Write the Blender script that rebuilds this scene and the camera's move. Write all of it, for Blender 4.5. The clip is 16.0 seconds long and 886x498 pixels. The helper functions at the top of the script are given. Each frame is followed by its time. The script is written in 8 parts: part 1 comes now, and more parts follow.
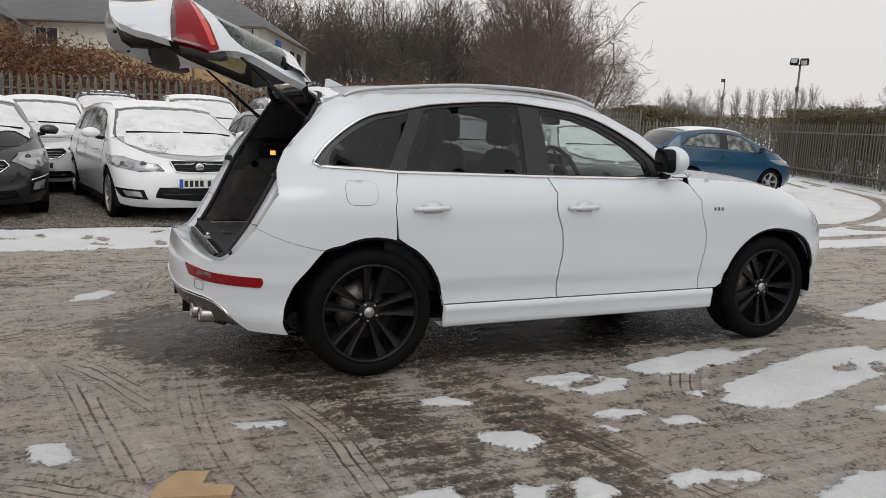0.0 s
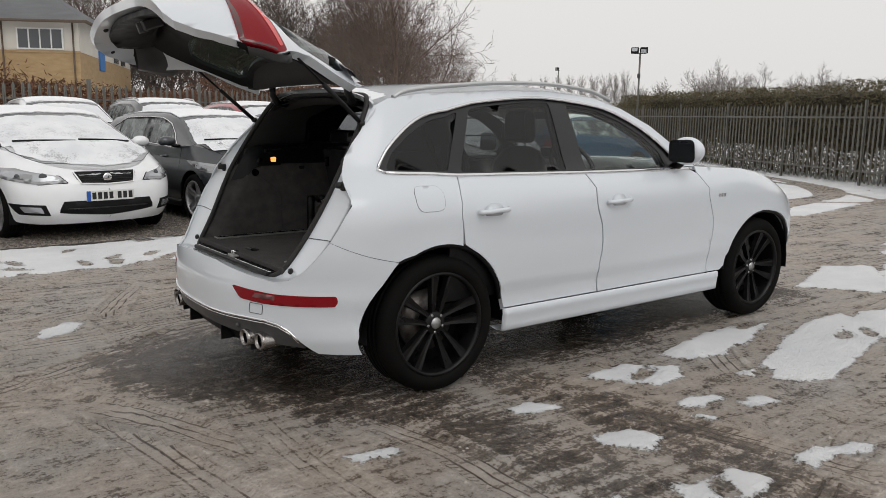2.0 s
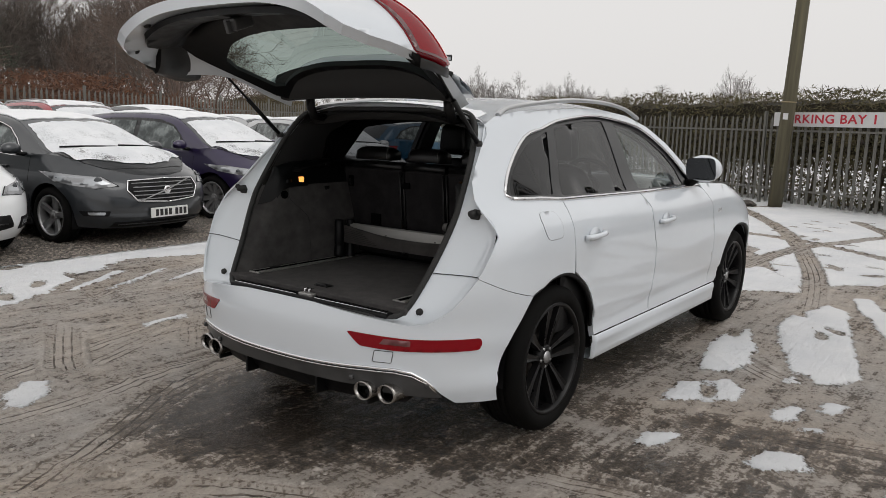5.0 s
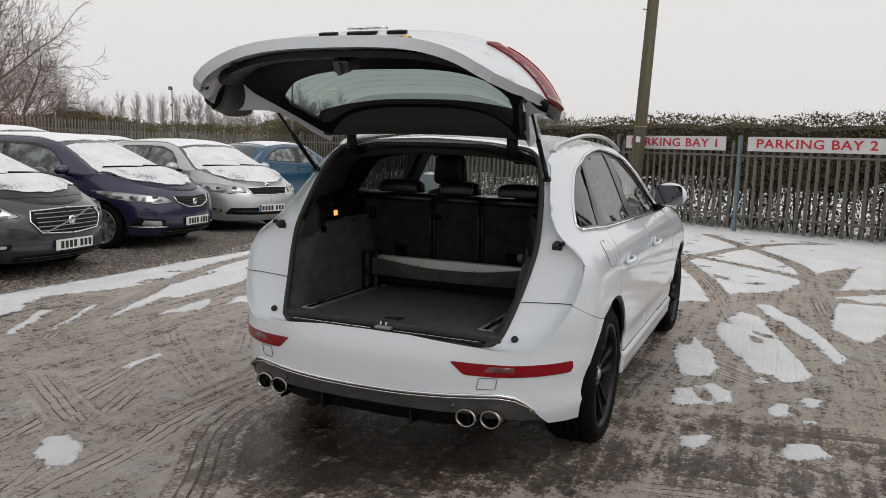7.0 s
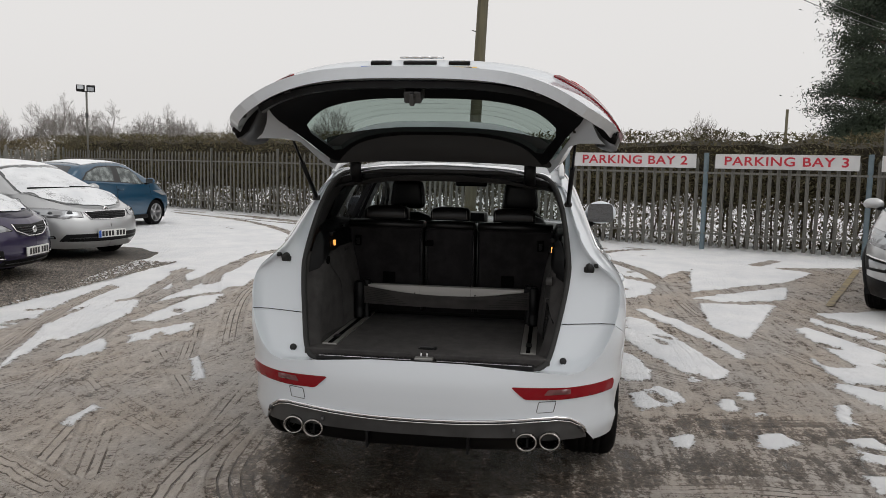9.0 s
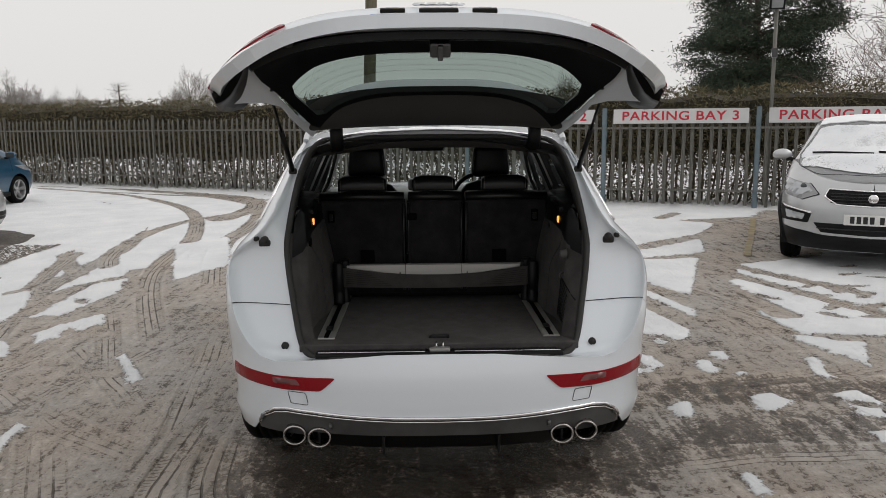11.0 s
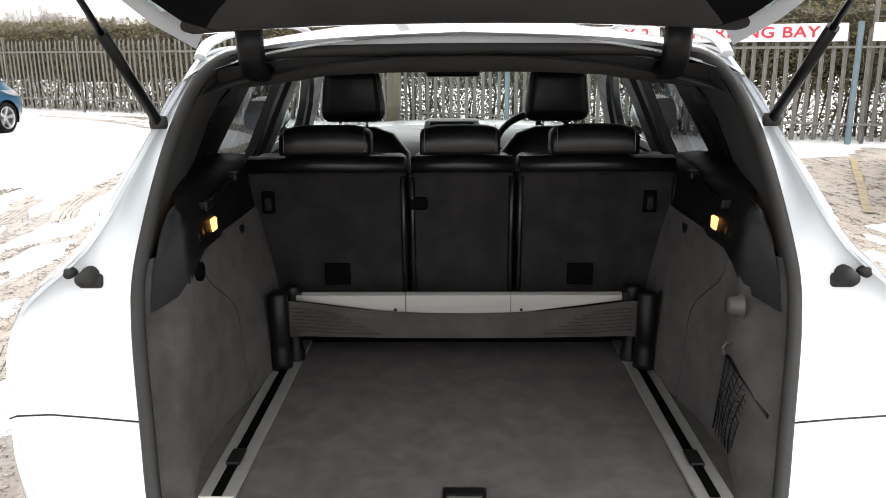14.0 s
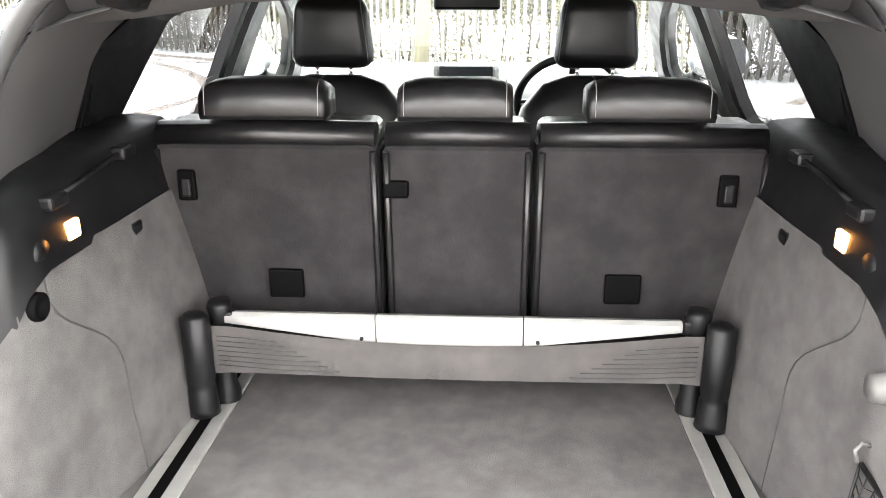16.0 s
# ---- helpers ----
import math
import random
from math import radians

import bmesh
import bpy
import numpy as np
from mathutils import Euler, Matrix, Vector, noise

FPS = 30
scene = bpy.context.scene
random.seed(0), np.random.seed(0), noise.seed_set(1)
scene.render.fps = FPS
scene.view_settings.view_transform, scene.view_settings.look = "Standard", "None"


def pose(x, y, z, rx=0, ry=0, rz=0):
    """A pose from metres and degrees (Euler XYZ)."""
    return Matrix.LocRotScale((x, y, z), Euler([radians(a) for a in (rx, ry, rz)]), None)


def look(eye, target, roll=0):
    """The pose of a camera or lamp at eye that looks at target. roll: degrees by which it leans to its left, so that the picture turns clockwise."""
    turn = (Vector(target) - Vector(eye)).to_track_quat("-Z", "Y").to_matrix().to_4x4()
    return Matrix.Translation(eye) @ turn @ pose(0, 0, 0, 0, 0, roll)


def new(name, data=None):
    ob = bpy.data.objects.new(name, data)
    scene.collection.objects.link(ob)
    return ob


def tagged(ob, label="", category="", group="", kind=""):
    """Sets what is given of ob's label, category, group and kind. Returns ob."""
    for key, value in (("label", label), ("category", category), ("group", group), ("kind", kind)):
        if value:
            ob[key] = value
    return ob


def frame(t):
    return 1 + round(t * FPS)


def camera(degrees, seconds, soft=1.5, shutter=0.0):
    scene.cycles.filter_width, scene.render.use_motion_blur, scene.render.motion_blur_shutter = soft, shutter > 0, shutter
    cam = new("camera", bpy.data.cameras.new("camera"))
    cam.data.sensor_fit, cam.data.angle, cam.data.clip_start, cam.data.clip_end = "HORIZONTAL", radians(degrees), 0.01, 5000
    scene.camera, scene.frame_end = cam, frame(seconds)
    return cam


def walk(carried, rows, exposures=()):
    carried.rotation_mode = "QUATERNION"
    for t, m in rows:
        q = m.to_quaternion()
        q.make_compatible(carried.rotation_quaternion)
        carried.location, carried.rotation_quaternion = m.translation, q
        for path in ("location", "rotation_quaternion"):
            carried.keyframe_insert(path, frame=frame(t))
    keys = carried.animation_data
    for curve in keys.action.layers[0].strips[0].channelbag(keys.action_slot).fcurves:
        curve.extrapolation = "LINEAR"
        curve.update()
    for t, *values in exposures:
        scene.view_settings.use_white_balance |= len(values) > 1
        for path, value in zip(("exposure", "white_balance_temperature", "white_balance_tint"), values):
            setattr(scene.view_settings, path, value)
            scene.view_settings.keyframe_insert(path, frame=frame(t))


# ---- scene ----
cam = camera(59.1, 16.0, soft=0.6)
PATH = [
    (0, (0.166, 0.177, 1.38), (0.988, 1.971, 1.054), 2.5),
    (0.5, (-0.125, 0.293, 1.377), (0.763, 2.055, 1.044), 2.1),
    (1, (-0.345, 0.498, 1.363), (0.627, 2.214, 1.03), 1.6),
    (1.5, (-0.534, 0.71, 1.378), (0.541, 2.364, 1.046), 1.0),
    (2, (-0.771, 0.902, 1.388), (0.407, 2.483, 1.054), 0.7),
    (2.5, (-0.948, 1.114, 1.377), (0.321, 2.624, 1.047), 0.4),
    (3, (-1.134, 1.361, 1.4), (0.21, 2.806, 1.072), 0.4),
    (3.5, (-1.307, 1.598, 1.41), (0.101, 2.979, 1.081), 0.6),
    (4, (-1.441, 1.834, 1.398), (0.031, 3.147, 1.069), 0.9),
    (4.2, (-1.468, 1.937, 1.402), (0.03, 3.221, 1.074), 1.1),
    (6.3, (-2.183, 2.874, 1.484), (-0.438, 3.809, 1.199), 1.8),
    (6.5, (-2.236, 2.982, 1.479), (-0.467, 3.872, 1.201), 1.8),
    (7, (-2.415, 3.227, 1.496), (-0.592, 4.007, 1.234), 1.7),
    (7.5, (-2.494, 3.521, 1.491), (-0.621, 4.176, 1.244), 1.7),
    (8, (-2.576, 3.777, 1.523), (-0.66, 4.302, 1.294), 1.5),
    (8.5, (-2.678, 4.066, 1.552), (-0.73, 4.46, 1.333), 1.5),
    (9, (-2.719, 4.342, 1.539), (-0.748, 4.608, 1.323), 1.2),
    (9.5, (-2.666, 4.648, 1.544), (-0.684, 4.793, 1.318), 0.7),
    (10, (-2.625, 4.904, 1.548), (-0.641, 4.947, 1.302), 0.1),
    (10.2, (-2.601, 4.968, 1.553), (-0.617, 4.974, 1.296), -0.1),
    (12.3, (-1.509, 4.958, 1.521), (0.46, 4.88, 1.177), -0.4),
    (12.5, (-1.369, 4.947, 1.514), (0.597, 4.878, 1.155), -0.3),
    (13, (-1.023, 4.923, 1.499), (0.938, 4.883, 1.108), -0.4),
    (13.5, (-0.701, 4.921, 1.499), (1.25, 4.913, 1.062), -0.4),
    (14, (-0.445, 4.909, 1.5), (1.492, 4.944, 1.003), -0.4),
    (14.5, (-0.257, 4.827, 1.49), (1.659, 4.909, 0.922), -0.4),
    (15, (-0.109, 4.795, 1.432), (1.78, 4.926, 0.788), -0.3),
    (15.5, (0.058, 4.818, 1.43), (1.94, 4.95, 0.767), -0.1),
    (16, (0.195, 4.83, 1.465), (2.086, 4.949, 0.824), -0.2),
]
EXPOSURES = [(0, 0.0), (10.2, 0.0), (12.5, 0.3), (13, 0.6), (13.5, 1.0), (14, 1.7), (14.5, 2.6), (15.0, 3.4), (15.5, 4.25), (16, 4.6)]
walk(cam, [(t, look(eye, target, roll)) for t, eye, target, roll in PATH], EXPOSURES)

# ---- light: flat winter overcast ----
world = bpy.data.worlds.new("overcast")
scene.world = world
world.use_nodes = True
wn = world.node_tree
wn.nodes.clear()
sky = wn.nodes.new("ShaderNodeTexSky")
sky.sky_type = "NISHITA"
sky.sun_disc = False
sky.sun_elevation = radians(50)
sky.sun_rotation = radians(191)
sky.dust_density = 6.0
hue = wn.nodes.new("ShaderNodeHueSaturation")
hue.inputs["Saturation"].default_value = 0.0
cloud = wn.nodes.new("ShaderNodeMixRGB")
cloud.inputs[0].default_value = 0.86
cloud.inputs[2].default_value = (7.3, 7.15, 7.05, 1)
bg = wn.nodes.new("ShaderNodeBackground")
bg.inputs["Strength"].default_value = 0.117
wo = wn.nodes.new("ShaderNodeOutputWorld")
wn.links.new(sky.outputs[0], hue.inputs["Color"])
wn.links.new(hue.outputs[0], cloud.inputs[1])
wn.links.new(cloud.outputs[0], bg.inputs[0])
wn.links.new(bg.outputs[0], wo.inputs[0])
sun_data = bpy.data.lights.new("sun", "SUN")
sun_data.energy, sun_data.angle, sun_data.color = 0.5, radians(40), (1, 0.97, 0.93)
sun = new("sun", sun_data)
sun.matrix_world = look((0, 0, 20), (3, 16, 0))
# ---- materials ----
def mat(name, color, rough=0.5, metal=0.0, coat=0.0, spec=0.5):
    m = bpy.data.materials.new(name)
    m.use_nodes = True
    b = m.node_tree.nodes["Principled BSDF"]
    b.inputs["Base Color"].default_value = (*color, 1)
    b.inputs["Roughness"].default_value = rough
    b.inputs["Metallic"].default_value = metal
    b.inputs["Coat Weight"].default_value = coat
    b.inputs["Specular IOR Level"].default_value = spec
    return m


def nodes_of(m):
    return m.node_tree, m.node_tree.nodes["Principled BSDF"]


def tex_noise(nt, scale, detail=4.0, coord="Object", rough=0.55, stretch=(1, 1, 1), turn=(0, 0, 0)):
    tc = nt.nodes.new("ShaderNodeTexCoord")
    mp = nt.nodes.new("ShaderNodeMapping")
    mp.inputs["Scale"].default_value = stretch
    mp.inputs["Rotation"].default_value = turn
    n = nt.nodes.new("ShaderNodeTexNoise")
    n.inputs["Scale"].default_value = scale
    n.inputs["Detail"].default_value = detail
    n.inputs["Roughness"].default_value = rough
    nt.links.new(tc.outputs[coord], mp.inputs[0])
    nt.links.new(mp.outputs[0], n.inputs["Vector"])
    return n.outputs[0]


def ramp(nt, fac, stops):
    r = nt.nodes.new("ShaderNodeValToRGB")
    e = r.color_ramp.elements
    while len(e) < len(stops):
        e.new(0.5)
    for k, (p, c) in enumerate(stops):
        e[k].position = p
        e[k].color = (*c, 1) if len(c) == 3 else c
    nt.links.new(fac, r.inputs[0])
    return r.outputs[0]


def grey(v):
    return (v, v, v)


def math_node(nt, op, a, b=None, clamp=False):
    n = nt.nodes.new("ShaderNodeMath")
    n.operation = op
    n.use_clamp = clamp
    for k, v in enumerate((a, b)):
        if v is None:
            continue
        if isinstance(v, (int, float)):
            n.inputs[k].default_value = v
        else:
            nt.links.new(v, n.inputs[k])
    return n.outputs[0]


def mix_color(nt, fac, a, b):
    n = nt.nodes.new("ShaderNodeMixRGB")
    for k, v in enumerate((fac, a, b)):
        if isinstance(v, (int, float)):
            n.inputs[k].default_value = v
        elif isinstance(v, tuple):
            n.inputs[k].default_value = (*v, 1)
        else:
            nt.links.new(v, n.inputs[k])
    return n.outputs[0]


def bump(nt, b, height, strength, distance=0.01):
    n = nt.nodes.new("ShaderNodeBump")
    n.inputs["Strength"].default_value = strength
    n.inputs["Distance"].default_value = distance
    nt.links.new(height, n.inputs["Height"])
    nt.links.new(n.outputs[0], b.inputs["Normal"])


def varied(name, c1, c2, scale, rough=(0.5, 0.7), metal=0.0, coat=0.0, relief=0.0, relief_scale=None, distance=0.005, detail=5.0, stretch=(1, 1, 1), spec=0.5, lo=0.35, hi=0.68):
    m = mat(name, c1, rough[0], metal, coat, spec)
    nt, b = nodes_of(m)
    n = tex_noise(nt, scale, detail, stretch=stretch)
    nt.links.new(ramp(nt, n, [(lo, c1), (hi, c2)]), b.inputs["Base Color"])
    nt.links.new(ramp(nt, n, [(lo, grey(rough[0])), (hi, grey(rough[1]))]), b.inputs["Roughness"])
    if relief:
        bump(nt, b, tex_noise(nt, relief_scale or scale * 6, 4.0, stretch=stretch), relief, distance)
    return m


def glass(name, tint, gloss=0.02):
    m = bpy.data.materials.new(name)
    m.use_nodes = True
    nt = m.node_tree
    nt.nodes.clear()
    tr = nt.nodes.new("ShaderNodeBsdfTransparent")
    tr.inputs[0].default_value = (*tint, 1)
    gl = nt.nodes.new("ShaderNodeBsdfGlossy")
    gl.inputs["Roughness"].default_value = gloss
    lw = nt.nodes.new("ShaderNodeLayerWeight")
    lw.inputs[0].default_value = 0.5
    gain = math_node(nt, "ADD", math_node(nt, "MULTIPLY", math_node(nt, "POWER", lw.outputs["Facing"], 4.0), 0.85), 0.045)
    mx = nt.nodes.new("ShaderNodeMixShader")
    out = nt.nodes.new("ShaderNodeOutputMaterial")
    nt.links.new(gain, mx.inputs[0])
    nt.links.new(tr.outputs[0], mx.inputs[1])
    nt.links.new(gl.outputs[0], mx.inputs[2])
    nt.links.new(mx.outputs[0], out.inputs[0])
    return m


def lamp_mat(name, color, strength):
    m = mat(name, color, 0.4)
    b = m.node_tree.nodes["Principled BSDF"]
    b.inputs["Emission Color"].default_value = (*color, 1)
    b.inputs["Emission Strength"].default_value = strength
    return m


def paint(name, color, metal=0.0, dirt=0.06):
    """Car paint with a clear coat and a faint film of road dirt."""
    m = mat(name, color, 0.32, metal, 1.0)
    nt, b = nodes_of(m)
    b.inputs["Coat Roughness"].default_value = 0.06
    n = tex_noise(nt, 2.2, 6.0)
    d = ramp(nt, n, [(0.5, (0, 0, 0)), (0.85, grey(dirt * 4))])
    nt.links.new(mix_color(nt, d, color, tuple(0.55 * c + 0.06 for c in color)), b.inputs["Base Color"])
    nt.links.new(ramp(nt, tex_noise(nt, 9.0), [(0.4, grey(0.28)), (0.7, grey(0.34))]), b.inputs["Roughness"])
    return m


WHITE = paint("white_paint", (0.655, 0.695, 0.74), 0, 0.02)
HATCH_WHITE = paint("white_paint_salted", (0.83, 0.845, 0.86), 0, 0.06)
CHARCOAL = paint("charcoal_paint", (0.030, 0.034, 0.039), 0.35)
BLACK_PAINT = paint("black_paint", (0.012, 0.012, 0.014), 0.2)
PURPLE = paint("dark_violet_paint", (0.022, 0.014, 0.055), 0.35)
SILVER = paint("silver_paint", (0.50, 0.51, 0.52), 0.55)
BLUE = paint("teal_blue_paint", (0.004, 0.056, 0.115), 0.2)
RED_PAINT = paint("red_paint", (0.35, 0.02, 0.03), 0.2)
BLACK_PLASTIC = varied("black_plastic", (0.0024, 0.0024, 0.0028), (0.0052, 0.0052, 0.0058), 14, (0.36, 0.52), spec=0.22, relief=0.15, relief_scale=400, distance=0.0006)
GLOSS_BLACK = mat("gloss_black_trim", (0.006, 0.006, 0.007), 0.3, 0, 0.1)
DARK_GREY = varied("grey_diffuser_plastic", (0.040, 0.040, 0.041), (0.062, 0.062, 0.063), 10, (0.28, 0.45))
RUBBER = varied("black_rubber", (0.012, 0.012, 0.012), (0.025, 0.024, 0.023), 20, (0.6, 0.85), relief=0.3, relief_scale=120, distance=0.001)
TYRE = varied("tyre_rubber", (0.003, 0.003, 0.003), (0.0075, 0.007, 0.0065), 8, (0.65, 0.9), spec=0.10, relief=0.25, relief_scale=90, distance=0.002)
RIM_BLACK = varied("satin_black_alloy", (0.0035, 0.0035, 0.004), (0.008, 0.0075, 0.0075), 12, (0.26, 0.42), spec=0.26)
RIM_SILVER = varied("silver_alloy", (0.42, 0.42, 0.43), (0.3, 0.3, 0.3), 14, (0.3, 0.45), 0.8)
DISC = varied("brake_disc_steel", (0.25, 0.24, 0.23), (0.12, 0.1, 0.09), 18, (0.35, 0.6), 0.9)
CHROME = mat("chrome", (0.82, 0.82, 0.83), 0.08, 1.0)
EXHAUST = varied("darkened_exhaust_steel", (0.42, 0.41, 0.40), (0.30, 0.28, 0.26), 16, (0.15, 0.32), 1.0)
ALU = varied("brushed_aluminium", (0.36, 0.354, 0.34), (0.43, 0.42, 0.405), 30, (0.3, 0.42), 0.7, stretch=(1, 0.05, 1))
TINTED = glass("privacy_glass", (0.18, 0.185, 0.19))
CLEAR = glass("clear_car_glass", (0.78, 0.84, 0.82))
GATE_GLASS = glass("green_rear_glass", (0.36, 0.43, 0.40))
RED_LENS = mat("red_lens", (0.21, 0.002, 0.007), 0.12, 0, 0.15, 0.25)
RED_BRIGHT = mat("bright_red_lens", (0.62, 0.02, 0.02), 0.15, 0, 1.0)
RED_GREY = mat("greyish_red_lens", (0.16, 0.05, 0.055), 0.15, 0, 1.0)
RED_DARK = mat("dark_red_lens", (0.07, 0.002, 0.004), 0.1, 0, 1.0)
CLEAR_LENS = mat("headlamp_lens", (0.42, 0.44, 0.46), 0.12, 0.5, 1.0)
PLATE_Y = varied("yellow_plate", (0.72, 0.46, 0.02), (0.64, 0.40, 0.02), 25, (0.35, 0.5))
PLATE_W = varied("white_plate", (0.72, 0.72, 0.70), (0.62, 0.62, 0.60), 25, (0.35, 0.5))
PLATE_BLUE = mat("plate_blue", (0.02, 0.10, 0.42), 0.4)
PLATE_INK = mat("plate_black", (0.012, 0.012, 0.012), 0.5)
LEATHER = varied("black_leather", (0.0035, 0.0035, 0.004), (0.0065, 0.0062, 0.0065), 30, (0.30, 0.46), spec=0.4, relief=0.25, relief_scale=260, distance=0.0008)
STITCH = mat("pale_stitching", (0.17, 0.165, 0.16), 0.7)
CARPET = varied("charcoal_boot_carpet", (0.049, 0.046, 0.0455), (0.073, 0.069, 0.0675), 16, (0.9, 1.0), relief=0.6, relief_scale=500, distance=0.0015, spec=0.15, lo=0.36, hi=0.68)
CLOTH = varied("grey_seat_back_felt", (0.0115, 0.0106, 0.0113), (0.0215, 0.020, 0.021), 15, (0.9, 1.0), relief=0.5, relief_scale=420, distance=0.0012, spec=0.15, lo=0.38, hi=0.68)
LINER = varied("dark_grey_trim", (0.019, 0.0185, 0.0185), (0.031, 0.030, 0.030), 6, (0.75, 0.9), relief=0.3, relief_scale=350, distance=0.001)
DASH = varied("pale_grey_dash", (0.16, 0.16, 0.16), (0.2, 0.2, 0.2), 8, (0.5, 0.65))
STRAP = varied("grey_webbing", (0.075, 0.069, 0.067), (0.105, 0.096, 0.093), 12, (0.85, 0.95), relief=0.6, relief_scale=300, distance=0.001)
SEAT_BLACK = mat("matt_black_plastic", (0.0009, 0.0009, 0.001), 0.7, spec=0.05)
PALE_KNOB = mat("pale_grey_plastic", (0.065, 0.062, 0.06), 0.5)
SCREEN = mat("dark_screen", (0.02, 0.022, 0.026), 0.15)
BOOT_LIGHT = lamp_mat("warm_boot_light", (1.0, 0.40, 0.09), 1.3)
SNOW = varied("snow", (0.90, 0.91, 0.925), (0.78, 0.79, 0.82), 3.0, (0.7, 0.9), relief=0.5, relief_scale=30, distance=0.01)
CAR_SNOW = varied("thin_snow_on_car", (0.90, 0.91, 0.925), (0.80, 0.815, 0.835), 3.0, (0.6, 0.85), relief=0.25, relief_scale=70, distance=0.004)


def dusting(name, lo, hi, least):
    """Snow so thin that glass and paint show through it in flecks."""
    m = varied(name, (0.80, 0.815, 0.835), (0.68, 0.70, 0.725), 3.0, (0.6, 0.85), relief=0.3, relief_scale=60, distance=0.004)
    nt, b = nodes_of(m)
    patchy = math_node(nt, "ADD", math_node(nt, "MULTIPLY", tex_noise(nt, 3.2, 5.0, rough=0.62), 0.55), math_node(nt, "MULTIPLY", tex_noise(nt, 55.0, 4.0, rough=0.7), 0.45))
    nt.links.new(ramp(nt, patchy, [(lo, grey(least)), (hi, (1, 1, 1))]), b.inputs["Alpha"])
    return m


SCREEN_SNOW = dusting("thin_snow_on_glass", 0.34, 0.47, 0.62)
BONNET_SNOW = dusting("thin_snow_on_bonnet", 0.37, 0.47, 0.25)
STEEL = varied("galvanised_steel", (0.115, 0.112, 0.10), (0.20, 0.195, 0.175), 5, (0.5, 0.75), 0.15, stretch=(6, 6, 1))
STEEL_BLUE = varied("pale_blue_galvanised_steel", (0.12, 0.17, 0.20), (0.19, 0.24, 0.27), 5, (0.5, 0.7), 0.15)
POLE_WOOD = varied("creosoted_pole_wood", (0.085, 0.075, 0.05), (0.15, 0.135, 0.085), 3, (0.75, 0.9), relief=0.6, relief_scale=10, distance=0.01, stretch=(4, 4, 0.3))
SIGN_WHITE = varied("sign_white", (0.66, 0.66, 0.66), (0.56, 0.56, 0.57), 2.5, (0.45, 0.6))
SIGN_RED = mat("sign_red", (0.50, 0.02, 0.04), 0.5)
BARK = varied("dark_bark", (0.060, 0.049, 0.041), (0.12, 0.10, 0.085), 2, (0.8, 0.95))
BARK_RED = varied("reddish_twigs", (0.085, 0.058, 0.045), (0.14, 0.10, 0.08), 2, (0.8, 0.95))
# Paler than the near bark: distance haze is painted into the colour.
BARK_FAR = varied("far_bark_with_haze", (0.15, 0.135, 0.122), (0.22, 0.20, 0.185), 0.5, (0.85, 0.95))
HEDGE = varied("brown_hedge", (0.075, 0.06, 0.034), (0.16, 0.13, 0.068), 1.2, (0.8, 0.95))
# Darker than the outer twigs: the hedge's inner shade is put into this colour.
HEDGE_CORE = varied("hedge_core_painted_shade", (0.022, 0.018, 0.011), (0.05, 0.042, 0.024), 3, (0.85, 0.95), relief=0.8, relief_scale=14, distance=0.05)
HEDGE_GREEN = varied("olive_hedge_leaves", (0.070, 0.064, 0.028), (0.13, 0.115, 0.055), 1.2, (0.7, 0.9))
COPPER = varied("copper_beech_leaves", (0.085, 0.035, 0.018), (0.16, 0.07, 0.034), 1.5, (0.7, 0.9))
PINE = varied("pine_needles", (0.020, 0.032, 0.018), (0.045, 0.062, 0.034), 1.0, (0.7, 0.9))
BRICK = varied("buff_brick", (0.30, 0.20, 0.10), (0.38, 0.27, 0.15), 1.5, (0.8, 0.95), relief=0.4, relief_scale=9, stretch=(1, 1, 3))
RENDER_WALL = varied("cream_render", (0.60, 0.57, 0.51), (0.52, 0.49, 0.44), 0.4, (0.8, 0.95))
SLATE = varied("frosted_slate", (0.22, 0.225, 0.235), (0.30, 0.31, 0.32), 0.7, (0.6, 0.85), relief=0.5, relief_scale=5, stretch=(1, 1, 4))
WINDOW_DARK = mat("dark_window", (0.05, 0.055, 0.06), 0.08, 0, 0.5)
FRAME_BROWN = mat("brown_frame", (0.10, 0.07, 0.05), 0.6)
FRAME_WHITE = mat("white_frame", (0.7, 0.7, 0.68), 0.5)
DOOR_BLUE = mat("blue_cladding", (0.05, 0.17, 0.42), 0.5)
WIRE = mat("wire", (0.10, 0.10, 0.10), 0.6)
YELLOW_LINE = varied("worn_yellow_line", (0.34, 0.27, 0.14), (0.20, 0.17, 0.14), 6, (0.6, 0.8))
GRAVEL = varied("dark_gravel", (0.030, 0.026, 0.022), (0.17, 0.15, 0.13), 26, (0.6, 0.9), relief=1.0, relief_scale=40, distance=0.03, lo=0.42, hi=0.62)
PEBBLE = varied("wet_gravel_stones", (0.035, 0.030, 0.025), (0.30, 0.26, 0.22), 30, (0.35, 0.7), lo=0.40, hi=0.62)
# ---- mesh tools ----
def part(name, bm, material, parent=None, label="", smooth=False, m=None):
    me = bpy.data.meshes.new(name)
    bm.to_mesh(me)
    bm.free()
    mats = material if isinstance(material, (list, tuple)) else [material]
    for one in mats:
        me.materials.append(one)
    if smooth:
        me.polygons.foreach_set("use_smooth", [True] * len(me.polygons))
    ob = new(name, me)
    if parent is not None:
        ob.parent = parent
    if m is not None:
        ob.matrix_basis = m
    if label:
        tagged(ob, label)
    return ob


def holder(name, m, label, category, group="", kind=""):
    ob = new(name)
    ob.matrix_basis = m
    return tagged(ob, label, category, group, kind)


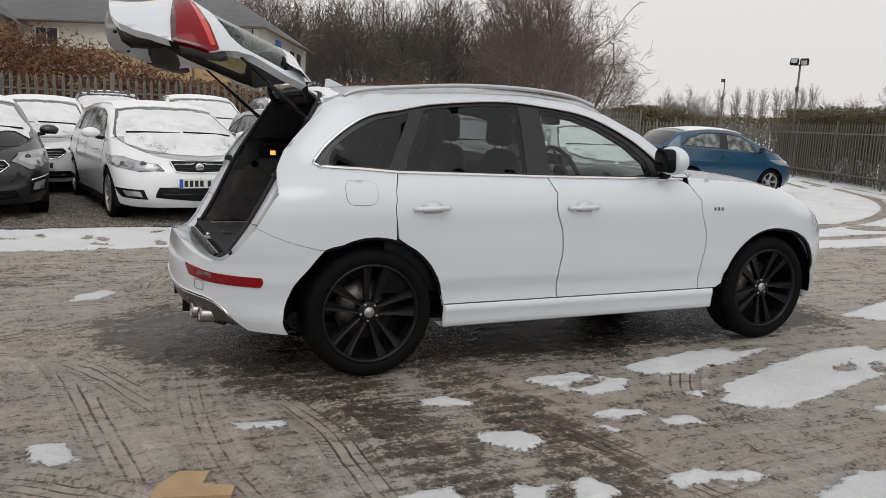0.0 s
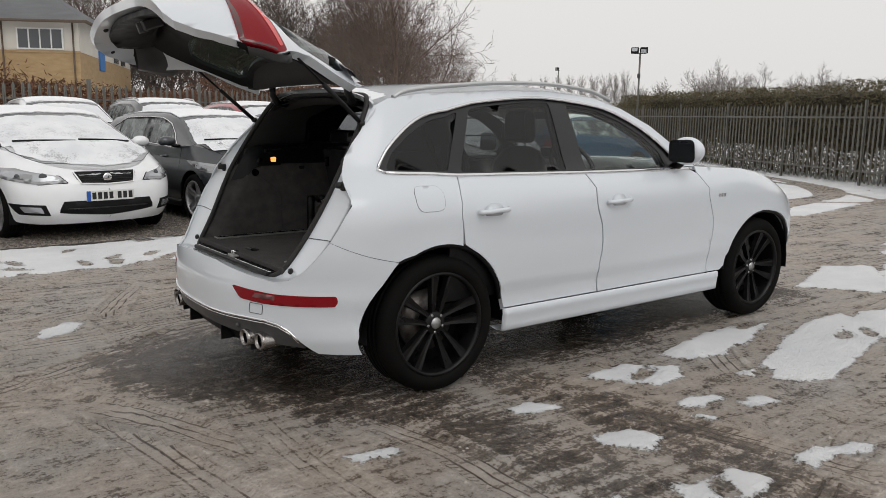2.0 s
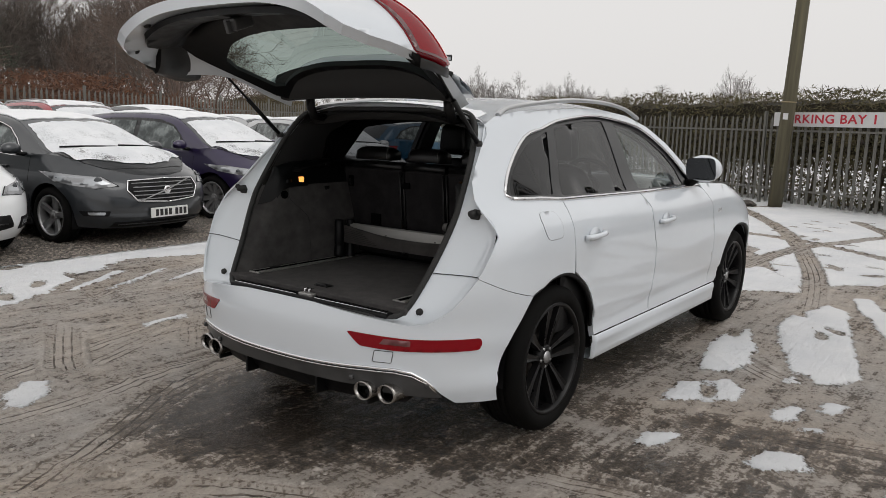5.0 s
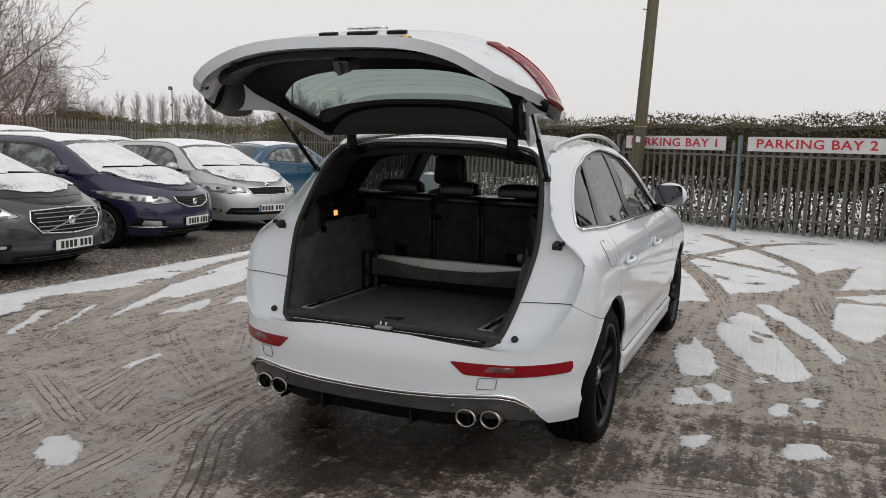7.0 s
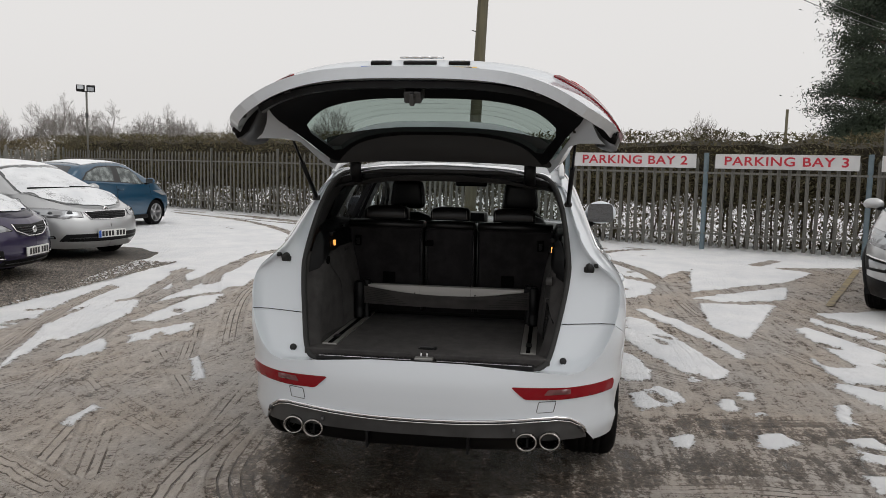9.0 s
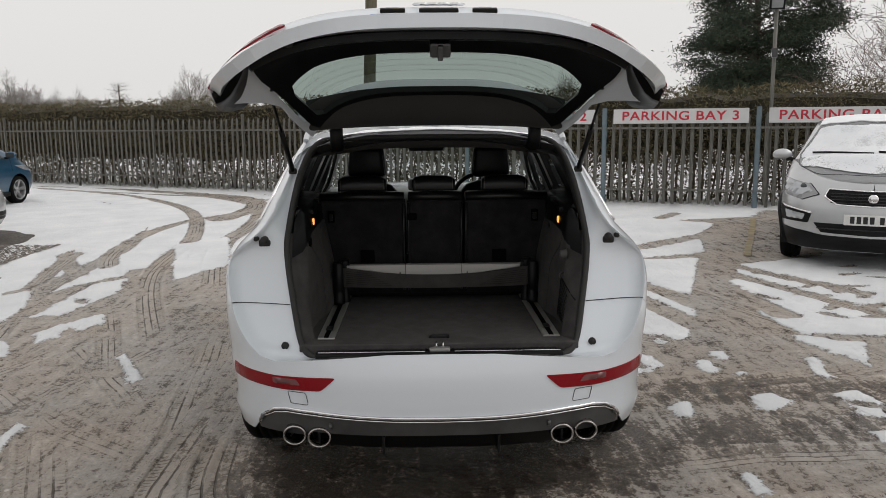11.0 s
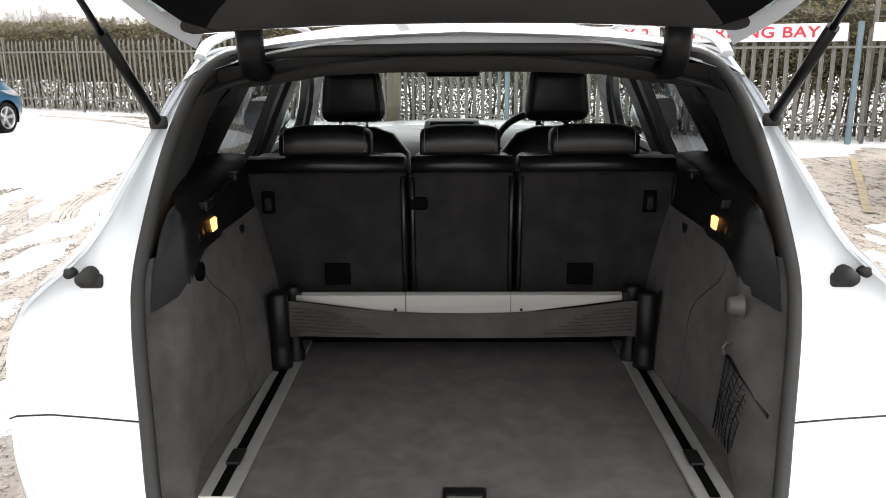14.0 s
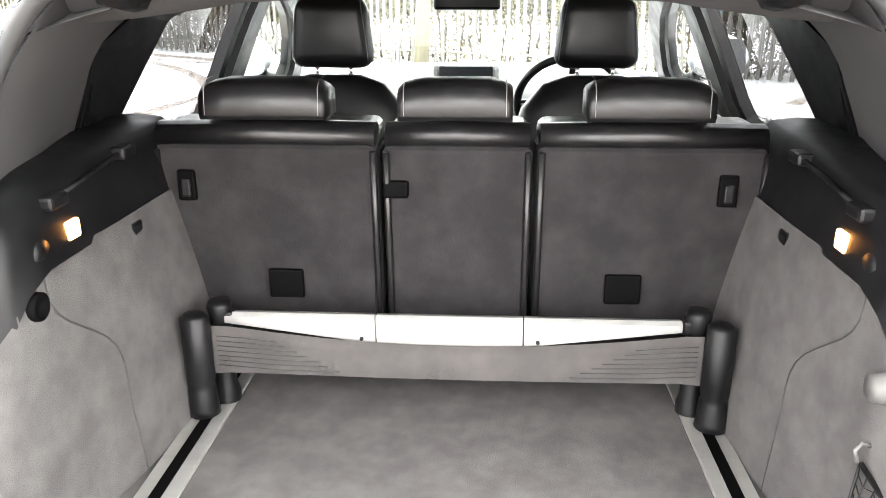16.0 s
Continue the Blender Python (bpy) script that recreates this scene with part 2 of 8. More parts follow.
def tab(x, table):
    if x <= table[0][0]:
        return table[0][1]
    for (a, va), (b, vb) in zip(table, table[1:]):
        if x <= b:
            return va + (vb - va) * (x - a) / (b - a)
    return table[-1][1]


def inside(p, poly):
    x, y = p
    c = False
    j = len(poly) - 1
    for i in range(len(poly)):
        xi, yi = poly[i]
        xj, yj = poly[j]
        if (yi > y) != (yj > y) and x < (xj - xi) * (y - yi) / (yj - yi) + xi:
            c = not c
        j = i
    return c


def resample(poly, step, closed=True):
    out = []
    n = len(poly)
    for i in range(n if closed else n - 1):
        a, b = poly[i], poly[(i + 1) % n]
        d = math.dist(a, b)
        k = max(1, int(math.ceil(d / step)))
        for j in range(k):
            out.append(tuple(p + (q - p) * j / k for p, q in zip(a, b)))
    if not closed:
        out.append(tuple(poly[-1]))
    return out


def rounded(poly, cut=0.02, steps=3):
    """Round the corners of a closed outline."""
    out = []
    n = len(poly)
    for i in range(n):
        p0, p1, p2 = Vector(poly[i - 1]), Vector(poly[i]), Vector(poly[(i + 1) % n])
        c = min(cut, (p0 - p1).length * 0.45, (p2 - p1).length * 0.45)
        a, b = p1 + (p0 - p1).normalized() * c, p1 + (p2 - p1).normalized() * c
        for k in range(steps + 1):
            t = k / steps
            q = a * (1 - t) ** 2 + p1 * 2 * t * (1 - t) + b * t * t
            out.append(tuple(q))
    return out


def curve_pts(keys, n=8, closed=False):
    """Points on a smooth curve through the keys."""
    out = []
    k = len(keys)
    V = [Vector(p) for p in keys]
    for i in range(k if closed else k - 1):
        if closed:
            p0, p1, p2, p3 = V[i - 1], V[i], V[(i + 1) % k], V[(i + 2) % k]
        else:
            p0, p1, p2, p3 = V[max(i - 1, 0)], V[i], V[i + 1], V[min(i + 2, k - 1)]
        for j in range(n):
            t = j / n
            out.append(0.5 * ((2 * p1) + (p2 - p0) * t + (2 * p0 - 5 * p1 + 4 * p2 - p3) * t * t + (3 * p1 - p0 - 3 * p2 + p3) * t ** 3))
    if not closed:
        out.append(V[-1])
    return out


def sheet(outline, fmap, step=0.05, holes=(), thick=0.006, lift=0.0, mirror=False):
    """A curved panel: the outline, given on a surface, cut out of it, with thickness inwards. fmap(a, b) gives a place."""
    from mathutils.geometry import delaunay_2d_cdt
    outer = resample(outline, step)
    loops = [outer] + [resample(h, step) for h in holes]
    pts, edges = [], []
    for lp in loops:
        b = len(pts)
        pts += lp
        edges += [(b + i, b + (i + 1) % len(lp)) for i in range(len(lp))]
    xs, ys = [p[0] for p in outer], [p[1] for p in outer]
    rim = np.array(pts)
    nx, ny = int((max(xs) - min(xs)) / step) + 1, int((max(ys) - min(ys)) / step) + 1
    for i in range(nx):
        for j in range(ny):
            p = (min(xs) + (i + 0.5 * (j % 2) + 0.25) * step, min(ys) + (j + 0.5) * step)
            if inside(p, outer) and not any(inside(p, h) for h in loops[1:]):
                if np.min(np.abs(rim - p).max(axis=1)) > 0.4 * step:
                    pts.append(p)
    v2, _, f2, _, _, _ = delaunay_2d_cdt([Vector(p) for p in pts], edges, [], 0, 1e-6)
    tris = []
    for f in f2:
        c = sum((v2[i] for i in f), Vector((0, 0))) / len(f)
        if inside(c, outer) and not any(inside(c, h) for h in loops[1:]):
            tris.append(tuple(f))
    h = 0.004
    P = [Vector(fmap(v.x, v.y)) for v in v2]
    N = []
    for v, p in zip(v2, P):
        n = (Vector(fmap(v.x + h, v.y)) - Vector(fmap(v.x - h, v.y))).cross(Vector(fmap(v.x, v.y + h)) - Vector(fmap(v.x, v.y - h)))
        N.append(n.normalized() if n.length > 1e-12 else Vector((0, 0, 1)))
    bm = bmesh.new()
    s = -1 if mirror else 1
    top = [bm.verts.new(((p + n * lift).x, (p + n * lift).y * s, (p + n * lift).z)) for p, n in zip(P, N)]
    low = [bm.verts.new(((p + n * (lift - thick)).x, (p + n * (lift - thick)).y * s, (p + n * (lift - thick)).z)) for p, n in zip(P, N)] if thick else None
    count = {}
    for f in tris:
        a = [top[i] for i in f]
        b = [low[i] for i in f] if thick else None
        if len(set(a)) < 3:
            continue
        bm.faces.new(a[::-1] if mirror else a).smooth = True
        if thick:
            bm.faces.new(b if mirror else b[::-1]).smooth = True
        for i in range(len(f)):
            e = (f[i], f[(i + 1) % len(f)])
            count[e] = 1
    if thick:
        for (i, j) in list(count):
            if (j, i) not in count:
                q = [top[j], top[i], low[i], low[j]]
                bm.faces.new(q[::-1] if mirror else q)
        bm.edges.ensure_lookup_table()
        for e in bm.edges:
            if len(e.link_faces) == 2 and e.link_faces[0].normal.length >= 0 and e.link_faces[0].smooth != e.link_faces[1].smooth:
                e.smooth = False
    loose = [v for v in bm.verts if not v.link_faces]
    bmesh.ops.delete(bm, geom=loose, context="VERTS")
    return bm


def grid(rows, close_u=False, close_v=False, smooth=True, flip=False):
    bm = bmesh.new()
    V = [[bm.verts.new(p) for p in r] for r in rows]
    n, k = len(V), len(V[0])
    for i in range(n if close_v else n - 1):
        for j in range(k if close_u else k - 1):
            q = [V[i][j], V[i][(j + 1) % k], V[(i + 1) % n][(j + 1) % k], V[(i + 1) % n][j]]
            bm.faces.new(q[::-1] if flip else q).smooth = smooth
    return bm


def solid(bm, t):
    """Give an open surface a thickness."""
    bmesh.ops.solidify(bm, geom=bm.faces[:], thickness=t)
    bmesh.ops.recalc_face_normals(bm, faces=bm.faces[:])
    return bm


def tube(points, radius, sides=8, closed=False, flat=1.0, caps=True):
    P = [Vector(p) for p in points]
    bm = bmesh.new()
    rings = []
    n = len(P)
    up = Vector((0, 0, 1))
    for i in range(n):
        d = (P[(i + 1) % n] - P[i - 1]) if closed else (P[min(i + 1, n - 1)] - P[max(i - 1, 0)])
        d.normalize()
        a = d.cross(up)
        if a.length < 0.05:
            a = d.cross(Vector((0, 1, 0)))
        a.normalize()
        b = d.cross(a)
        r = radius(i / max(1, n - 1)) if callable(radius) else radius
        rings.append([bm.verts.new(P[i] + a * r * math.cos(2 * math.pi * k / sides) + b * r * flat * math.sin(2 * math.pi * k / sides)) for k in range(sides)])
    for i in range(n if closed else n - 1):
        A, B = rings[i], rings[(i + 1) % n]
        for k in range(sides):
            bm.faces.new((A[k], A[(k + 1) % sides], B[(k + 1) % sides], B[k])).smooth = True
    if not closed and caps:
        bm.faces.new(rings[0][::-1])
        bm.faces.new(rings[-1])
    return bm


def lathe(profile, n=32, m=None):
    """A turned shape about the local y axis: profile of (radius, y)."""
    rows = []
    for k in range(n):
        a = 2 * math.pi * k / n
        rows.append([(r * math.cos(a), y, r * math.sin(a)) for r, y in profile])
    bm = grid(rows, close_v=True)
    bmesh.ops.remove_doubles(bm, verts=bm.verts[:], dist=1e-5)
    if m is not None:
        bmesh.ops.transform(bm, matrix=m, verts=bm.verts[:])
    return bm


def box(cx, cy, cz, sx, sy, sz, bevel=0.0, seg=2, m=None):
    bm = bmesh.new()
    bmesh.ops.create_cube(bm, size=1.0, matrix=Matrix.Translation((cx, cy, cz)) @ Matrix.Diagonal((sx, sy, sz, 1)))
    if bevel:
        bmesh.ops.bevel(bm, geom=bm.edges[:], offset=bevel, segments=seg, profile=0.5, affect="EDGES")
    if m is not None:
        bmesh.ops.transform(bm, matrix=m, verts=bm.verts[:])
    return bm


def prism(outline, depth, m, bevel=0.0):
    """An outline in local x, y pulled along local z, laid by m."""
    bm = bmesh.new()
    a = [bm.verts.new((x, y, 0)) for x, y in outline]
    b = [bm.verts.new((x, y, depth)) for x, y in outline]
    n = len(a)
    bm.faces.new(a[::-1])
    bm.faces.new(b)
    for i in range(n):
        bm.faces.new((a[i], a[(i + 1) % n], b[(i + 1) % n], b[i]))
    if bevel:
        bmesh.ops.bevel(bm, geom=bm.edges[:], offset=bevel, segments=2, profile=0.5, affect="EDGES")
    bmesh.ops.transform(bm, matrix=m, verts=bm.verts[:])
    return bm


def join(*bms):
    out = bms[0]
    for b in bms[1:]:
        me = bpy.data.meshes.new("tmp")
        b.to_mesh(me)
        b.free()
        out.from_mesh(me)
        bpy.data.meshes.remove(me)
    return out


def flip_y(bm):
    bmesh.ops.transform(bm, matrix=Matrix.Diagonal((1, -1, 1, 1)), verts=bm.verts[:])
    bmesh.ops.reverse_faces(bm, faces=bm.faces[:])
    return bm
# ---- the white estate car: body surface ----
# Its own axes: x forwards from the rear bumper, y to its left, z up from the ground.
CAR = pose(0.56, 4.895, 0)
WIDE = [(.2, .90), (.26, .925), (.375, .94), (.385, .925), (.48, .928), (.50, .942), (.7, .95), (.9, .948), (.98, .93), (1.04, .895), (1.09, .84), (1.14, .805), (1.3, .735), (1.45, .665), (1.52, .615), (1.6, .52)]
TAIL = [(.2, .14), (.3, .06), (.42, .03), (.55, .03), (.63, .05), (.7, .05), (.9, .03), (1.0, .07), (1.1, .16), (1.2, .24), (1.45, .44), (1.55, .52)]
NOSE = [(.2, 4.52), (.3, 4.60), (.5, 4.63), (.7, 4.61), (.85, 4.52), (.95, 4.36), (1.08, 4.05)]


def soft_tab(z, table, w):
    return sum(tab(z + w * k / 3, table) for k in (-3, -2, -1, 0, 1, 2, 3)) / 7


GATE_TAIL = [(.2, .14), (.3, .06), (.42, .03), (.58, .03), (.66, .055), (.74, .09), (.85, .115), (.92, .115), (.955, .098), (1.0, .10), (1.06, .175), (1.14, .25), (1.2, .295), (1.42, .49), (1.55, .60)]


def body_surface(wide, tail, nose, reach=0.72, arc=1.25, n=2.6, reach_f=0.75, arc_f=1.15, nf=2.5, fine=0.008, middle=None):
    """A closed car flank: s runs from the middle of the tail round the corner, along the side and to the middle of the nose."""
    def widths(z):
        return soft_tab(z, wide, 0.03 if z > 0.56 else fine)

    def place(s, z):
        sg = -1 if s >= 0 else 1
        s = abs(s)
        w, xr, xf = widths(z), soft_tab(z, tail, 0.03), soft_tab(z, nose, 0.03)
        x = xr + reach - arc + s
        if s < arc:
            th = s / arc * math.pi / 2
            xm = soft_tab(z, middle, 0.03) if middle else xr
            nn = n + (0.5 * min(1.0, max(0.0, (z - 0.6) / 0.15)) if middle else 0)
            own = xr + reach - xm
            return (xr + reach - own * math.cos(th) ** (2 / nn), sg * w * math.sin(th) ** (2 / nn), z)
        end = xf - reach_f
        if x > end:
            th = min(1.0, (x - end) / arc_f) * math.pi / 2
            return (end + reach_f * max(0.0, math.sin(th)) ** (2 / nf), sg * w * max(0.0, math.cos(th)) ** (2 / nf), z)
        return (x, sg * w, z)

    def flank(x, z):
        """The same by x, for the side."""
        return place(x - soft_tab(z, tail, 0.03) - reach + arc, z)
    return place, flank, widths


skin, flank, half_width = body_surface(WIDE, TAIL, NOSE, middle=GATE_TAIL)
suv = holder("parked_suv", CAR, "white five-door sport utility car with black wheels and open tailgate", "car")


def pair(name, outline, fmap, material, parent, label="", **kw):
    """A panel on the right flank and its twin on the left."""
    return [part(name, sheet(outline, fmap, mirror=k, **kw), material, parent, label) for k in (False, True)]


def arch(cx, cz, r, a0, a1, n=14, squash=1.0):
    return [(cx + r * math.cos(radians(a0 + (a1 - a0) * k / n)), cz + r * squash * math.sin(radians(a0 + (a1 - a0) * k / n))) for k in range(n + 1)]


HUB_R, HUB_F, HUB_Z = 0.948, 3.755, 0.352
WINDOW_TOP = [tuple(p) for p in curve_pts([(0.723, 1.134), (0.804, 1.226), (0.931, 1.324), (1.075, 1.40), (1.269, 1.449), (1.404, 1.47), (1.713, 1.497), (1.95, 1.497), (2.303, 1.458), (2.501, 1.398), (2.697, 1.299), (2.845, 1.185), (2.93, 1.085)], 4)]
EDGE = [(0.745, 1.437), (0.86, 1.475), (1.1, 1.505), (1.6, 1.535), (2.0, 1.54), (2.3, 1.512), (2.52, 1.45), (2.75, 1.345), (2.93, 1.22), (3.06, 1.09)]
SHUT = [(0.745, 1.437), (0.66, 1.33), (0.58, 1.255), (0.525, 1.19), (0.498, 1.12), (0.50, 1.07), (0.523, 1.01), (0.525, 0.98), (0.36, 0.815)]


def flank_s(x, z):
    """x on the flank as the running length of the skin."""
    return x - soft_tab(z, TAIL, 0.03) - 0.72 + 1.25


# rear quarter with the roof rail line and the windscreen pillar
quarter = [(x, z) for x, z in SHUT] + [(0.73, 0.704)] + arch(0.945, 0.355, 0.412, 122, 73, 10) + [(1.062, 0.86), (1.066, 0.96), (1.098, 1.096)] + [(0.76, 1.122)] + WINDOW_TOP[:-1] + [(2.935, 1.09), (3.06, 1.09)] + EDGE[-2:0:-1]
pair("quarter_panel", [(flank_s(x, z), z) for x, z in quarter], skin, WHITE, suv, step=0.035, thick=0.008)
rear_door_line = [(1.104, 1.094), (1.070, 0.96), (1.067, 0.86), (1.08, 0.755)] + arch(0.945, 0.355, 0.412, 70, 12, 8)[1:] + [(1.362, 0.386), (2.085, 0.386), (2.082, 0.583), (2.081, 0.784), (2.048, 0.996), (2.012, 1.083)]
front_door_line = [(2.021, 1.083), (2.057, 0.996), (2.09, 0.784), (2.091, 0.583), (2.094, 0.386), (3.15, 0.386), (3.142, 0.454), (3.156, 0.752), (3.107, 0.952), (3.035, 1.045), (2.97, 1.08)]
rear_doors = pair("rear_door", [(flank_s(x, z), z) for x, z in rear_door_line], skin, WHITE, suv, step=0.035, thick=0.03)
front_doors = pair("front_door", [(flank_s(x, z), z) for x, z in front_door_line], skin, WHITE, suv, step=0.035, thick=0.03)
fender = [(3.042, 1.05), (3.113, 0.952), (3.162, 0.752), (3.148, 0.454), (3.155, 0.386)] + [(3.30, 0.386)] + arch(HUB_F, 0.352, 0.415, 172, 30, 16) + [(4.20, 0.60), (4.22, 0.84), (4.12, 0.93), (3.94, 0.995), (3.5, 1.06), (3.06, 1.087)]
pair("front_wing", [(flank_s(x, z), z) for x, z in fender], skin, WHITE, suv, step=0.04, thick=0.008)
sill = [(1.36, 0.378), (1.375, 0.258), (1.5, 0.25), (3.24, 0.255), (3.29, 0.30), (3.27, 0.378)]
for k in (1, -1):
    sill_rows = []
    for x in [1.362, 1.368] + [1.38 + 1.88 * i / 30 for i in range(31)] + [3.268, 3.272]:
        e = 0.02 if x in (1.362, 3.272) else 0.0
        sill_rows.append([(x, -k * (half_width(z) + o - e), z) for z, o in ((.380, -.002), (.376, .004), (.345, .006), (.335, .003), (.29, .005), (.262, .007), (.254, .001), (.25, -.03), (.262, -.10))])
    part("sill", grid(sill_rows, flip=(k == -1)), WHITE, suv)

nose_line = [(4.21, 0.84), (4.19, 0.60)] + arch(HUB_F, 0.352, 0.415, 28, -14, 6) + [(4.3, 0.22)]
front_half = [(flank_s(x, z), z) for x, z in nose_line] + [(flank_s(4.52 - 0.75 + 1.15, 0.22), 0.22), (flank_s(4.63 - 0.75 + 1.15, 0.5), 0.5), (flank_s(4.52 - 0.75 + 1.15, 0.84), 0.84)]
pair("front_bumper", front_half, skin, WHITE, suv, step=0.07, thick=0.02)
pair("headlamp", [(flank_s(4.14, 0.73), 0.73), (flank_s(4.6, 0.68), 0.68), (flank_s(4.65, 0.79), 0.79), (flank_s(4.2, 0.835), 0.835)], skin, CLEAR_LENS, suv, step=0.05, thick=0.01, lift=0.006)
# dark window surround, glass and bright line
frame_line = [(0.76, 1.118)] + WINDOW_TOP + [(2.0, 1.078), (1.1, 1.092)]
pane_q = [(0.775, 1.135), (0.83, 1.212), (0.955, 1.303), (1.08, 1.375), (1.222, 1.418), (1.065, 1.118)]
pane_r = [(1.145, 1.112), (1.306, 1.432), (1.42, 1.45), (1.7, 1.477), (1.915, 1.48), (1.903, 1.10)]
pane_f = [(2.065, 1.098), (2.052, 1.468), (2.28, 1.44), (2.47, 1.378), (2.65, 1.285), (2.775, 1.18), (2.79, 1.095)]
for side_name, line, holes, mtl, lift, thick in (("window_surround", frame_line, (pane_q, pane_r, pane_f), GLOSS_BLACK, -0.008, 0.03),):
    pair(side_name, line, flank, mtl, suv, holes=[rounded(h, 0.02) for h in holes], lift=lift, thick=thick, step=0.045)
for line, mtl, owner in ((pane_q, TINTED, None), (pane_r, TINTED, rear_doors), (pane_f, CLEAR, front_doors)):
    for k in (False, True):
        o = owner[1 if k else 0] if owner else suv
        ob = part("window_pane", sheet(rounded(line, 0.02), flank, mirror=k, lift=-0.012, thick=0.0, step=0.08), mtl, o)
for k in (1, -1):
    ring = [(flank(x, z)[0], k * (-flank(x, z)[1] + 0.002), z) for x, z in resample([(0.76, 1.118)] + WINDOW_TOP, 0.05, False)]
    low = [(flank(x, z)[0], k * (-flank(x, z)[1] + 0.003), z) for x, z in resample([(0.76, 1.118), (1.1, 1.094), (2.0, 1.08), (3.0, 1.074)], 0.05, False)]
    part("chrome_window_line", join(tube(ring, 0.0095, 6), tube(low, 0.0115, 6)), CHROME, suv)
    # door handles in shallow cups
    for hx, owner in ((1.26, rear_doors), (2.22, front_doors)):
        o = owner[0 if k == -1 else 1]
        y = -flank(hx, 0.915)[1]
        cup = lathe([(0.0, -0.001), (0.058, -0.001), (0.066, 0.003), (0.0, 0.0035)], 20, Matrix.Translation((hx + 0.005, 0, 0.915)) @ Matrix.Diagonal((1, 1, 0.62, 1)))
        bmesh.ops.translate(cup, vec=(0, y, 0), verts=cup.verts[:])
        grip = tube([(hx - 0.1, y + 0.006, 0.912), (hx - 0.085, y + 0.026, 0.913), (hx - 0.03, y + 0.033, 0.915), (hx + 0.05, y + 0.033, 0.918), (hx + 0.085, y + 0.026, 0.92), (hx + 0.1, y + 0.006, 0.92)], 0.013, 8, flat=1.0)
        if k == -1:
            flip_y(cup), flip_y(grip)
        part("handle_cup", cup, WHITE, o, smooth=True)
        part("door_handle", grip, WHITE, o)
    # wing badge of plain bars
    y = -flank(3.25, 0.9)[1]
    part("wing_badge", join(*[box(3.215 + 0.03 * i, k * (y + 0.002), 0.898, 0.018, 0.004, 0.022, 0.001) for i in range(3)]), CHROME, suv, "small chrome badge bars")
    # mirror
    mir = bmesh.new()
    bmesh.ops.create_uvsphere(mir, u_segments=20, v_segments=12, radius=1)
    bmesh.ops.transform(mir, matrix=Matrix.Translation((2.84, k * 0.945, 1.19)) @ Matrix.Diagonal((0.085, 0.118, 0.092, 1)), verts=mir.verts[:])
    for v in mir.verts:
        v.co.x = max(v.co.x, 2.795)
        v.co.z = 1.19 + (v.co.z - 1.19) * (1.0 if v.co.z > 1.19 else 0.9)
    mirror = part("door_mirror", mir, WHITE, suv, smooth=True)
    part("mirror_foot", tube([(2.88, k * 0.80, 1.085), (2.87, k * 0.86, 1.10), (2.85, k * 0.91, 1.135)], 0.028, 8), BLACK_PLASTIC, mirror)
    part("mirror_glass", prism(rounded([(-0.098, -0.066), (0.098, -0.066), (0.10, 0.07), (-0.085, 0.076)], 0.035), 0.004, Matrix.Translation((2.790, k * 0.945, 1.19)) @ Matrix(((0, 0, -1, 0), (-k, 0, 0, 0), (0, 1, 0, 0), (0, 0, 0, 1)))), mat("mirror_silver", (0.16, 0.17, 0.185), 0.03, 1.0), mirror)
    # roof rail
    rail = [(0.86, k * 0.612, 1.482), (0.95, k * 0.612, 1.518), (1.2, k * 0.61, 1.548), (1.6, k * 0.60, 1.578), (2.0, k * 0.60, 1.58), (2.3, k * 0.605, 1.552), (2.46, k * 0.625, 1.50)]
    part("roof_rail", tube(curve_pts(rail, 5), 0.0145, 8, flat=0.8), SILVER, suv, "satin silver roof rail")
# fuel flap outline on the driver's side
flap = rounded([(0.795, 0.932), (0.962, 0.932), (0.966, 1.052), (0.792, 1.054)], 0.05, 5)
flap_side = lambda x, z: (x, -half_width(z), z)
part("fuel_flap", sheet(flap, flap_side, lift=0.0015, thick=0.004, step=0.04), WHITE, suv)
part("fuel_flap_gap", tube([Vector(flap_side(x, z)) + Vector((0, -0.0008, 0)) for x, z in flap], 0.0011, 5, closed=True), BLACK_PLASTIC, suv)

# roof
ROOF_MID = [(0.70, 1.522), (1.1, 1.565), (1.6, 1.592), (2.1, 1.592), (2.45, 1.565), (2.6, 1.535)]


def roof_place(x, v, drop=0.0):
    ze = tab(x, EDGE)
    ye = -skin(flank_s(x, ze), ze)[1] + 0.002
    zc = soft_tab(x, ROOF_MID, 0.1)
    return (x + (0.10 * (1 - v * v) if x > 2.3 else 0) * (x - 2.3) / 0.22 * 0.9, v * ye, ze + (zc - ze) * (1 - abs(v) ** 2.3) - drop)


xs = [0.73 + (2.5 - 0.73) * i / 34 for i in range(35)]
vs = [-1 + 2 * j / 24 for j in range(25)]
part("roof", solid(grid([[roof_place(x, v) for v in vs] for x in xs], flip=True), 0.006), WHITE, suv, "white roof dusted with snow")
edge_n = [(0.75 + 0.005 * math.sin(v * 40), v) for v in np.linspace(-0.9, 0.9, 40)] + [(0.86 + 0.05 * noise.noise(Vector((v * 5, 1, 0))) + 0.03 * noise.noise(Vector((v * 21, 4, 0))), v) for v in np.linspace(0.9, -0.9, 80)]
part("roof_snow", sheet([(float(x), float(v)) for x, v in edge_n], lambda x, v: roof_place(x, v), lift=0.004, thick=0.004, step=0.03), CAR_SNOW, suv, "thin granular snow at the roof edge")
part("headliner", grid([[(p := roof_place(x, v * 0.97, 0.045))[:2] + (p[2],) for v in vs] for x in xs], flip=True), LINER, suv)
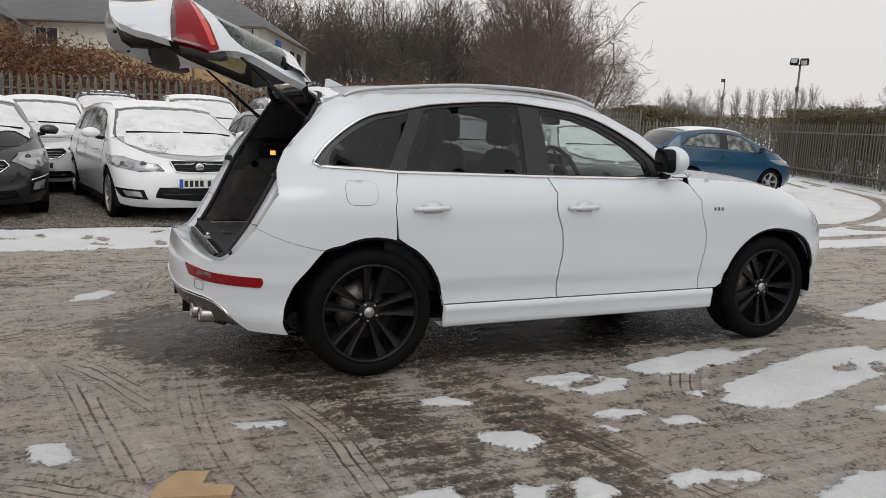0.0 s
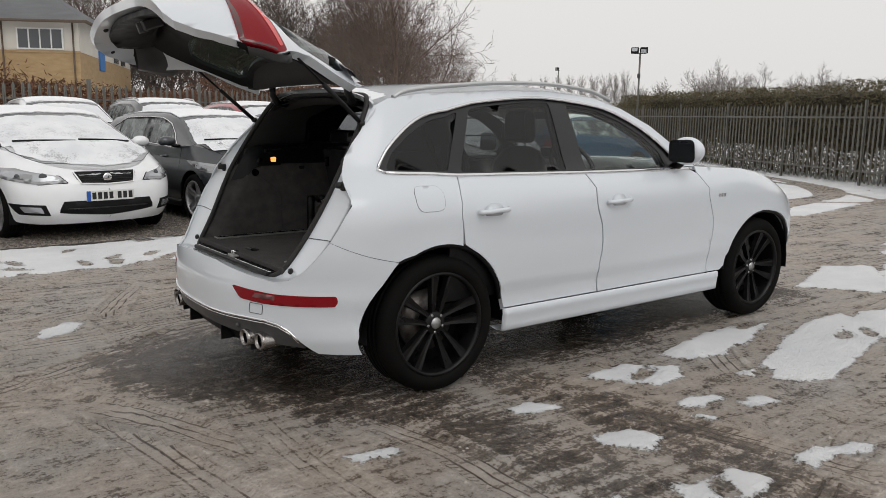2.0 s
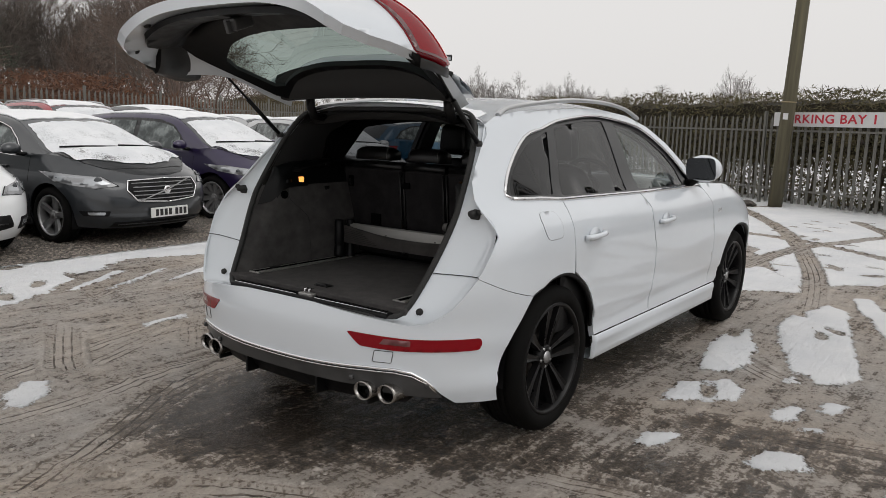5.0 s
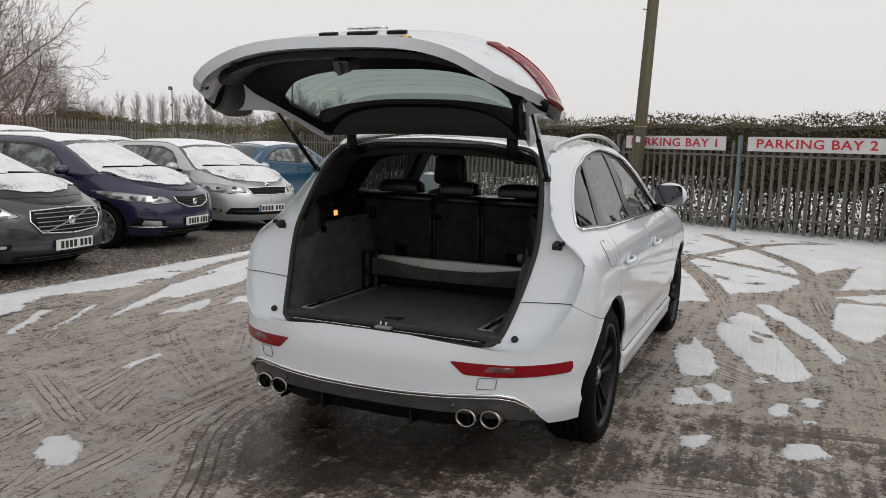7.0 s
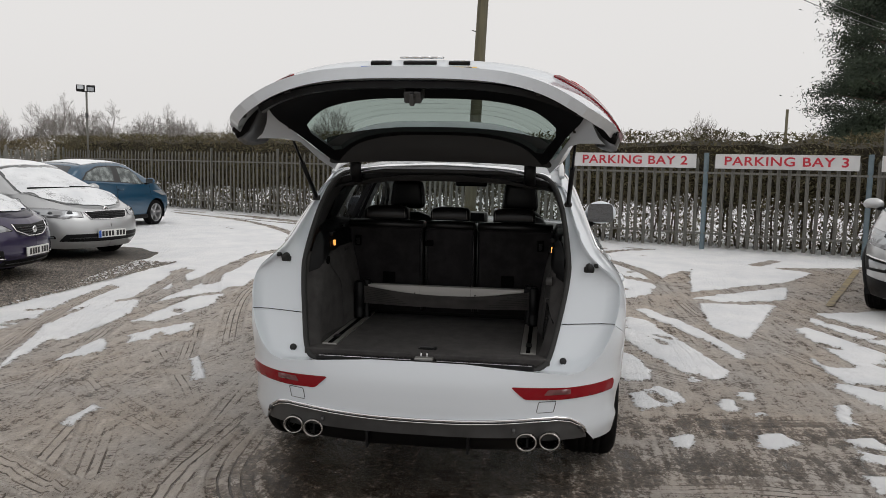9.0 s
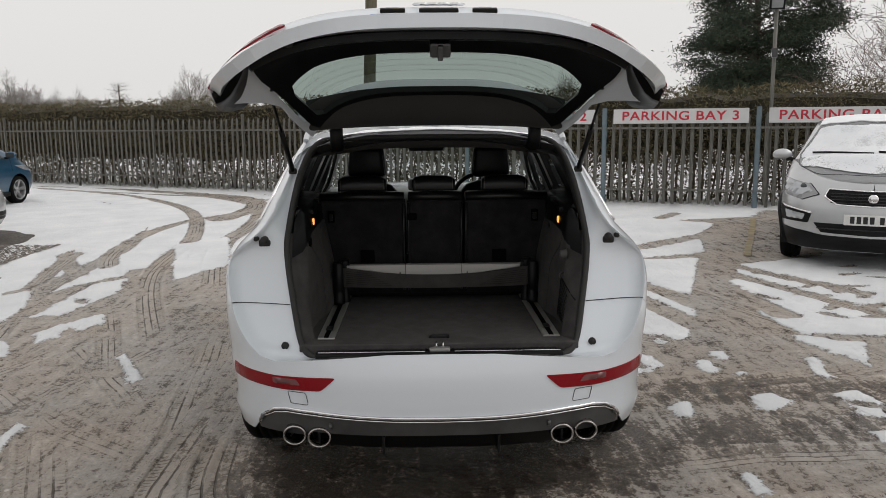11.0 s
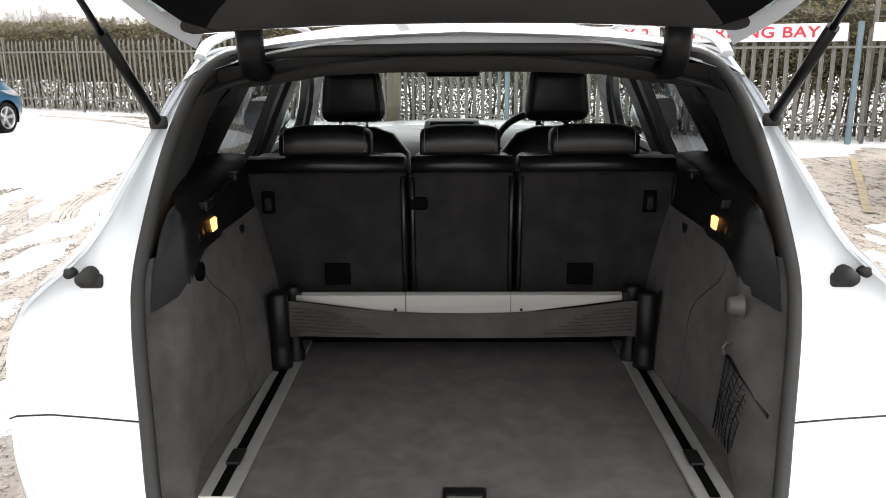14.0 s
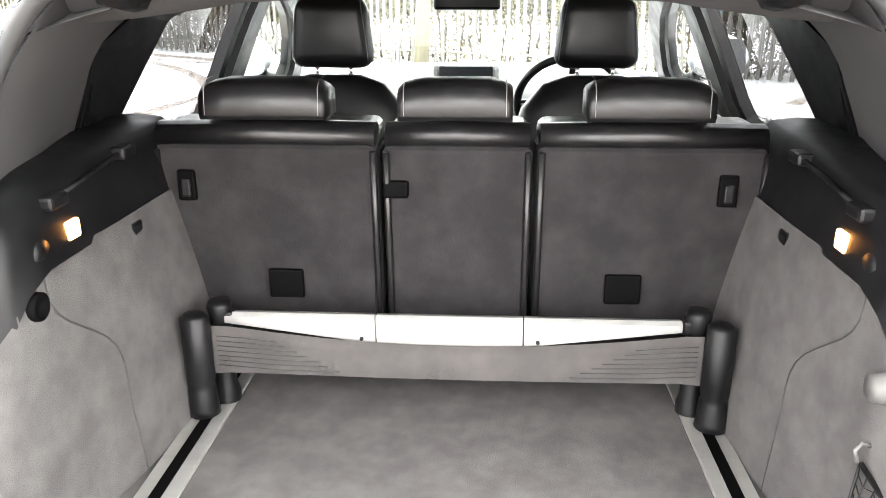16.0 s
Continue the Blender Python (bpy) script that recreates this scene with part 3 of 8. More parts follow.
fin = prism([(0, 0), (0.16, 0), (0.03, 0.055), (0.005, 0.055)], 0.016, Matrix.Translation((0.93, 0.008, 1.54)) @ pose(0, 0, 0, 90, 0, 0), 0.004)
part("aerial_fin", fin, WHITE, suv)
# windscreen, bonnet
def screen_place(t, v):
    e = Vector((2.50 + 0.58 * t, 0, 1.457 - 0.365 * t - 0.05 * math.sin(math.pi * t) * 0))
    y = half_width(e.z) - 0.012
    c = Vector((2.60 + 0.82 * t, 0, 1.54 - 0.45 * t + 0.03 * math.sin(math.pi * t)))
    k = 1 - abs(v) ** 2.2
    return (e.x + (c.x - e.x) * k, v * y, e.z + (c.z - e.z) * k)


part("windscreen", grid([[screen_place(i / 12, -1 + j / 8) for j in range(17)] for i in range(13)]), CLEAR, suv)


def bonnet_place(t, v):
    fx, fz = 3.06 + 1.08 * t, tab(3.06 + 1.08 * t, [(3.06, 1.087), (3.5, 1.06), (3.94, 0.995), (4.14, 0.925)])
    y = -flank(fx, fz)[1]
    c = Vector((3.44 + 1.1 * t, 0, 1.085 + 0.02 * math.sin(t * 3) - 0.20 * t ** 2.2))
    k = 1 - abs(v) ** 2.4
    return (fx + (c.x - fx) * k, v * y, fz + (c.z - fz) * k)


part("bonnet", solid(grid([[bonnet_place(i / 16, -1 + j / 10) for j in range(21)] for i in range(17)], flip=True), 0.008), WHITE, suv, "white bonnet")

# rear bumper and lower trims
top_r = [(0.0, .668), (.098, .666), (.325, .641), (.53, .618), (.622, .629), (.715, .682), (.852, .8125)]
side_r = [(1.21, .7015), (1.13, .60), (1.075, .52), (1.035, .42), (1.0, .33), (.99, .262), (.76, .276)]
low_r = [(.68, .34), (.64, .385), (.58, .415), (.50, .428), (.38, .428), (.11, .416), (0, .414)]
half = top_r + side_r + low_r
full = half + [(-s, z) for s, z in half[-2:0:-1]]
part("rear_bumper", sheet(full, skin, step=0.04, thick=0.01), WHITE, suv, "white rear bumper")
part("bumper_core", sheet([(-.66, .40), (.66, .40), (.60, .60), (-.60, .60)], skin, step=0.1, lift=-0.03, thick=0.02), BLACK_PLASTIC, suv)
lowline = [(s, z) for s, z in low_r] + [(-s, z) for s, z in low_r[-2::-1]]
dif = lowline + [(-.70, .30), (-.42, .315), (-.40, .335), (.40, .335), (.42, .315), (.70, .30)]
diffuser = part("diffuser", sheet(dif, skin, step=0.04, lift=-0.004, thick=0.02), DARK_GREY, suv, "grey plastic rear diffuser")
part("lower_valance", sheet([(-.62, .335), (.62, .335), (.5, .235), (-.5, .235)], skin, step=0.08, lift=-0.03, thick=0.02), BLACK_PLASTIC, suv)
for s in (-0.36, -0.13, 0.13, 0.36):
    p = skin(s, 0.29)
    part("diffuser_fin", box(p[0] + 0.05, p[1], 0.292, 0.12, 0.012, 0.075, 0.003), BLACK_PLASTIC, diffuser)
part("chrome_strip", tube([Vector(skin(s, z + 0.002)) + Vector((-0.004, 0, 0)) for s, z in resample(lowline, 0.04, False)], 0.006, 6), CHROME, diffuser)
part("chrome_strip", tube([Vector(skin(s, z - 0.014)) + Vector((-0.002, 0, 0)) for s, z in resample(lowline, 0.04, False)], 0.003, 6), CHROME, diffuser)
for s in (-.30, .30):
    for ss in (s, s * 2.15):
        p = skin(ss, 0.372 if abs(ss) < .4 else 0.365)
        part("parking_sensor", lathe([(0, -0.003), (0.010, -0.003), (0.012, 0.004), (0.012, 0.01)], 14, Matrix.Translation(p)), DARK_GREY, diffuser)
for k in (1, -1):
    for y, x in ((0.487, 0.085), (0.59, 0.115)):
        tip = lathe([(0.036, 0.26), (0.036, 0.03), (0.040, 0.0), (0.046, -0.003), (0.048, 0.012), (0.048, 0.26)], 28, Matrix.Translation((x, k * y, 0.322)) @ pose(0, 0, 0, 0, 0, -90) @ Matrix.Diagonal((1, 1, 0.86, 1)))
        t = part("exhaust_tip", tip, EXHAUST, suv, "oval chrome exhaust tip")
        part("exhaust_bore", lathe([(0.0, 0.10), (0.037, 0.10), (0.037, 0.012)], 20, Matrix.Translation((x, k * y, 0.322)) @ pose(0, 0, 0, 0, 0, -90) @ Matrix.Diagonal((1, 1, 0.86, 1))), mat("soot", (0.002, 0.0018, 0.0016), 0.9, spec=0.05), t)
    tow = rounded([(.40, .455), (.485, .455), (.485, .505), (.40, .505)], 0.008)
    part("towing_cover_gap", tube([Vector(skin(s * -k, z)) + Vector((-0.0006, 0, 0)) for s, z in tow], 0.0016, 5, closed=True), DARK_GREY, suv)
refl = rounded([(.275, .575), (.55, .562), (.905, .562), (.915, .535), (.90, .512), (.50, .510), (.335, .518)], 0.015)
for k in (False, True):
    r = part("bumper_reflector", sheet(refl, skin, lift=0.003, thick=0.01, step=0.03, mirror=k), RED_LENS, suv, "dark red bumper reflector")
    part("lens_window", sheet(rounded([(.42, .535), (.56, .532), (.56, .555), (.44, .558)], 0.006), skin, lift=0.0045, thick=0.003, step=0.03, mirror=k), RED_GREY, r)

# boot opening: painted jamb, seal, stops and buttons
JAMB_OUT = [(.715, 0, 1.535), (.715, -.40, 1.512)] + [skin(flank_s(x, z), z) for x, z in ((.745, 1.437), (.64, 1.31), (.498, 1.12), (.523, 1.0), (.36, .815))] + [skin(s, z) for s, z in ((.715, .678), (.62, .628), (.53, .615), (.325, .637), (.098, .662), (0.0, .664))]
JAMB_IN = [(.775, 0, 1.50), (.775, -.40, 1.495), (.75, -.548, 1.465), (.665, -.615, 1.33), (.525, -.652, 1.10), (.46, -.648, .98), (.365, -.612, .80), (.275, -.572, .66), (.235, -.525, .617), (.22, -.47, .612), (.205, -.38, .609), (.20, -.12, .608), (.20, 0, .608)]
jo, ji = curve_pts(JAMB_OUT, 6), curve_pts(JAMB_IN, 6)


def jamb_row(a, b):
    d = b - a
    return [a, a + Vector((0.012, 0, 0)) + d * 0.03, a + d * 0.25 + Vector((0.022, 0, 0)), a + d * 0.6 + Vector((0.014, 0, 0)), a + d * 0.93 + Vector((0.004, 0, 0)), b + Vector((0.0, 0, 0)), b + Vector((0.05, -d.y * 0.02, 0))]


for k in (False, True):
    bm = grid([jamb_row(a, b) for a, b in zip(jo, ji)])
    if k:
        flip_y(bm)
    part("boot_jamb", bm, WHITE, suv, "white painted boot opening edge")
    a, b = min(zip(jo, ji), key=lambda q: abs(q[1].z - 0.80))
    part("bumper_joint", tube([(p.x - 0.001, -p.y if k else p.y, p.z + 0.003) for p in jamb_row(a, b)[:5]], 0.0018, 5), RUBBER, suv)
seal_line = [Vector((p.x - 0.004, p.y, p.z)) for p in ji] + [Vector((p.x - 0.004, -p.y, p.z)) for p in ji[-2:0:-1]]
part("boot_seal", tube(seal_line, 0.014, 8, closed=True), RUBBER, suv, "black rubber boot seal")
for k in (1, -1):
    stop = join(lathe([(0, -0.035), (0.014, -0.035), (0.016, -0.01), (0.018, 0.0), (0.018, 0.02)], 14, Matrix.Translation((.49, k * .752, 1.063)) @ pose(0, 0, 0, 0, 0, -90)), box(.50, k * .752, 1.05, 0.03, 0.05, 0.03, 0.008), lathe([(0, -0.02), (0.011, -0.02), (0.012, 0.02)], 12, Matrix.Translation((.49, k * .785, 1.072)) @ pose(0, 0, 0, 0, 0, -90)))
    part("rubber_stop", stop, RUBBER, suv)
    part("boot_button", lathe([(0, -0.006), (0.010, -0.006), (0.012, 0.0), (0.015, -0.002), (0.016, 0.01)], 16, Matrix.Translation((.262, k * .64, .653)) @ pose(0, 0, 0, 0, 0, -90)), RUBBER, suv)

# wheels
def build_wheel(name, owner, m, rim_mat, r_tyre=0.352, r_rim=0.268, width=0.255, spokes=5, twin=True, cap=CHROME, turns=56):
    """Outside of the wheel faces local -y."""
    w = new(name)
    w.parent = owner
    w.matrix_basis = m
    h = width / 2
    tread = [(r_rim, -h + 0.012), (r_rim + 0.012, -h), (r_rim + 0.045, -h - 0.004), (r_tyre - 0.02, -h + 0.008), (r_tyre - 0.006, -h + 0.025), (r_tyre, -h + 0.05)]
    for y in (-0.055, -0.02, 0.02, 0.055):
        tread += [(r_tyre, y - 0.006), (r_tyre - 0.007, y - 0.005), (r_tyre - 0.007, y + 0.005), (r_tyre, y + 0.006)]
    tread += [(r_tyre, h - 0.05), (r_tyre - 0.02, h - 0.008), (r_rim + 0.045, h), (r_rim, h - 0.012)]
    part("tyre", lathe(tread, turns), TYRE, w, smooth=True)
    rim = [lathe([(r_rim + 0.004, -h + 0.014), (r_rim - 0.004, -h + 0.004), (r_rim - 0.014, -h + 0.008), (r_rim - 0.02, -h + 0.03), (r_rim - 0.03, 0.0), (r_rim - 0.02, h - 0.02)], 48)]
    for i in range(spokes):
        for off in ((-0.2, 0.2) if twin else (0,)):
            a = 2 * math.pi * i / spokes + math.pi / 2
            p0 = Vector((0.05 * math.cos(a + off * 2.0), 0, 0.05 * math.sin(a + off * 2.0)))
            p1 = Vector(((r_rim - 0.012) * math.cos(a + off * 1.08), 0, (r_rim - 0.012) * math.sin(a + off * 1.08)))
            d = (p1 - p0).normalized()
            sidev = Vector((-d.z, 0, d.x))
            rows = []
            for t in (0, 0.15, 0.45, 0.75, 1.0):
                c = p0 + (p1 - p0) * t
                wv = (0.0125 + 0.021 * t ** 1.6) if twin else (0.03 + 0.012 * t)
                yo = -h + 0.050 - 0.030 * t ** 1.3
                rows.append([c + sidev * wv + Vector((0, yo + 0.03, 0)), c + sidev * wv * 0.75 + Vector((0, yo, 0)), c + sidev * wv * 0.2 + Vector((0, yo + 0.004, 0)), c - sidev * wv * 0.75 + Vector((0, yo, 0)), c - sidev * wv + Vector((0, yo + 0.03, 0))])
            b = grid(rows, smooth=False)
            rim.append(b)
    rim.append(lathe([(0, -h + 0.045), (0.05, -h + 0.045), (0.062, -h + 0.055), (0.066, -h + 0.09)], 24))
    r = part("rim", join(*rim), rim_mat, w)
    part("centre_cap", lathe([(0, -h + 0.036), (0.026, -h + 0.037), (0.030, -h + 0.044)], 20), cap, r)
    for i in range(5):
        a = 2 * math.pi * i / 5 + math.pi / 2 + math.pi / 5
        part("wheel_bolt", lathe([(0, -h + 0.043), (0.007, -h + 0.044), (0.009, -h + 0.052)], 10, Matrix.Translation((0.047 * math.cos(a), 0, 0.047 * math.sin(a)))), cap, r)
    part("brake_disc", lathe([(0.05, 0.005), (0.165, 0.005), (0.165, 0.03), (0.05, 0.03)], 32), DISC, w)
    part("wheel_back", lathe([(0, 0.05), (r_rim - 0.02, 0.05)], 24), BLACK_PLASTIC, w)
    return w


for hx in (HUB_R, HUB_F):
    build_wheel("wheel", suv, pose(hx, -0.80, HUB_Z, 0, 7 if hx == HUB_R else 30, 0), RIM_BLACK, cap=RIM_SILVER)
    build_wheel("wheel", suv, pose(hx, 0.80, HUB_Z, 0, 20, 180), RIM_BLACK)
    for k in (1, -1):
        # dark arch liners
        rows = [[(hx + 0.425 * math.cos(radians(a)), k * y, HUB_Z + 0.425 * math.sin(radians(a))) for y in (0.905, 0.55)] for a in range(-6, 187, 12)]
        liner = grid(rows)
        part("arch_liner", liner, BLACK_PLASTIC, suv)
        part("arch_back", prism([(x, z) for x, z in arch(hx, HUB_Z, 0.43, -10, 190, 20)], 0.01, Matrix(((1, 0, 0, 0), (0, 0, 1, k * 0.56), (0, 1, 0, 0), (0, 0, 0, 1)))), BLACK_PLASTIC, suv)
        lip = [Vector(flank(x, z)) for x, z in arch(hx if hx == HUB_F else 0.945, 0.352, 0.409, 12 if hx == HUB_R else 0, 176, 24)]
        lip = [Vector((p.x, -k * p.y * 1.0 if k == 1 else p.y, p.z)) for p in lip]
        part("arch_lip", tube([Vector((p.x, p.y - (0.02 if p.y > 0 else -0.02), p.z)) for p in lip], 0.014, 6), BLACK_PLASTIC, suv)
part("underbody", box(2.35, 0, 0.30, 3.6, 1.5, 0.10, 0.03), BLACK_PLASTIC, suv)
part("rear_silencer", box(0.5, 0, 0.30, 0.5, 1.1, 0.14, 0.05), BLACK_PLASTIC, suv)

# ---- tailgate, swung open about the roof edge ----
HINGE = Vector((0.77, 0, 1.525))
SWING = 70.6
gate_pose = Matrix.Translation(HINGE) @ pose(0, 0, 0, 0, SWING, 0) @ Matrix.Translation(-HINGE)
gate_half = [(0, .676), (.098, .674), (.325, .649), (.53, .627), (.618, .638), (.708, .69), (.845, .82), (.985, .98), (.965, 1.01), (.893, 1.07), (.843, 1.12), (.808, 1.19), (.822, 1.255), (.842, 1.33), (.84, 1.43)]
gate_full = gate_half + [(.45, 1.46), (-.45, 1.46)] + [(-s, z) for s, z in gate_half[:0:-1]]
glass_half = [(0, 1.095), (.46, 1.10), (.70, 1.12), (.765, 1.16), (.785, 1.34), (.72, 1.40), (0, 1.43)]
glass_full = glass_half + [(-s, z) for s, z in glass_half[-2:0:-1]]
tailgate = part("tailgate", sheet(gate_full, skin, holes=[glass_full], step=0.04, thick=0.045), WHITE, suv, "white tailgate raised wide open")
tailgate.matrix_basis = gate_pose @ Matrix.Diagonal((1, 0.94, 1, 1))
part("rear_glass", sheet(glass_full, skin, lift=-0.003, thick=0.0, step=0.08), GATE_GLASS, tailgate, "pale green heated rear glass")
for i in range(7):
    z = 1.13 + 0.037 * i
    part("heater_line", tube([Vector(skin(s, z)) + Vector((0.004, 0, 0)) for s in np.linspace(-.70, .70, 15)], 0.0004, 4), DARK_GREY, tailgate)
inner_glass = [(0, 1.125), (.42, 1.125), (.62, 1.145), (.665, 1.19), (.66, 1.35), (.60, 1.385), (0, 1.40)]
inner_hole = inner_glass + [(-s, z) for s, z in inner_glass[-2:0:-1]]
trim_half = [(0, .715), (.46, .715), (.57, .76), (.66, .93), (.715, 1.06), (.745, 1.18), (.76, 1.36), (.72, 1.435), (0, 1.452)]
trim_full = trim_half + [(-s, z) for s, z in trim_half[-2:0:-1]]
part("tailgate_trim", sheet(trim_full, skin, holes=[inner_hole], lift=-0.05, thick=0.025, step=0.045), BLACK_PLASTIC, tailgate, "black inner trim panel")
light_half = rounded([(.39, .935), (.50, 1.008), (.75, 1.025), (.955, 1.018), (.985, .972), (.85, .825), (.65, .868)], 0.02)
for k in (False, True):
    light = part("tail_light", sheet(light_half, skin, lift=0.006, thick=0.03, step=0.035, mirror=k), RED_LENS, tailgate, "red wraparound tail lamp")
    part("light_band", sheet(rounded([(.50, .985), (.56, 1.003), (.75, 1.012), (.93, 1.006), (.945, .985), (.75, .985)], 0.01), skin, lift=0.008, thick=0.002, step=0.035, mirror=k), RED_BRIGHT, light)
    part("light_edge", sheet(rounded([(.41, .932), (.66, .895), (.85, .85), (.955, .965), (.972, .965), (.85, .828), (.65, .872)], 0.008), skin, lift=0.008, thick=0.002, step=0.035, mirror=k), RED_DARK, light)
    # lamp backs seen from below the open gate
    sg = -1 if k else 1
    rows = []
    for z, deep in ((.815, 0.0), (.82, 0.35), (.845, 0.45), (.85, 1.0), (.90, 1.0), (.96, 1.0), (1.01, 1.0), (1.05, 0.9), (1.055, 0.0)):
        so, si = tab(z, [(.82, .845), (.98, .985), (1.01, .965), (1.055, .91)]) - 0.004, tab(z, [(.82, .60), (1.05, .68)])
        o, i = Vector(skin(so, z)), Vector(skin(si, z))
        row = []
        for f in (0, 0.04, 0.25, 0.5, 0.75, 0.96, 1):
            p = Vector(skin(so + (si - so) * f, z))
            flat = o + (i - o) * f + Vector((0.055 + 0.03 * math.sin(math.pi * f), 0.01, 0)) * (1 if 0 < f < 1 else 0.3)
            q = p + (flat - p) * deep + Vector((0.03, 0, 0)) * (1 - deep) * (0 < f < 1)
            row.append((q.x, q.y * sg, q.z))
        rows.append(row)
    part("lamp_back", grid(rows[2:], flip=k), DARK_GREY, tailgate, "grey plastic lamp back cover")
    part("lamp_band", grid(rows[:4], flip=k), BLACK_PLASTIC, tailgate)
    for s, z in ((.36, .675), (.64, .72)):
        p = Vector(skin(-s if k else s, z))
        part("gate_buffer", lathe([(0, -0.012), (0.011, -0.012), (0.013, 0.012)], 12, Matrix.Translation(p + Vector((0.05, 0, 0.01)))), RUBBER, tailgate)
part("gate_latch", join(box(0.195, 0, 0.765, 0.05, 0.075, 0.10, 0.008), box(0.20, 0, 0.72, 0.05, 0.02, 0.05, 0.004)), DARK_GREY, tailgate, "grey gate latch cover")
plate = part("number_plate", box(0.122, 0, 0.835, 0.012, 0.535, 0.125, 0.006), GLOSS_BLACK, tailgate, "yellow rear registration plate in black holder")
part("plate_face", box(0.114, 0, 0.84, 0.006, 0.515, 0.106, 0.002), PLATE_Y, plate)
part("plate_band", box(0.1105, 0.238, 0.84, 0.002, 0.036, 0.104), PLATE_BLUE, plate)
for i in range(7):
    y = 0.19 - 0.063 * i - (0.03 if i > 3 else 0)
    part("plate_bar", box(0.1105, y, 0.842, 0.002, 0.036, 0.070), PLATE_INK, plate)
part("plate_bar", box(0.1155, 0, 0.781, 0.002, 0.16, 0.008), PLATE_W, plate)
for i in range(4):
    ring = [(0.094 + 0.25 * (0.03 * math.sin(a)), (i - 1.5) * 0.044 + 0.030 * math.cos(a), 0.985 + 0.030 * math.sin(a)) for a in np.linspace(0, 2 * math.pi, 25)[:-1]]
    part("ring_emblem", tube(ring, 0.0045, 6, closed=True), CHROME, tailgate)
part("model_badge", join(*[box(0.19, -0.44 - 0.03 * i, 0.80, 0.003, 0.022, 0.022, 0.001) for i in range(3)]), CHROME, tailgate)
part("model_badge", join(*[box(0.19, 0.46 - 0.03 * i, 0.88, 0.003, 0.022, 0.024, 0.001) for i in range(4)]), CHROME, tailgate)
part("grip_recess", box(0.112, 0, 0.932, 0.03, 0.15, 0.026, 0.006), BLACK_PLASTIC, tailgate)
for y in (0.14, -0.14):
    shade = part("plate_lamp", box(0.112, y * 1.25, 0.932, 0.03, 0.095, 0.024, 0.005), BLACK_PLASTIC, tailgate)
    part("lamp_glass", box(0.096, y * 1.25, 0.932, 0.004, 0.05, 0.012, 0.001), CLEAR_LENS, shade)
# spoiler
def spoiler_row(y):
    k = 1 - abs(y / 0.66) ** 3
    xf_, zf_ = 0.735 - 0.02 * (1 - k), 1.44 + 0.09 * k
    xt, zt = 0.60 - 0.075 * k, 1.365 + 0.07 * k
    return [(xf_, y, zf_), ((xf_ + xt) / 2, y, (zf_ + zt) / 2 + 0.012), (xt + 0.02, y, zt + 0.006), (xt, y, zt - 0.01), (xt + 0.03, y, zt - 0.010), (xf_ - 0.03, y, zf_ - 0.022)]


ys = [-0.64 + 1.28 * j / 32 for j in range(33)]
part("roof_spoiler", grid([spoiler_row(y) for y in ys], close_u=True), WHITE, tailgate, "white roof spoiler")
rows = []
for j in range(25):
    y = -0.60 + 1.2 * j / 24
    k = 1 - abs(y / 0.60) ** 2.5
    rows.append([(0.515 + 0.06 * (1 - k), y, 1.375 + 0.012 * k), (0.60, y, 1.352 + 0.02 * k), (0.695, y * 0.985, 1.355 + 0.05 * k), (0.715, y * 0.98, 1.385 + 0.06 * k)])
part("gate_header_trim", grid(rows), LINER, tailgate, "dark upper inner gate trim")
part("gate_header_edge", grid([[r[3], (0.735, r[3][1], r[3][2] + 0.06), (0.74, r[3][1], r[3][2] + 0.085)] for r in rows]), WHITE, tailgate)
part("rear_wiper", join(tube([(0.25, 0, 1.14), (0.265, -0.15, 1.15), (0.31, -0.38, 1.15)], 0.011, 6), box(0.25, 0, 1.14, 0.05, 0.09, 0.05, 0.012)), BLACK_PLASTIC, tailgate)
# gas struts and hinges on the body
for k in (1, -1):
    p0, p1 = Vector((.655, k * .645, 1.352)), Vector((.25, k * .662, 1.699))
    mid = p0 + (p1 - p0) * 0.52
    strut = part("gas_strut", tube([p0, mid], 0.0115, 10), BLACK_PLASTIC, suv, "black gas strut")
    part("strut_rod", tube([mid, p1], 0.0065, 8), BLACK_PLASTIC, strut)
    for p in (p0, p1):
        part("strut_ball", lathe([(0, -0.02), (0.014, -0.015), (0.014, 0.015), (0, 0.02)], 10, Matrix.Translation(p)), RUBBER, strut)
    part("gate_hinge", tube([(.80, k * .45, 1.475), (.77, k * .45, 1.445), (.72, k * .45, 1.452), (.695, k * .45, 1.50), (.69, k * .45, 1.55)], 0.03, 8, flat=0.6), BLACK_PLASTIC, suv)
# ---- boot and cabin of the white car ----
part("boot_floor", box(0.71, 0, 0.635, 0.92, 1.16, 0.05, 0.006), CARPET, suv, "grey carpeted boot floor")
sill_plate = part("boot_sill", box(0.245, 0, 0.615, 0.09, 1.02, 0.035, 0.008), BLACK_PLASTIC, suv, "ribbed black load sill with bright strip")
for i in range(44):
    y = -0.48 + 0.96 * i / 43
    if abs(y) > 0.05:
        part("sill_rib", box(0.250, y, 0.634, 0.05, 0.006, 0.006), BLACK_PLASTIC, sill_plate)
for y0, y1 in ((-0.5, -0.06), (0.06, 0.5)):
    part("bright_strip", box(0.226, (y0 + y1) / 2, 0.631, 0.012, y1 - y0, 0.006, 0.002), CHROME, sill_plate)
striker = part("lock_striker", box(0.245, 0, 0.635, 0.05, 0.085, 0.02, 0.004), ALU, sill_plate)
for y in (-0.014, 0.014):
    part("striker_pin", tube([(0.235, y, 0.64), (0.235, y, 0.662), (0.262, y, 0.662)], 0.004, 6), CHROME, striker)
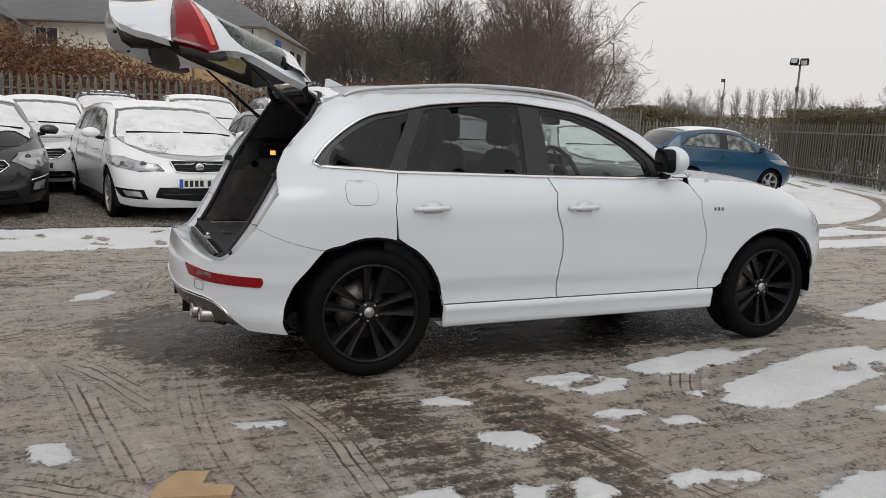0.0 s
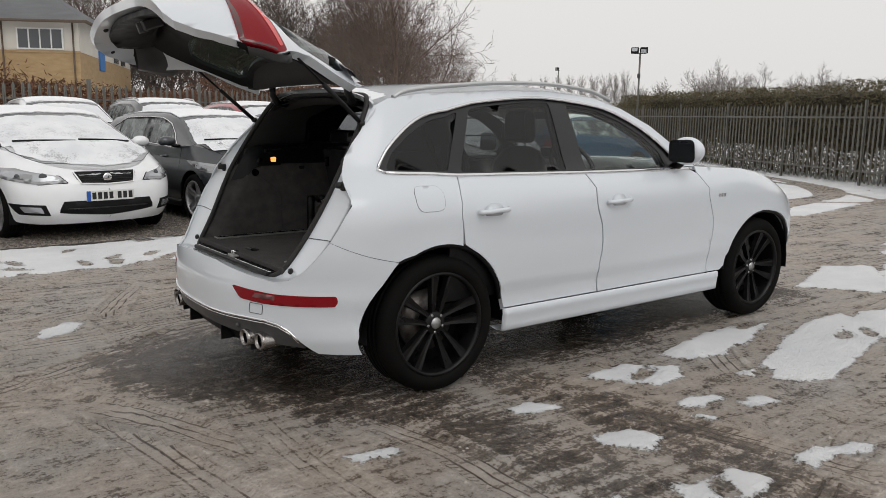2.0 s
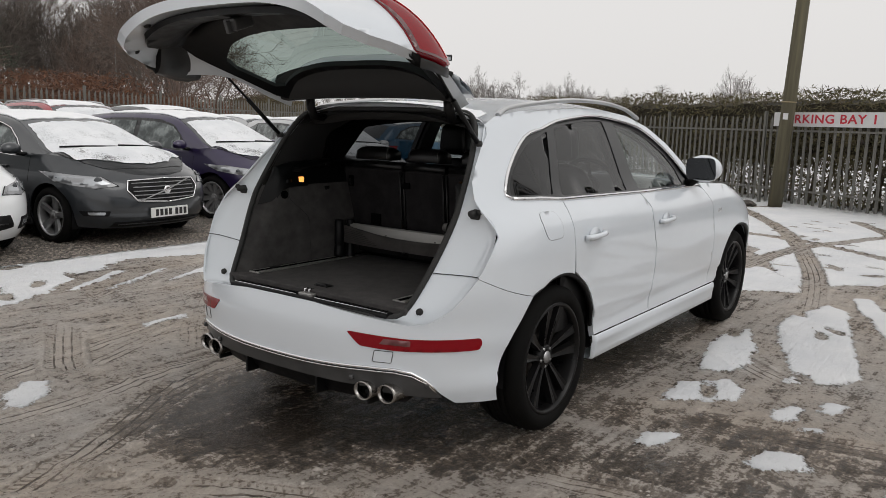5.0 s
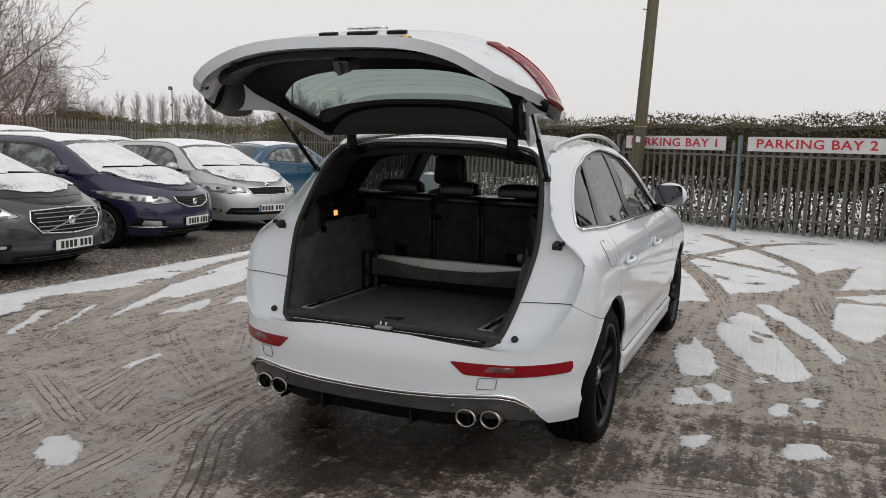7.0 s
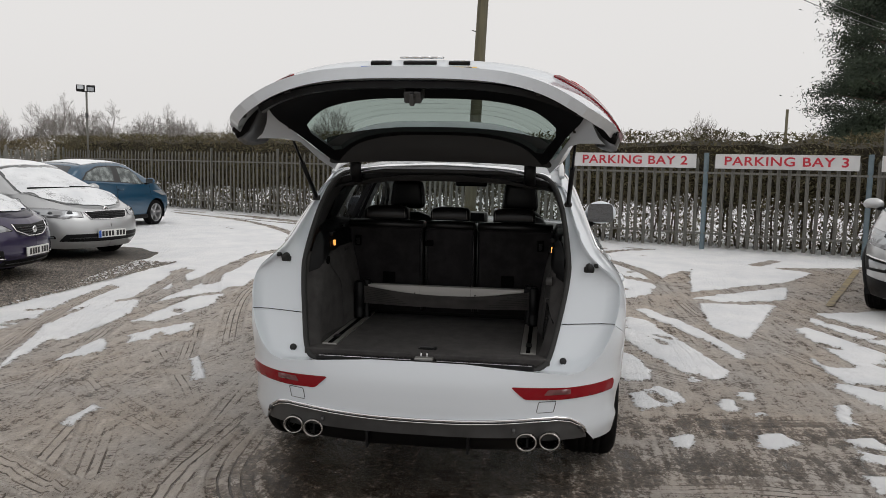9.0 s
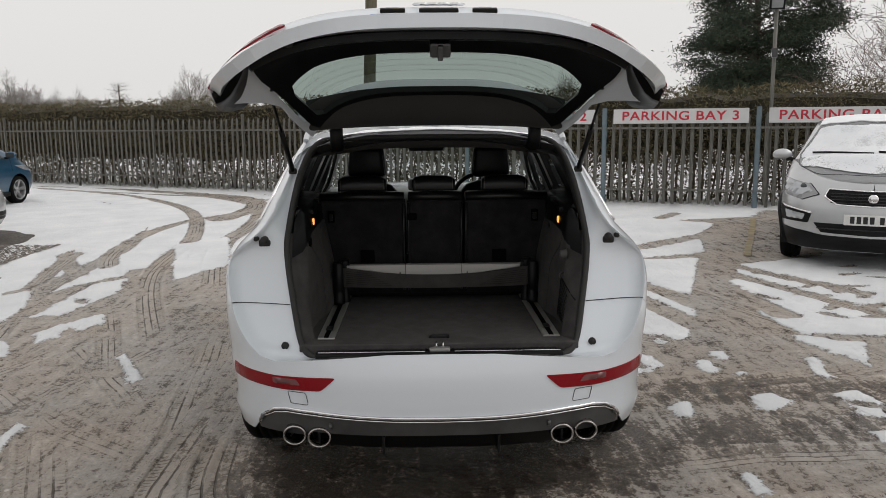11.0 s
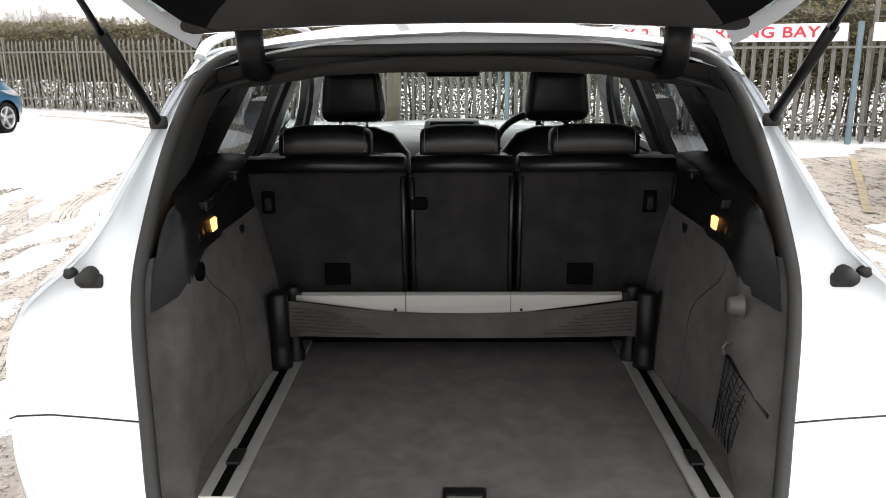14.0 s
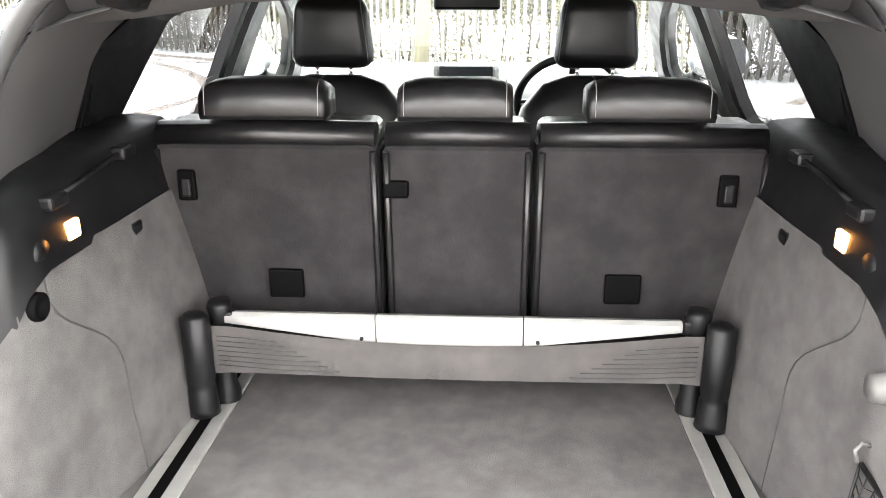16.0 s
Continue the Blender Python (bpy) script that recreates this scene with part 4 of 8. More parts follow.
pull = part("floor_handle", box(0.345, 0, 0.662, 0.045, 0.085, 0.006, 0.002), BLACK_PLASTIC, suv, "black floor handle")
part("handle_lip", box(0.328, 0, 0.668, 0.012, 0.07, 0.008, 0.003), GLOSS_BLACK, pull)
for k in (1, -1):
    rail = part("lashing_rail", box(0.745, k * 0.478, 0.6635, 0.84, 0.072, 0.008, 0.002), ALU, suv, "brushed aluminium lashing rail")
    part("rail_slot", box(0.745, k * 0.478, 0.6685, 0.835, 0.020, 0.003), mat("slot_black", (0.0008, 0.0008, 0.0008), 0.8, spec=0.04), rail)
    part("rail_slider", box(0.47, k * 0.478, 0.672, 0.06, 0.03, 0.008, 0.003), BLACK_PLASTIC, rail)
    # side wall carpet: follows the seal at the back, steps in over the wheel
    rows = []
    for i in range(19):
        f = i / 18
        z = 0.625 + f * 0.46
        first = (tab(z, [(.608, .24), (.66, .29), (.80, .38), (.98, .47), (1.10, .535)]), tab(z, [(.608, .535), (.66, .575), (.80, .612), (.98, .645), (1.10, .648)]))
        row = [(first[0] - 0.01, k * (first[1] + 0.004), z)]
        for x, lo, hi in ((0.04, .0, .0), (0.50, .556, .592), (0.58, .552, .585), (0.68, .546, .578), (0.76, .528, .572), (0.84, .515, .568), (0.95, .506, .566), (1.06, .503, .566), (1.17, .503, .566)):
            if x == 0.04:
                row.append((first[0] + 0.05, k * (first[1] - 0.02 - 0.03 * (1 - f)), z))
                continue
            bulge = f ** 1.6
            row.append((max(x, first[0] + 0.07 + x * 0.02), k * (lo + (hi - lo) * bulge), z))
        rows.append(row)
    part("boot_side_carpet", grid(rows, flip=(k == 1)), CARPET, suv, "grey carpeted boot side")
    # black upper side trim with ledge
    rows = []
    edge = lambda z: Vector((tab(z, [(.98, .47), (1.10, .535), (1.33, .675)]) + 0.012, k * (tab(z, [(.98, .645), (1.10, .648), (1.33, .612)]) - 0.012), z))
    rows.append([edge(z) for z in (0.985, 1.05, 1.13, 1.155, 1.16, 1.165)])
    for x in (0.57, 0.60, 0.66, 0.72, 0.80, 0.90, 1.00, 1.10, 1.18):
        zt = tab(x, [(0.52, 1.17), (0.7, 1.20), (1.18, 1.215)])
        yo = 0.605 + (half_width(zt) - 0.075 - 0.605) * min(1.0, max(0.0, (x - 0.62) / 0.16))
        away = k * 0.016 * (x < 0.59)
        rows.append([(x, k * .569 + away, 1.075 - 0.05 * (x < 0.59) - 0.02 * (x < 0.62)), (x, k * .576 + away, 1.13), (x, k * .588, zt - 0.012), (x, k * .602, zt), (x, k * (.602 + yo) / 2, zt + 0.006), (x, k * yo, zt + 0.004)])
    ledge = part("boot_side_ledge", grid(rows, flip=(k == -1)), BLACK_PLASTIC, suv, "black plastic boot side ledge")
    part("ledge_rod", tube([(0.70, k * .578, 1.165), (0.98, k * .578, 1.195)], 0.005, 6), BLACK_PLASTIC, ledge)
    for x, z in ((0.71, 1.165), (0.95, 1.19)):
        part("rod_clip", box(x, k * .58, z, 0.05, 0.03, 0.022, 0.006), BLACK_PLASTIC, ledge)
    lamp = part("boot_lamp", box(0.742, k * .574, 1.112, 0.036, 0.010, 0.030, 0.004), BOOT_LIGHT, ledge, "lit warm boot lamp")
    part("release_switch", lathe([(0, -0.012), (0.022, -0.01), (0.026, 0.004)], 16, Matrix.Translation((0.655, k * .583, 1.10)) @ pose(0, 0, 0, 0, 0, 0 if k == 1 else 180)), BLACK_PLASTIC, ledge)
    part("switch_mark", box(0.625, k * .5795, 1.098, 0.008, 0.003, 0.014, 0.001), FRAME_WHITE, ledge)
    part("belt_guide", box(0.93, k * .565, 1.035, 0.045, 0.012, 0.07, 0.008), BLACK_PLASTIC, suv)
    # pillar trim between seal and quarter window
    rows = []
    for z in (0.98, 1.02, 1.06, 1.12, 1.18, 1.25, 1.32, 1.38, 1.43, 1.475):
        a = Vector((tab(z, [(.98, .47), (1.10, .535), (1.33, .675), (1.465, .76), (1.5, .785)]), tab(z, [(.98, .645), (1.10, .648), (1.33, .612), (1.465, .545), (1.5, .50)]), z))
        b = Vector((tab(z, [(.98, .62), (1.06, .72), (1.10, 1.06), (1.23, 1.12), (1.32, 1.15), (1.40, 1.2), (1.475, 1.38)]), half_width(z) - 0.055, z))
        rows.append([(p.x, k * p.y, p.z) for p in (a, a + (b - a) * 0.1 + Vector((0, -0.012, 0)), a + (b - a) * 0.45 + Vector((0, -0.012, 0)), a + (b - a) * 0.8 + Vector((0, 0.0, 0)), b)])
    part("pillar_trim", grid(rows, flip=(k == 1)), LINER, suv, "dark grey rear pillar trim")
    # inner lining of the doors and pillars, with the window openings
    lining = [(1.0, 0.45), (3.05, 0.45), (3.05, 1.06)] + [(x, z) for x, z in EDGE[-3:2:-1]] + [(1.2, 1.485), (1.06, 1.39)]
    grow = lambda h: rounded([(x + (x - cx) * 0.015, z + (z - cz) * 0.02) for x, z in h for cx, cz in ((sum(p[0] for p in h) / len(h), sum(p[1] for p in h) / len(h)),)], 0.02)
    part("inner_lining", sheet(lining, flank, holes=[grow(pane_r), grow(pane_f)], lift=-0.05, thick=0.02, step=0.06, mirror=(k == 1)), BLACK_PLASTIC, suv)
    # posts of the load bar
    post = part("belt_reel", lathe([(0, 0.215), (0.018, 0.215), (0.026, 0.208), (0.0265, 0.075), (0.024, 0.07), (0.027, 0.06), (0.029, 0.02), (0.031, 0.005), (0.0, 0.0)], 20, Matrix.Translation((0.955, k * 0.487, 0.667)) @ pose(0, 0, 0, 90, 0, 0)), BLACK_PLASTIC, suv, "black belt reel post")
    part("bar_post", lathe([(0, 0.215), (0.020, 0.215), (0.025, 0.205), (0.021, 0.185), (0.021, 0.04), (0.027, 0.02), (0.027, 0.0)], 20, Matrix.Translation((1.02, k * 0.462, 0.667)) @ pose(0, 0, 0, 90, 0, 0)), BLACK_PLASTIC, post)
    part("bar_clamp", box(1.02, k * 0.447, 0.848, 0.03, 0.03, 0.03, 0.006), BLACK_PLASTIC, post)
# header trim over the opening
rows = []
for j in range(25):
    v = -1 + 2 * j / 24
    y = v * 0.55
    top = Vector(tuple(curve_pts([(0.785, 0, 1.498), (0.785, 0.40, 1.492), (0.765, 0.55, 1.462)], 12)[min(24, int(abs(v) * 24))]))
    rows.append([(top.x, y, top.z), (top.x + 0.02, y, top.z - 0.03), (top.x + 0.06, y * 0.99, top.z - 0.05), (top.x + 0.12, y * 0.98, top.z - 0.035), (top.x + 0.25, y * 0.97, top.z - 0.01)])
part("header_trim", grid(rows, flip=True), LINER, suv, "dark grey boot header trim")
# aluminium load bar and sagging strap
def bar_piece(y0, y1, d0, d1):
    rows = []
    for i in range(9):
        f = i / 8
        y = y0 + (y1 - y0) * f
        d = d0 + (d1 - d0) * f
        rows.append([(1.012, y, 0.862), (1.004, y, 0.855), (1.004, y, 0.862 - d), (1.014, y, 0.858 - d), (1.03, y, 0.858)])
    return grid(rows, close_u=True, smooth=False)


bar = part("load_bar", bar_piece(-0.131, 0.151, 0.066, 0.066), ALU, suv, "telescopic brushed aluminium load bar")
part("bar_end", bar_piece(0.154, 0.45, 0.058, 0.020), ALU, bar)
part("bar_end", bar_piece(-0.43, -0.134, 0.020, 0.058), ALU, bar)
for y in (0.18, -0.16):
    part("bar_pin", lathe([(0, -0.002), (0.004, -0.002), (0.004, 0.004)], 8, Matrix.Translation((1.003, y, 0.815)) @ pose(0, 0, 0, 0, 0, -90)), BLACK_PLASTIC, bar)
rows = []
for i in range(33):
    f = -1 + 2 * i / 32
    y = f * 0.462
    k = 1 - abs(f) ** 2.2
    near = 0.034 * max(0.0, k) ** 0.5
    rows.append([(0.966 + near, y, 0.852 - 0.046 * k), (0.965 + near * 0.9, y, 0.82 - 0.035 * k), (0.965 + near * 0.6, y, 0.752 - 0.012 * k)])
part("strap", solid(grid(rows), 0.002), STRAP, suv, "grey webbing strap hanging between reels")
for k in (1, -1):
    for i in range(7):
        part("strap_pleat", tube([(0.957, k * 0.45, 0.835 - 0.010 * i), (0.966, k * (0.40 - 0.012 * i), 0.828 - 0.011 * i), (0.972, k * (0.34 - 0.02 * i), 0.818 - 0.010 * i)], 0.0010, 4), LINER, suv)
# rear bench
def cushion(x0, x1, y0, y1, z0, z1, lean, bev=0.03):
    bm = box((x0 + x1) / 2, (y0 + y1) / 2, (z0 + z1) / 2, x1 - x0, y1 - y0, z1 - z0, bev, 3)
    for v in bm.verts:
        v.co.x += lean * (z1 - v.co.z)
    return bm


bench = [("left", 0.152, 0.592), ("middle", -0.144, 0.143), ("right", -0.584, -0.152)]
for _, y0, y1 in bench:
    back = part("seat_back", cushion(1.092, 1.24, y0, y1, 0.68, 1.175, 0.10, 0.016), CLOTH, suv, "rear seat back in charcoal felt and black leather", smooth=False)
    part("seat_shoulder", tube([(1.135, y0 + 0.006, 1.188), (1.135, (y0 + y1) / 2, 1.192), (1.135, y1 - 0.006, 1.188)], 0.036, 14, flat=0.75), LEATHER, back)
    part("seat_top", box(1.20, (y0 + y1) / 2, 1.185, 0.13, y1 - y0 - 0.01, 0.05, 0.02, 3), LEATHER, back)
    for y in (y0 + 0.008, y1 - 0.008):
        part("seam_welt", tube([(1.088 + 0.1 * (1.17 - z), y, z) for z in (1.165, 1.0, 0.85, 0.70)], 0.007, 6), LEATHER, back)
    hy0, hy1 = {0.152: (0.25, 0.492), -0.144: (-0.104, 0.112), -0.584: (-0.476, -0.244)}[y0]
    rest_rows = []
    for f in (0, 0.06, 0.2, 0.5, 0.8, 0.94, 1):
        y = hy0 + (hy1 - hy0) * f
        e = 1 - (2 * abs(f - 0.5)) ** 6 * 0.25
        rest_rows.append([(1.10, y, 1.222), (1.093, y, 1.232), (1.100, y, 1.232 + 0.05 * e), (1.120, y, 1.232 + 0.064 * e), (1.17, y, 1.232 + 0.066 * e), (1.205, y, 1.232 + 0.05 * e), (1.21, y, 1.222)])
    rest = grid(rest_rows, close_u=True)
    bmesh.ops.holes_fill(rest, edges=rest.edges[:])
    hr = part("headrest", rest, LEATHER, back, "low black leather headrest with pale stitching")
    for y in (hy0 + 0.012, hy1 - 0.012):
        part("stitching", tube([(1.092, y, 1.232), (1.098, y, 1.281), (1.12, y, 1.296), (1.17, y, 1.298)], 0.0009, 4), STITCH, hr)
    if y0 == -0.144:
        part("belt_slot", box(1.098, 0.118, 1.09, 0.02, 0.05, 0.035, 0.006), SEAT_BLACK, back)
    else:
        sgn = 1 if y0 > 0 else -1
        part("seat_latch", box(1.112, sgn * (0.35 if sgn > 0 else 0.332), 0.885, 0.012, 0.072, 0.062, 0.004), SEAT_BLACK, back)
        rel = part("seat_release", box(1.096, sgn * (0.53 if sgn > 0 else 0.512), 1.094, 0.012, 0.036, 0.062, 0.004), SEAT_BLACK, back)
        part("release_lever", box(1.089, sgn * (0.53 if sgn > 0 else 0.512), 1.09, 0.008, 0.018, 0.035, 0.003), BLACK_PLASTIC, rel)
part("bench_cushion", box(1.55, 0, 0.62, 0.55, 1.25, 0.22, 0.05, 3), LEATHER, suv)
# front seats
for y in (0.40, -0.36):
    rows = []
    for z, w, x0, x1 in ((0.55, 0.24, 1.86, 2.06), (0.8, 0.25, 1.86, 2.04), (1.0, 0.245, 1.88, 2.03), (1.12, 0.21, 1.90, 2.03), (1.19, 0.15, 1.92, 2.02), (1.215, 0.08, 1.94, 2.0)):
        rows.append([(x0 + (x1 - x0) * (0.5 - 0.5 * abs(math.cos(a)) ** 0.6 * (1 if math.cos(a) > 0 else -1)), y + w * abs(math.sin(a)) ** 0.7 * (1 if math.sin(a) > 0 else -1), z) for a in np.linspace(0, 2 * math.pi, 25)[:-1]])
    b = grid(rows, close_u=True)
    bmesh.ops.holes_fill(b, edges=b.edges[:])
    fs = part("front_seat", b, LEATHER, suv, "black leather front seat")
    hb = box(0, 0, 0, 0.10, 0.25, 0.20, 0.045, 5)
    for v in hb.verts:
        v.co.y *= 1 - 0.9 * (v.co.z + 0.1)
        v.co += Vector((1.955, y, 1.335))
    hr = part("headrest", hb, LEATHER, fs, "black leather headrest", smooth=True)
    for dy in (-0.05, 0.05):
        part("headrest_pole", tube([(1.955, y + dy, 1.20), (1.955, y + dy, 1.25)], 0.006, 6), CHROME, hr)
    for dy in (-1, 1):
        part("stitching", tube([(1.903, y + dy * 0.110, 1.26), (1.903, y + dy * 0.104, 1.33), (1.906, y + dy * 0.094, 1.40), (1.93, y + dy * 0.088, 1.428)], 0.001, 4), STITCH, hr)
# dashboard, wheel, screen, mirror
dash_rows = []
for j in range(21):
    y = -0.74 + 1.48 * j / 20
    hump = 0.035 * math.exp(-((y + 0.36) / 0.2) ** 2)
    dash_rows.append([(2.72, y, 0.80), (2.66, y, 1.0), (2.69, y, 1.07 + hump), (2.78, y, 1.095 + hump), (3.0, y, 1.09 + hump * 0.4), (3.35 - 0.25 * abs(y), y, 1.075), (3.3 - 0.25 * abs(y), y, 0.8)])
dash = part("dashboard", grid(dash_rows, flip=True), DASH, suv, "pale grey dashboard")
part("screen_hood", box(2.655, 0.034, 1.142, 0.08, 0.255, 0.085, 0.02), DASH, dash)
part("screen", box(2.612, 0.034, 1.147, 0.008, 0.20, 0.06, 0.004), SCREEN, dash)
wheel_m = Matrix.Translation((2.45, -0.34, 1.07)) @ pose(0, 0, 0, 0, 62, 0)
ringm = tube([wheel_m @ Vector((0.185 * math.cos(a), 0.185 * math.sin(a), 0)) for a in np.linspace(0, 2 * math.pi, 41)[:-1]], 0.015, 8, closed=True)
sw = part("steering_wheel", ringm, LEATHER, suv, "black leather steering wheel")
for a in (0, math.pi, math.pi / 2):
    part("wheel_spoke", tube([wheel_m @ Vector((0.04 * math.cos(a), 0.04 * math.sin(a), 0.01)), wheel_m @ Vector((0.18 * math.cos(a), 0.18 * math.sin(a), 0))], 0.014, 6, flat=0.5), GLOSS_BLACK, sw)
part("horn_pad", lathe([(0, -0.02), (0.06, -0.012), (0.065, 0.02)], 20, wheel_m @ pose(0, 0, 0, -90, 0, 0)), BLACK_PLASTIC, sw)
part("interior_mirror", join(box(2.56, 0.03, 1.405, 0.025, 0.24, 0.055, 0.012), tube([(2.58, 0.03, 1.42), (2.62, 0.03, 1.47), (2.64, 0.03, 1.50)], 0.012, 6)), BLACK_PLASTIC, suv)
part("cabin_floor", box(2.2, 0, 0.40, 2.3, 1.6, 0.06, 0.01), BLACK_PLASTIC, suv)
part("bulkhead", box(3.22, 0, 0.72, 0.04, 1.5, 0.66, 0.01), BLACK_PLASTIC, suv)
part("bench_back_panel", box(1.27, 0, 0.62, 0.04, 1.3, 0.5, 0.01), BLACK_PLASTIC, suv)
# small fittings in the boot
part("side_knob", lathe([(0, 0.004), (0.012, 0.002), (0.016, -0.006), (0.021, -0.005), (0.022, 0.01)], 18, Matrix.Translation((0.621, 0.572, 1.034))), SEAT_BLACK, suv)
part("bag_hook", lathe([(0, -0.03), (0.018, -0.028), (0.021, -0.004), (0.026, 0.0)], 16, Matrix.Translation((0.55, -0.578, 0.978)) @ pose(0, 0, 0, 0, 0, 180)), PALE_KNOB, suv)
hook = part("net_hook", tube([(0.555, -0.572, 0.890), (0.555, -0.556, 0.894), (0.553, -0.548, 0.884), (0.55, -0.552, 0.868)], 0.003, 6), PALE_KNOB, suv, "elastic luggage net on a small hook")
N0, N1, N2, N3 = Vector((.55, -.556, .868)), Vector((.40, -.592, .80)), Vector((.548, -.540, .70)), Vector((.43, -.560, .655))


def net_at(u, v):
    p = (N0 + (N1 - N0) * u) * (1 - v) + (N2 + (N3 - N2) * u) * v
    return p + Vector((0, 0.012 * math.sin(math.pi * u) * math.sin(math.pi * v), 0))


for i in range(10):
    part("net_cord", tube([net_at(i / 9, v) for v in (0, 0.25, 0.5, 0.75, 1)], 0.0012, 4), BLACK_PLASTIC, hook)
for i in range(1, 12):
    part("net_cord", tube([net_at(u, i / 12 + 0.04 * math.sin(u * 19)) for u in np.linspace(0, 1, 10)], 0.0010, 4), BLACK_PLASTIC, hook)
part("net_band", tube([net_at(u, 0) for u in (0, 0.5, 1)], 0.005, 6, flat=0.5), BLACK_PLASTIC, hook)
part("net_band", tube([net_at(0, v) for v in (0, 0.5, 1)], 0.0022, 5), BLACK_PLASTIC, hook)
for k in (1, -1):
    part("seat_side_bolster", tube([(1.10, k * .603, 1.165), (1.112, k * .60, 1.06), (1.135, k * .585, 0.95), (1.16, k * .56, 0.85)], lambda f: 0.028 - 0.012 * f, 10), LEATHER, suv)
for k in (1, -1):
    part("carpet_seam", tube(curve_pts([(0.658, k * .579, 1.087), (0.661, k * .571, 1.007), (0.769, k * .546, 0.904), (0.771, k * .534, 0.782), (0.777, k * .525, 0.649)], 5), 0.0016, 5), RUBBER, suv)
# ---- parked cars ----
def ellipsoid(cx, cy, cz, rx, ry, rz):
    bm = bmesh.new()
    bmesh.ops.create_uvsphere(bm, u_segments=14, v_segments=8, radius=1, matrix=Matrix.Translation((cx, cy, cz)) @ Matrix.Diagonal((rx, ry, rz, 1)))
    return bm


FROSTED = varied("frosted_side_glass", (0.045, 0.055, 0.055), (0.26, 0.29, 0.285), 5.5, (0.12, 0.4), lo=0.42, hi=0.66)
GRILLE_BLACK = mat("matt_black_grille", (0.006, 0.006, 0.0065), 0.55, spec=0.2)
LAMP_GREY = mat("clear_lamp_housing", (0.26, 0.265, 0.275), 0.22, 0.0, 1.0)
FRONTS = {}
FRONTS["slim"] = dict(lamp=[(.45, .645), (.74, .63), (1.0, .695), (1.22, .795), (.90, .79), (.52, .715)], grille=[(0, .755), (.37, .755), (.31, .635), (0, .622)], intake=[(0, .455), (.52, .45), (.58, .33), (0, .285)], fog=[(.70, .415), (.99, .43), (.94, .315), (.66, .30)], bars=0, edge="low")
FRONTS["broad"] = dict(lamp=[(.62, .665), (.84, .64), (1.06, .70), (1.22, .80), (1.02, .795), (.74, .755)], grille=[(0, .735), (.50, .72), (.54, .62), (.44, .50), (0, .475)], intake=[(0, .27), (.70, .27), (.74, .22), (0, .22)], fog=[(.74, .40), (.97, .40), (.95, .345), (.76, .345)], bars=5, edge="all")
FRONTS["swept"] = dict(lamp=[(.46, .645), (.76, .625), (1.04, .70), (1.24, .785), (.98, .775), (.56, .71)], grille=[(0, .70), (.42, .72), (.40, .64), (.18, .57), (0, .565)], intake=[(0, .29), (.62, .30), (.70, .225), (0, .21)], fog=[(.64, .42), (.94, .45), (.98, .33), (.62, .32)], bars=4, edge="low")
FRONTS["neat"] = dict(lamp=[(.50, .665), (.78, .645), (1.0, .69), (1.16, .80), (.86, .79), (.50, .735)], grille=[(0, .745), (.46, .735), (.38, .63), (0, .622)], intake=[(0, .42), (.78, .42), (.86, .32), (0, .30)], fog=[(.90, .40), (.98, .41), (.96, .36), (.89, .355)], bars=0, edge="all")
FRONTS["tall"] = dict(lamp=[(.56, .80), (.74, .735), (.98, .80), (1.26, 1.0), (1.0, .985), (.66, .90)], grille=[(0, .845), (.46, .86), (.50, .78), (.36, .70), (0, .69)], intake=[(0, .50), (.60, .50), (.52, .40), (0, .385)], fog=[(.62, .60), (.98, .66), (.97, .50), (.66, .49)], bars=4, edge="all")
FRONTS["hex"] = dict(lamp=[(.52, .70), (.74, .60), (.96, .66), (1.28, .87), (1.0, .86), (.62, .79)], grille=[(0, .69), (.44, .71), (.50, .65), (.36, .56), (0, .545)], intake=[(0, .36), (.56, .37), (.64, .27), (0, .25)], fog=[(.76, .48), (.98, .53), (.96, .34), (.74, .32)], bars=3, edge="all")


